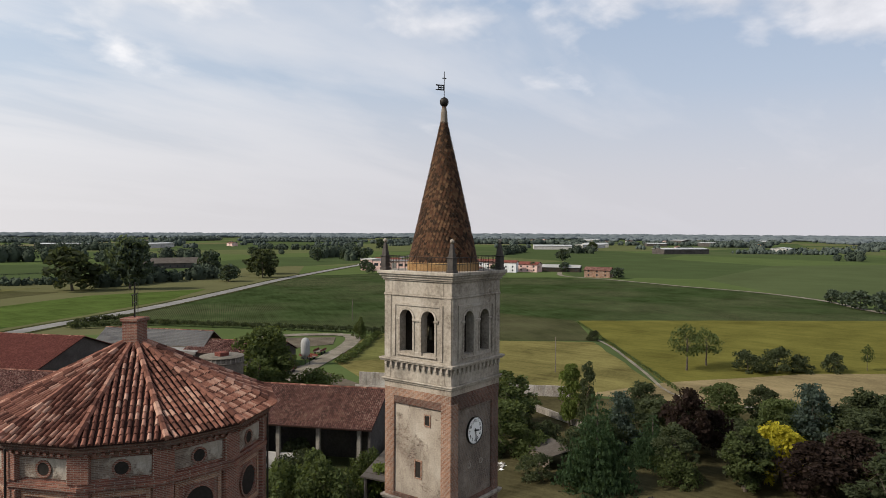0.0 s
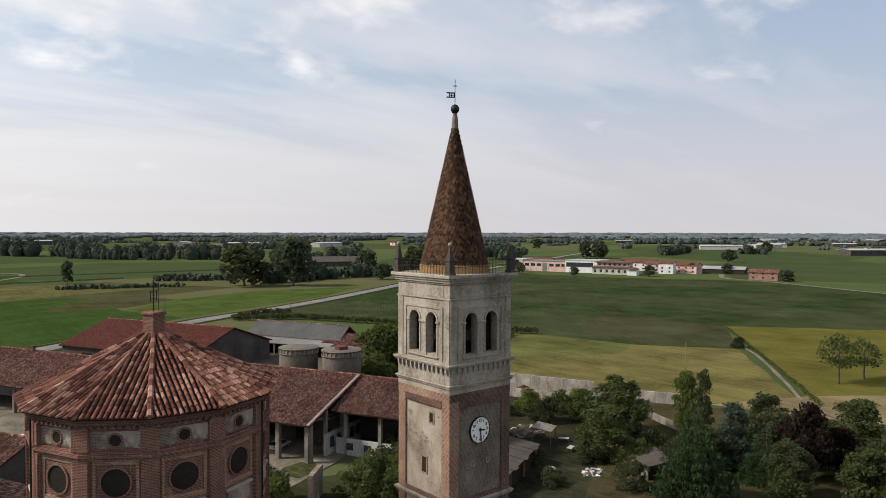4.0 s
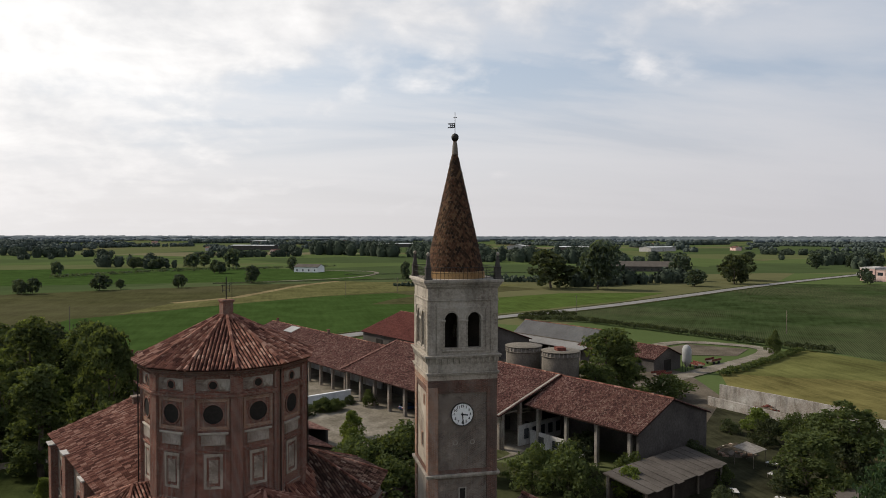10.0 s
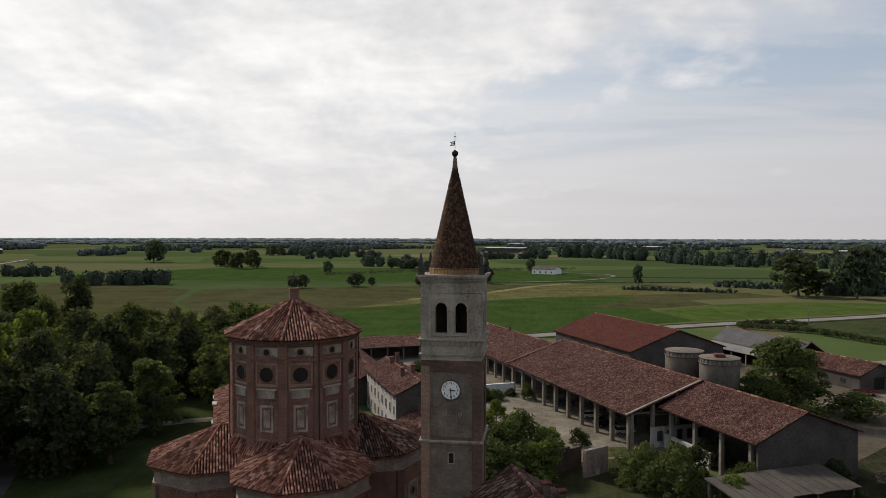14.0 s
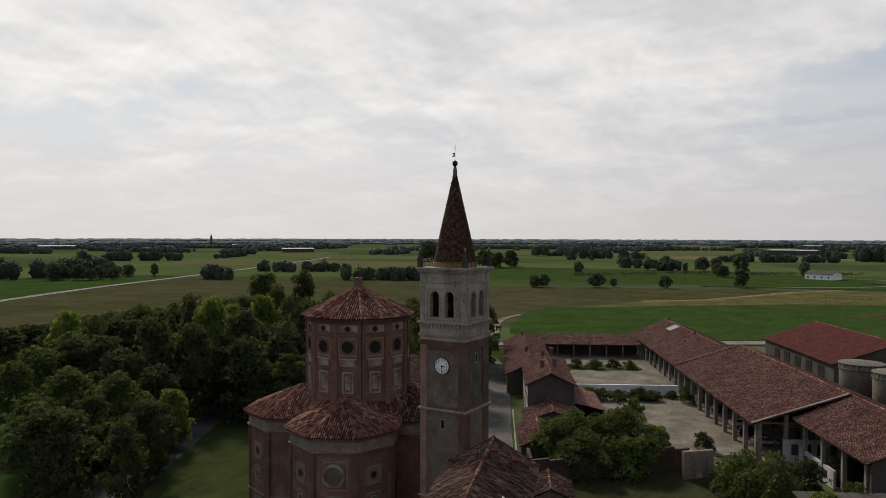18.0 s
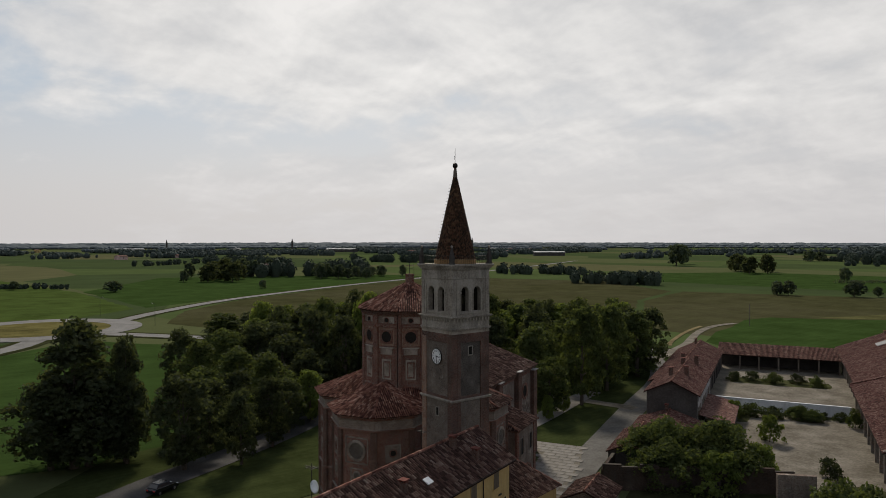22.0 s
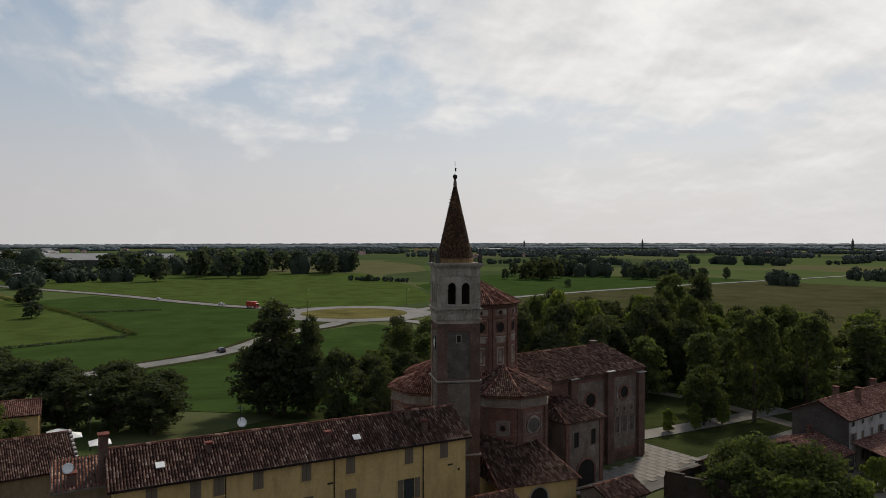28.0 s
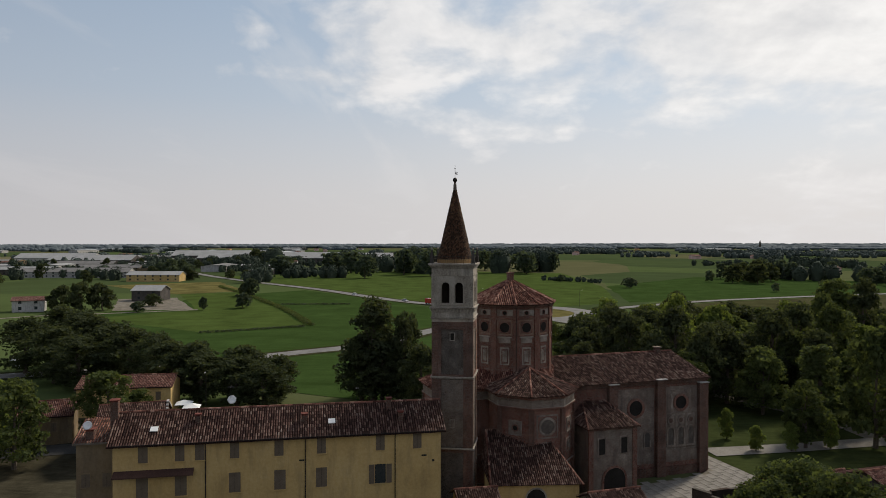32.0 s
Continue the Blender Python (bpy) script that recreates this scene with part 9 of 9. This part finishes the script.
car("black", -38.6, -34.0, 116, "black off-road car parked on the street", 0.3)
car("black", -42.4, -18.5, 116, "dark car parked beside the lawn", 0.15)
car("silver", -38.5, -44.4, 120, "silver car parked under the lime trees")
car("black", -146.7, -47.6, 205, "dark car on the curving road", 0.15)
car("silver", -189.7, -30.4, 205, "silver car near the roundabout")
car("silver", -318, -70, 45, "silver car on the trunk road")
car("white", -360, -112, 45, "white car on the trunk road")
for (e, n), col in (((50.0, 58.1), "black"), ((50.5, 52.3), "silver"), ((50.5, 64.2), "white"), ((50.2, 75.0), "blue")):
    p = EN(e, n)
    car(col, p[0], p[1], 26, "car parked under the open barn")
car("silver", -88, -134, 60, "silver car on the car park")
car("white", -96, -142, 60, "white car on the car park")
van = thing("lorry", "red box lorry near the roundabout", "lorry", pose(-300, -52, 0.06, 0, 0, 48))
part("box", bevelled(boxes((-3.5, -1.2, 0.8, 2.0, 1.2, 3.4)), 0.06), CARPAINT["red"], van)
part("cab", bevelled(boxes((2.1, -1.1, 0.5, 3.8, 1.1, 2.6)), 0.12), CARPAINT["red"], van)
part("windscreen", boxes((3.78, -0.95, 1.5, 3.83, 0.95, 2.35)), PANE, van)
for sx in (-2.4, 2.8):
    for sy in (-1.0, 1.0):
        part("wheel", tube((sx, sy - 0.14, 0.48), (sx, sy + 0.14, 0.48), 0.48, 14), RUBBER, van)

# ---- poles, lamps ----
def pole(x, y, h, arm=0.0, label="weathered utility pole in the fields"):
    P = thing("utility_pole", label, "pole", pose(x, y, 0, 0, 0, 30), "utility poles")
    part("shaft", tube((0, 0, 0), (0, 0, h), 0.13, 8, None, 0.09), WOOD, P)
    if arm:
        part("crossarm", boxes((-arm, -0.05, h - 0.6, arm, 0.05, h - 0.5)), WOOD, P)
        for x in (-arm * 0.85, 0, arm * 0.85):
            part("insulator", lathe([(0.05, h - 0.5), (0.07, h - 0.42), (0.03, h - 0.33)], 8), WHITE, P)


for x, y, h, a in ((122.5, 56.3, 9.0, 0.9), (164.5, 168, 8.5, 0.0), (113, 237, 9.0, 0.7), (67, 257, 8.5, 0.0), (22, 352, 9.0, 0.0), (56, 378, 9.0, 0.0), (-90, 232, 9.0, 0.0), (-128, 97, 9.0, 0.0)):
    pole(x, y, h, a)


def street_lamp(x, y, h, turn):
    L = thing("street_lamp", "grey metal street lamp with one arm", "street lamp", pose(x, y, 0, 0, 0, turn), "street lamps")
    part("pole", tube((0, 0, 0), (0, 0, h), 0.09, 8, None, 0.06), IRON, L)
    part("arm", tube((0, 0, h), (1.5, 0, h + 0.3), 0.04, 6), IRON, L)
    part("head", bevelled(boxes((1.3, -0.15, h + 0.22, 2.0, 0.15, h + 0.36)), 0.04), ALLOY, L, "pale lamp head")


for x, y, h, t in ((-41, -55, 9.5, 20), (-228, -22, 9, 40), (-246, 40, 9, 200), (-296, 30, 9, 120), (-300, -24, 9, 60), (-252, -40, 9, 90)):
    street_lamp(x, y, h, t)


def parasol(x, y):
    P = thing("market_parasol", "white square canvas parasol", "parasol", pose(x, y, 0, 0, 0, 20), "white parasols")
    part("pole", tube((0, 0, 0), (0, 0, 3.3), 0.05, 8), WOOD, P)
    part("canopy", lathe([(2.3, 2.6), (2.32, 2.66), (0.1, 3.35)], 4, phase=math.pi / 4), WHITE, P, "white canvas canopy")


parasol(-41, -58)
parasol(-43.5, -61)
parasol(-36, -52)


# ---- farm and garden clutter ----
def heap(name, label, cat, x, y, rx, ry, h, n, mats, seed, size=0.35):
    g = random.Random(seed)
    H = thing(name, label, cat, pose(x, y, 0))
    bm = bmesh.new()
    rings = []
    for k in range(5):
        u = k / 4
        rings.append([bm.verts.new((rx * (1 - u) * math.cos(TAU * i / 14) * g.uniform(0.85, 1.1), ry * (1 - u) * math.sin(TAU * i / 14) * g.uniform(0.85, 1.1), h * u ** 0.8 * g.uniform(0.85, 1.1) if k else 0)) for i in range(14)])
    for a, b in zip(rings, rings[1:]):
        for i in range(14):
            bm.faces.new((a[i], a[(i + 1) % 14], b[(i + 1) % 14], b[i]))
    part("mound", bm, EARTH, H)
    for i in range(n):
        a, q = g.uniform(0, TAU), math.sqrt(g.random())
        s = size * g.uniform(0.5, 1.3)
        part("lump", bevelled(boxes((-s, -s * 0.7, -s * 0.4, s, s * 0.7, s * 0.4)), s * 0.15), g.choice(mats), H, at=pose(rx * q * math.cos(a), ry * q * math.sin(a), h * (1 - q) * 0.9 + s * 0.2, g.uniform(-30, 30), g.uniform(-30, 30), g.uniform(0, 360)))


heap("rubble_heap", "heap of broken bricks and rubble", "rubble", 84, 73, 3.5, 2.2, 1.2, 40, [TILE_RED, BRICK_ORANGE, CONCRETE], 3)
heap("log_heap", "untidy heap of sawn orange-brown logs", "logs", 60, 49.5, 3.4, 3.0, 1.7, 46, [BRICK_ORANGE, WOOD, EARTH], 4, 0.45)
heap("stone_heap", "heap of whitish stones on the grass", "stones", 52.4, 29.3, 2.2, 1.4, 0.7, 34, [WHITE, CONCRETE, WHITEWASH], 5, 0.25)
aw = thing("awning", "sagging pale tarpaulin on thin posts", "awning", pose(58.6, 44.2, 0, 0, 0, 30))
part("tarpaulin", slab([(-2.3, -1.6, 2.5), (2.3, -1.7, 2.3), (2.4, 1.6, 2.8), (-2.2, 1.7, 2.9)], 0.05), CONCRETE, aw, "pale tarpaulin")
for x in (-2.1, 2.1):
    for y in (-1.5, 1.5):
        part("post", tube((x, y, 0), (x, y, 2.45), 0.05, 6), WOOD, aw)
for x, y, t in ((58, 38, 20), (48, 33, 70), (61, 42, 130)):
    q = thing("garden_table", "pale weathered garden table", "table", pose(x, y, 0, 0, 0, t), "garden tables")
    part("tabletop", bevelled(boxes((-0.9, -0.45, 0.7, 0.9, 0.45, 0.75)), 0.01), WHITEWASH, q)
    for sx in (-0.8, 0.8):
        for sy in (-0.38, 0.38):
            part("leg", boxes((sx - 0.03, sy - 0.03, 0, sx + 0.03, sy + 0.03, 0.7)), WOOD, q)
# stacked pallets and a trailer behind the barns
for x, y in ((80, 108), (96, 118), (104, 122)):
    t = thing("farm_trailer", "rusty flat farm trailer", "trailer", pose(x, y, 0, 0, 0, R.uniform(0, 180)), "farm trailers")
    part("bed", bevelled(boxes((-2.4, -1.1, 0.8, 2.4, 1.1, 0.95)), 0.02), WOOD, t)
    part("side_board", boxes((-2.4, -1.1, 0.95, 2.4, -1.04, 1.5)), TILE_RED, t)
    part("side_board", boxes((-2.4, 1.04, 0.95, 2.4, 1.1, 1.5)), TILE_RED, t)
    for sx in (-1.2, 1.2):
        for sy in (-1.0, 1.0):
            part("wheel", tube((sx, sy - 0.12, 0.42), (sx, sy + 0.12, 0.42), 0.42, 12), RUBBER, t)
# ruined wall end by the yard
long_wall("wall_ruin", "stub of a ruined plastered wall", (14, 44), (17.5, 47.5), 4.2, 0.7, PLASTER)
# small young trees on the lawn
for x, y, h in ((-35.7, 53, 5.0), (-34.8, 47, 4.5), (-38, 60, 5.5), (-42, 44, 5.5)):
    tree("b1", x, y, h, 1.5, "young lawn trees")
# far church towers on the horizon
for a, d, h in ((73.4, 3300, 42), (63.9, 3000, 46), (49.1, 2800, 48)):
    x, y = -d * math.sin(radians(a)), d * math.cos(radians(a))
    F = thing("far_church_tower", "slim church tower far on the horizon", "tower", pose(x, y, 0), "far towers")
    part("shaft", boxes((-3, -3, 0, 3, 3, h * 0.75)), GREYWALL, F)
    part("spire", lathe([(3.4, h * 0.75), (0.3, h)], 8), GREYWALL, F)
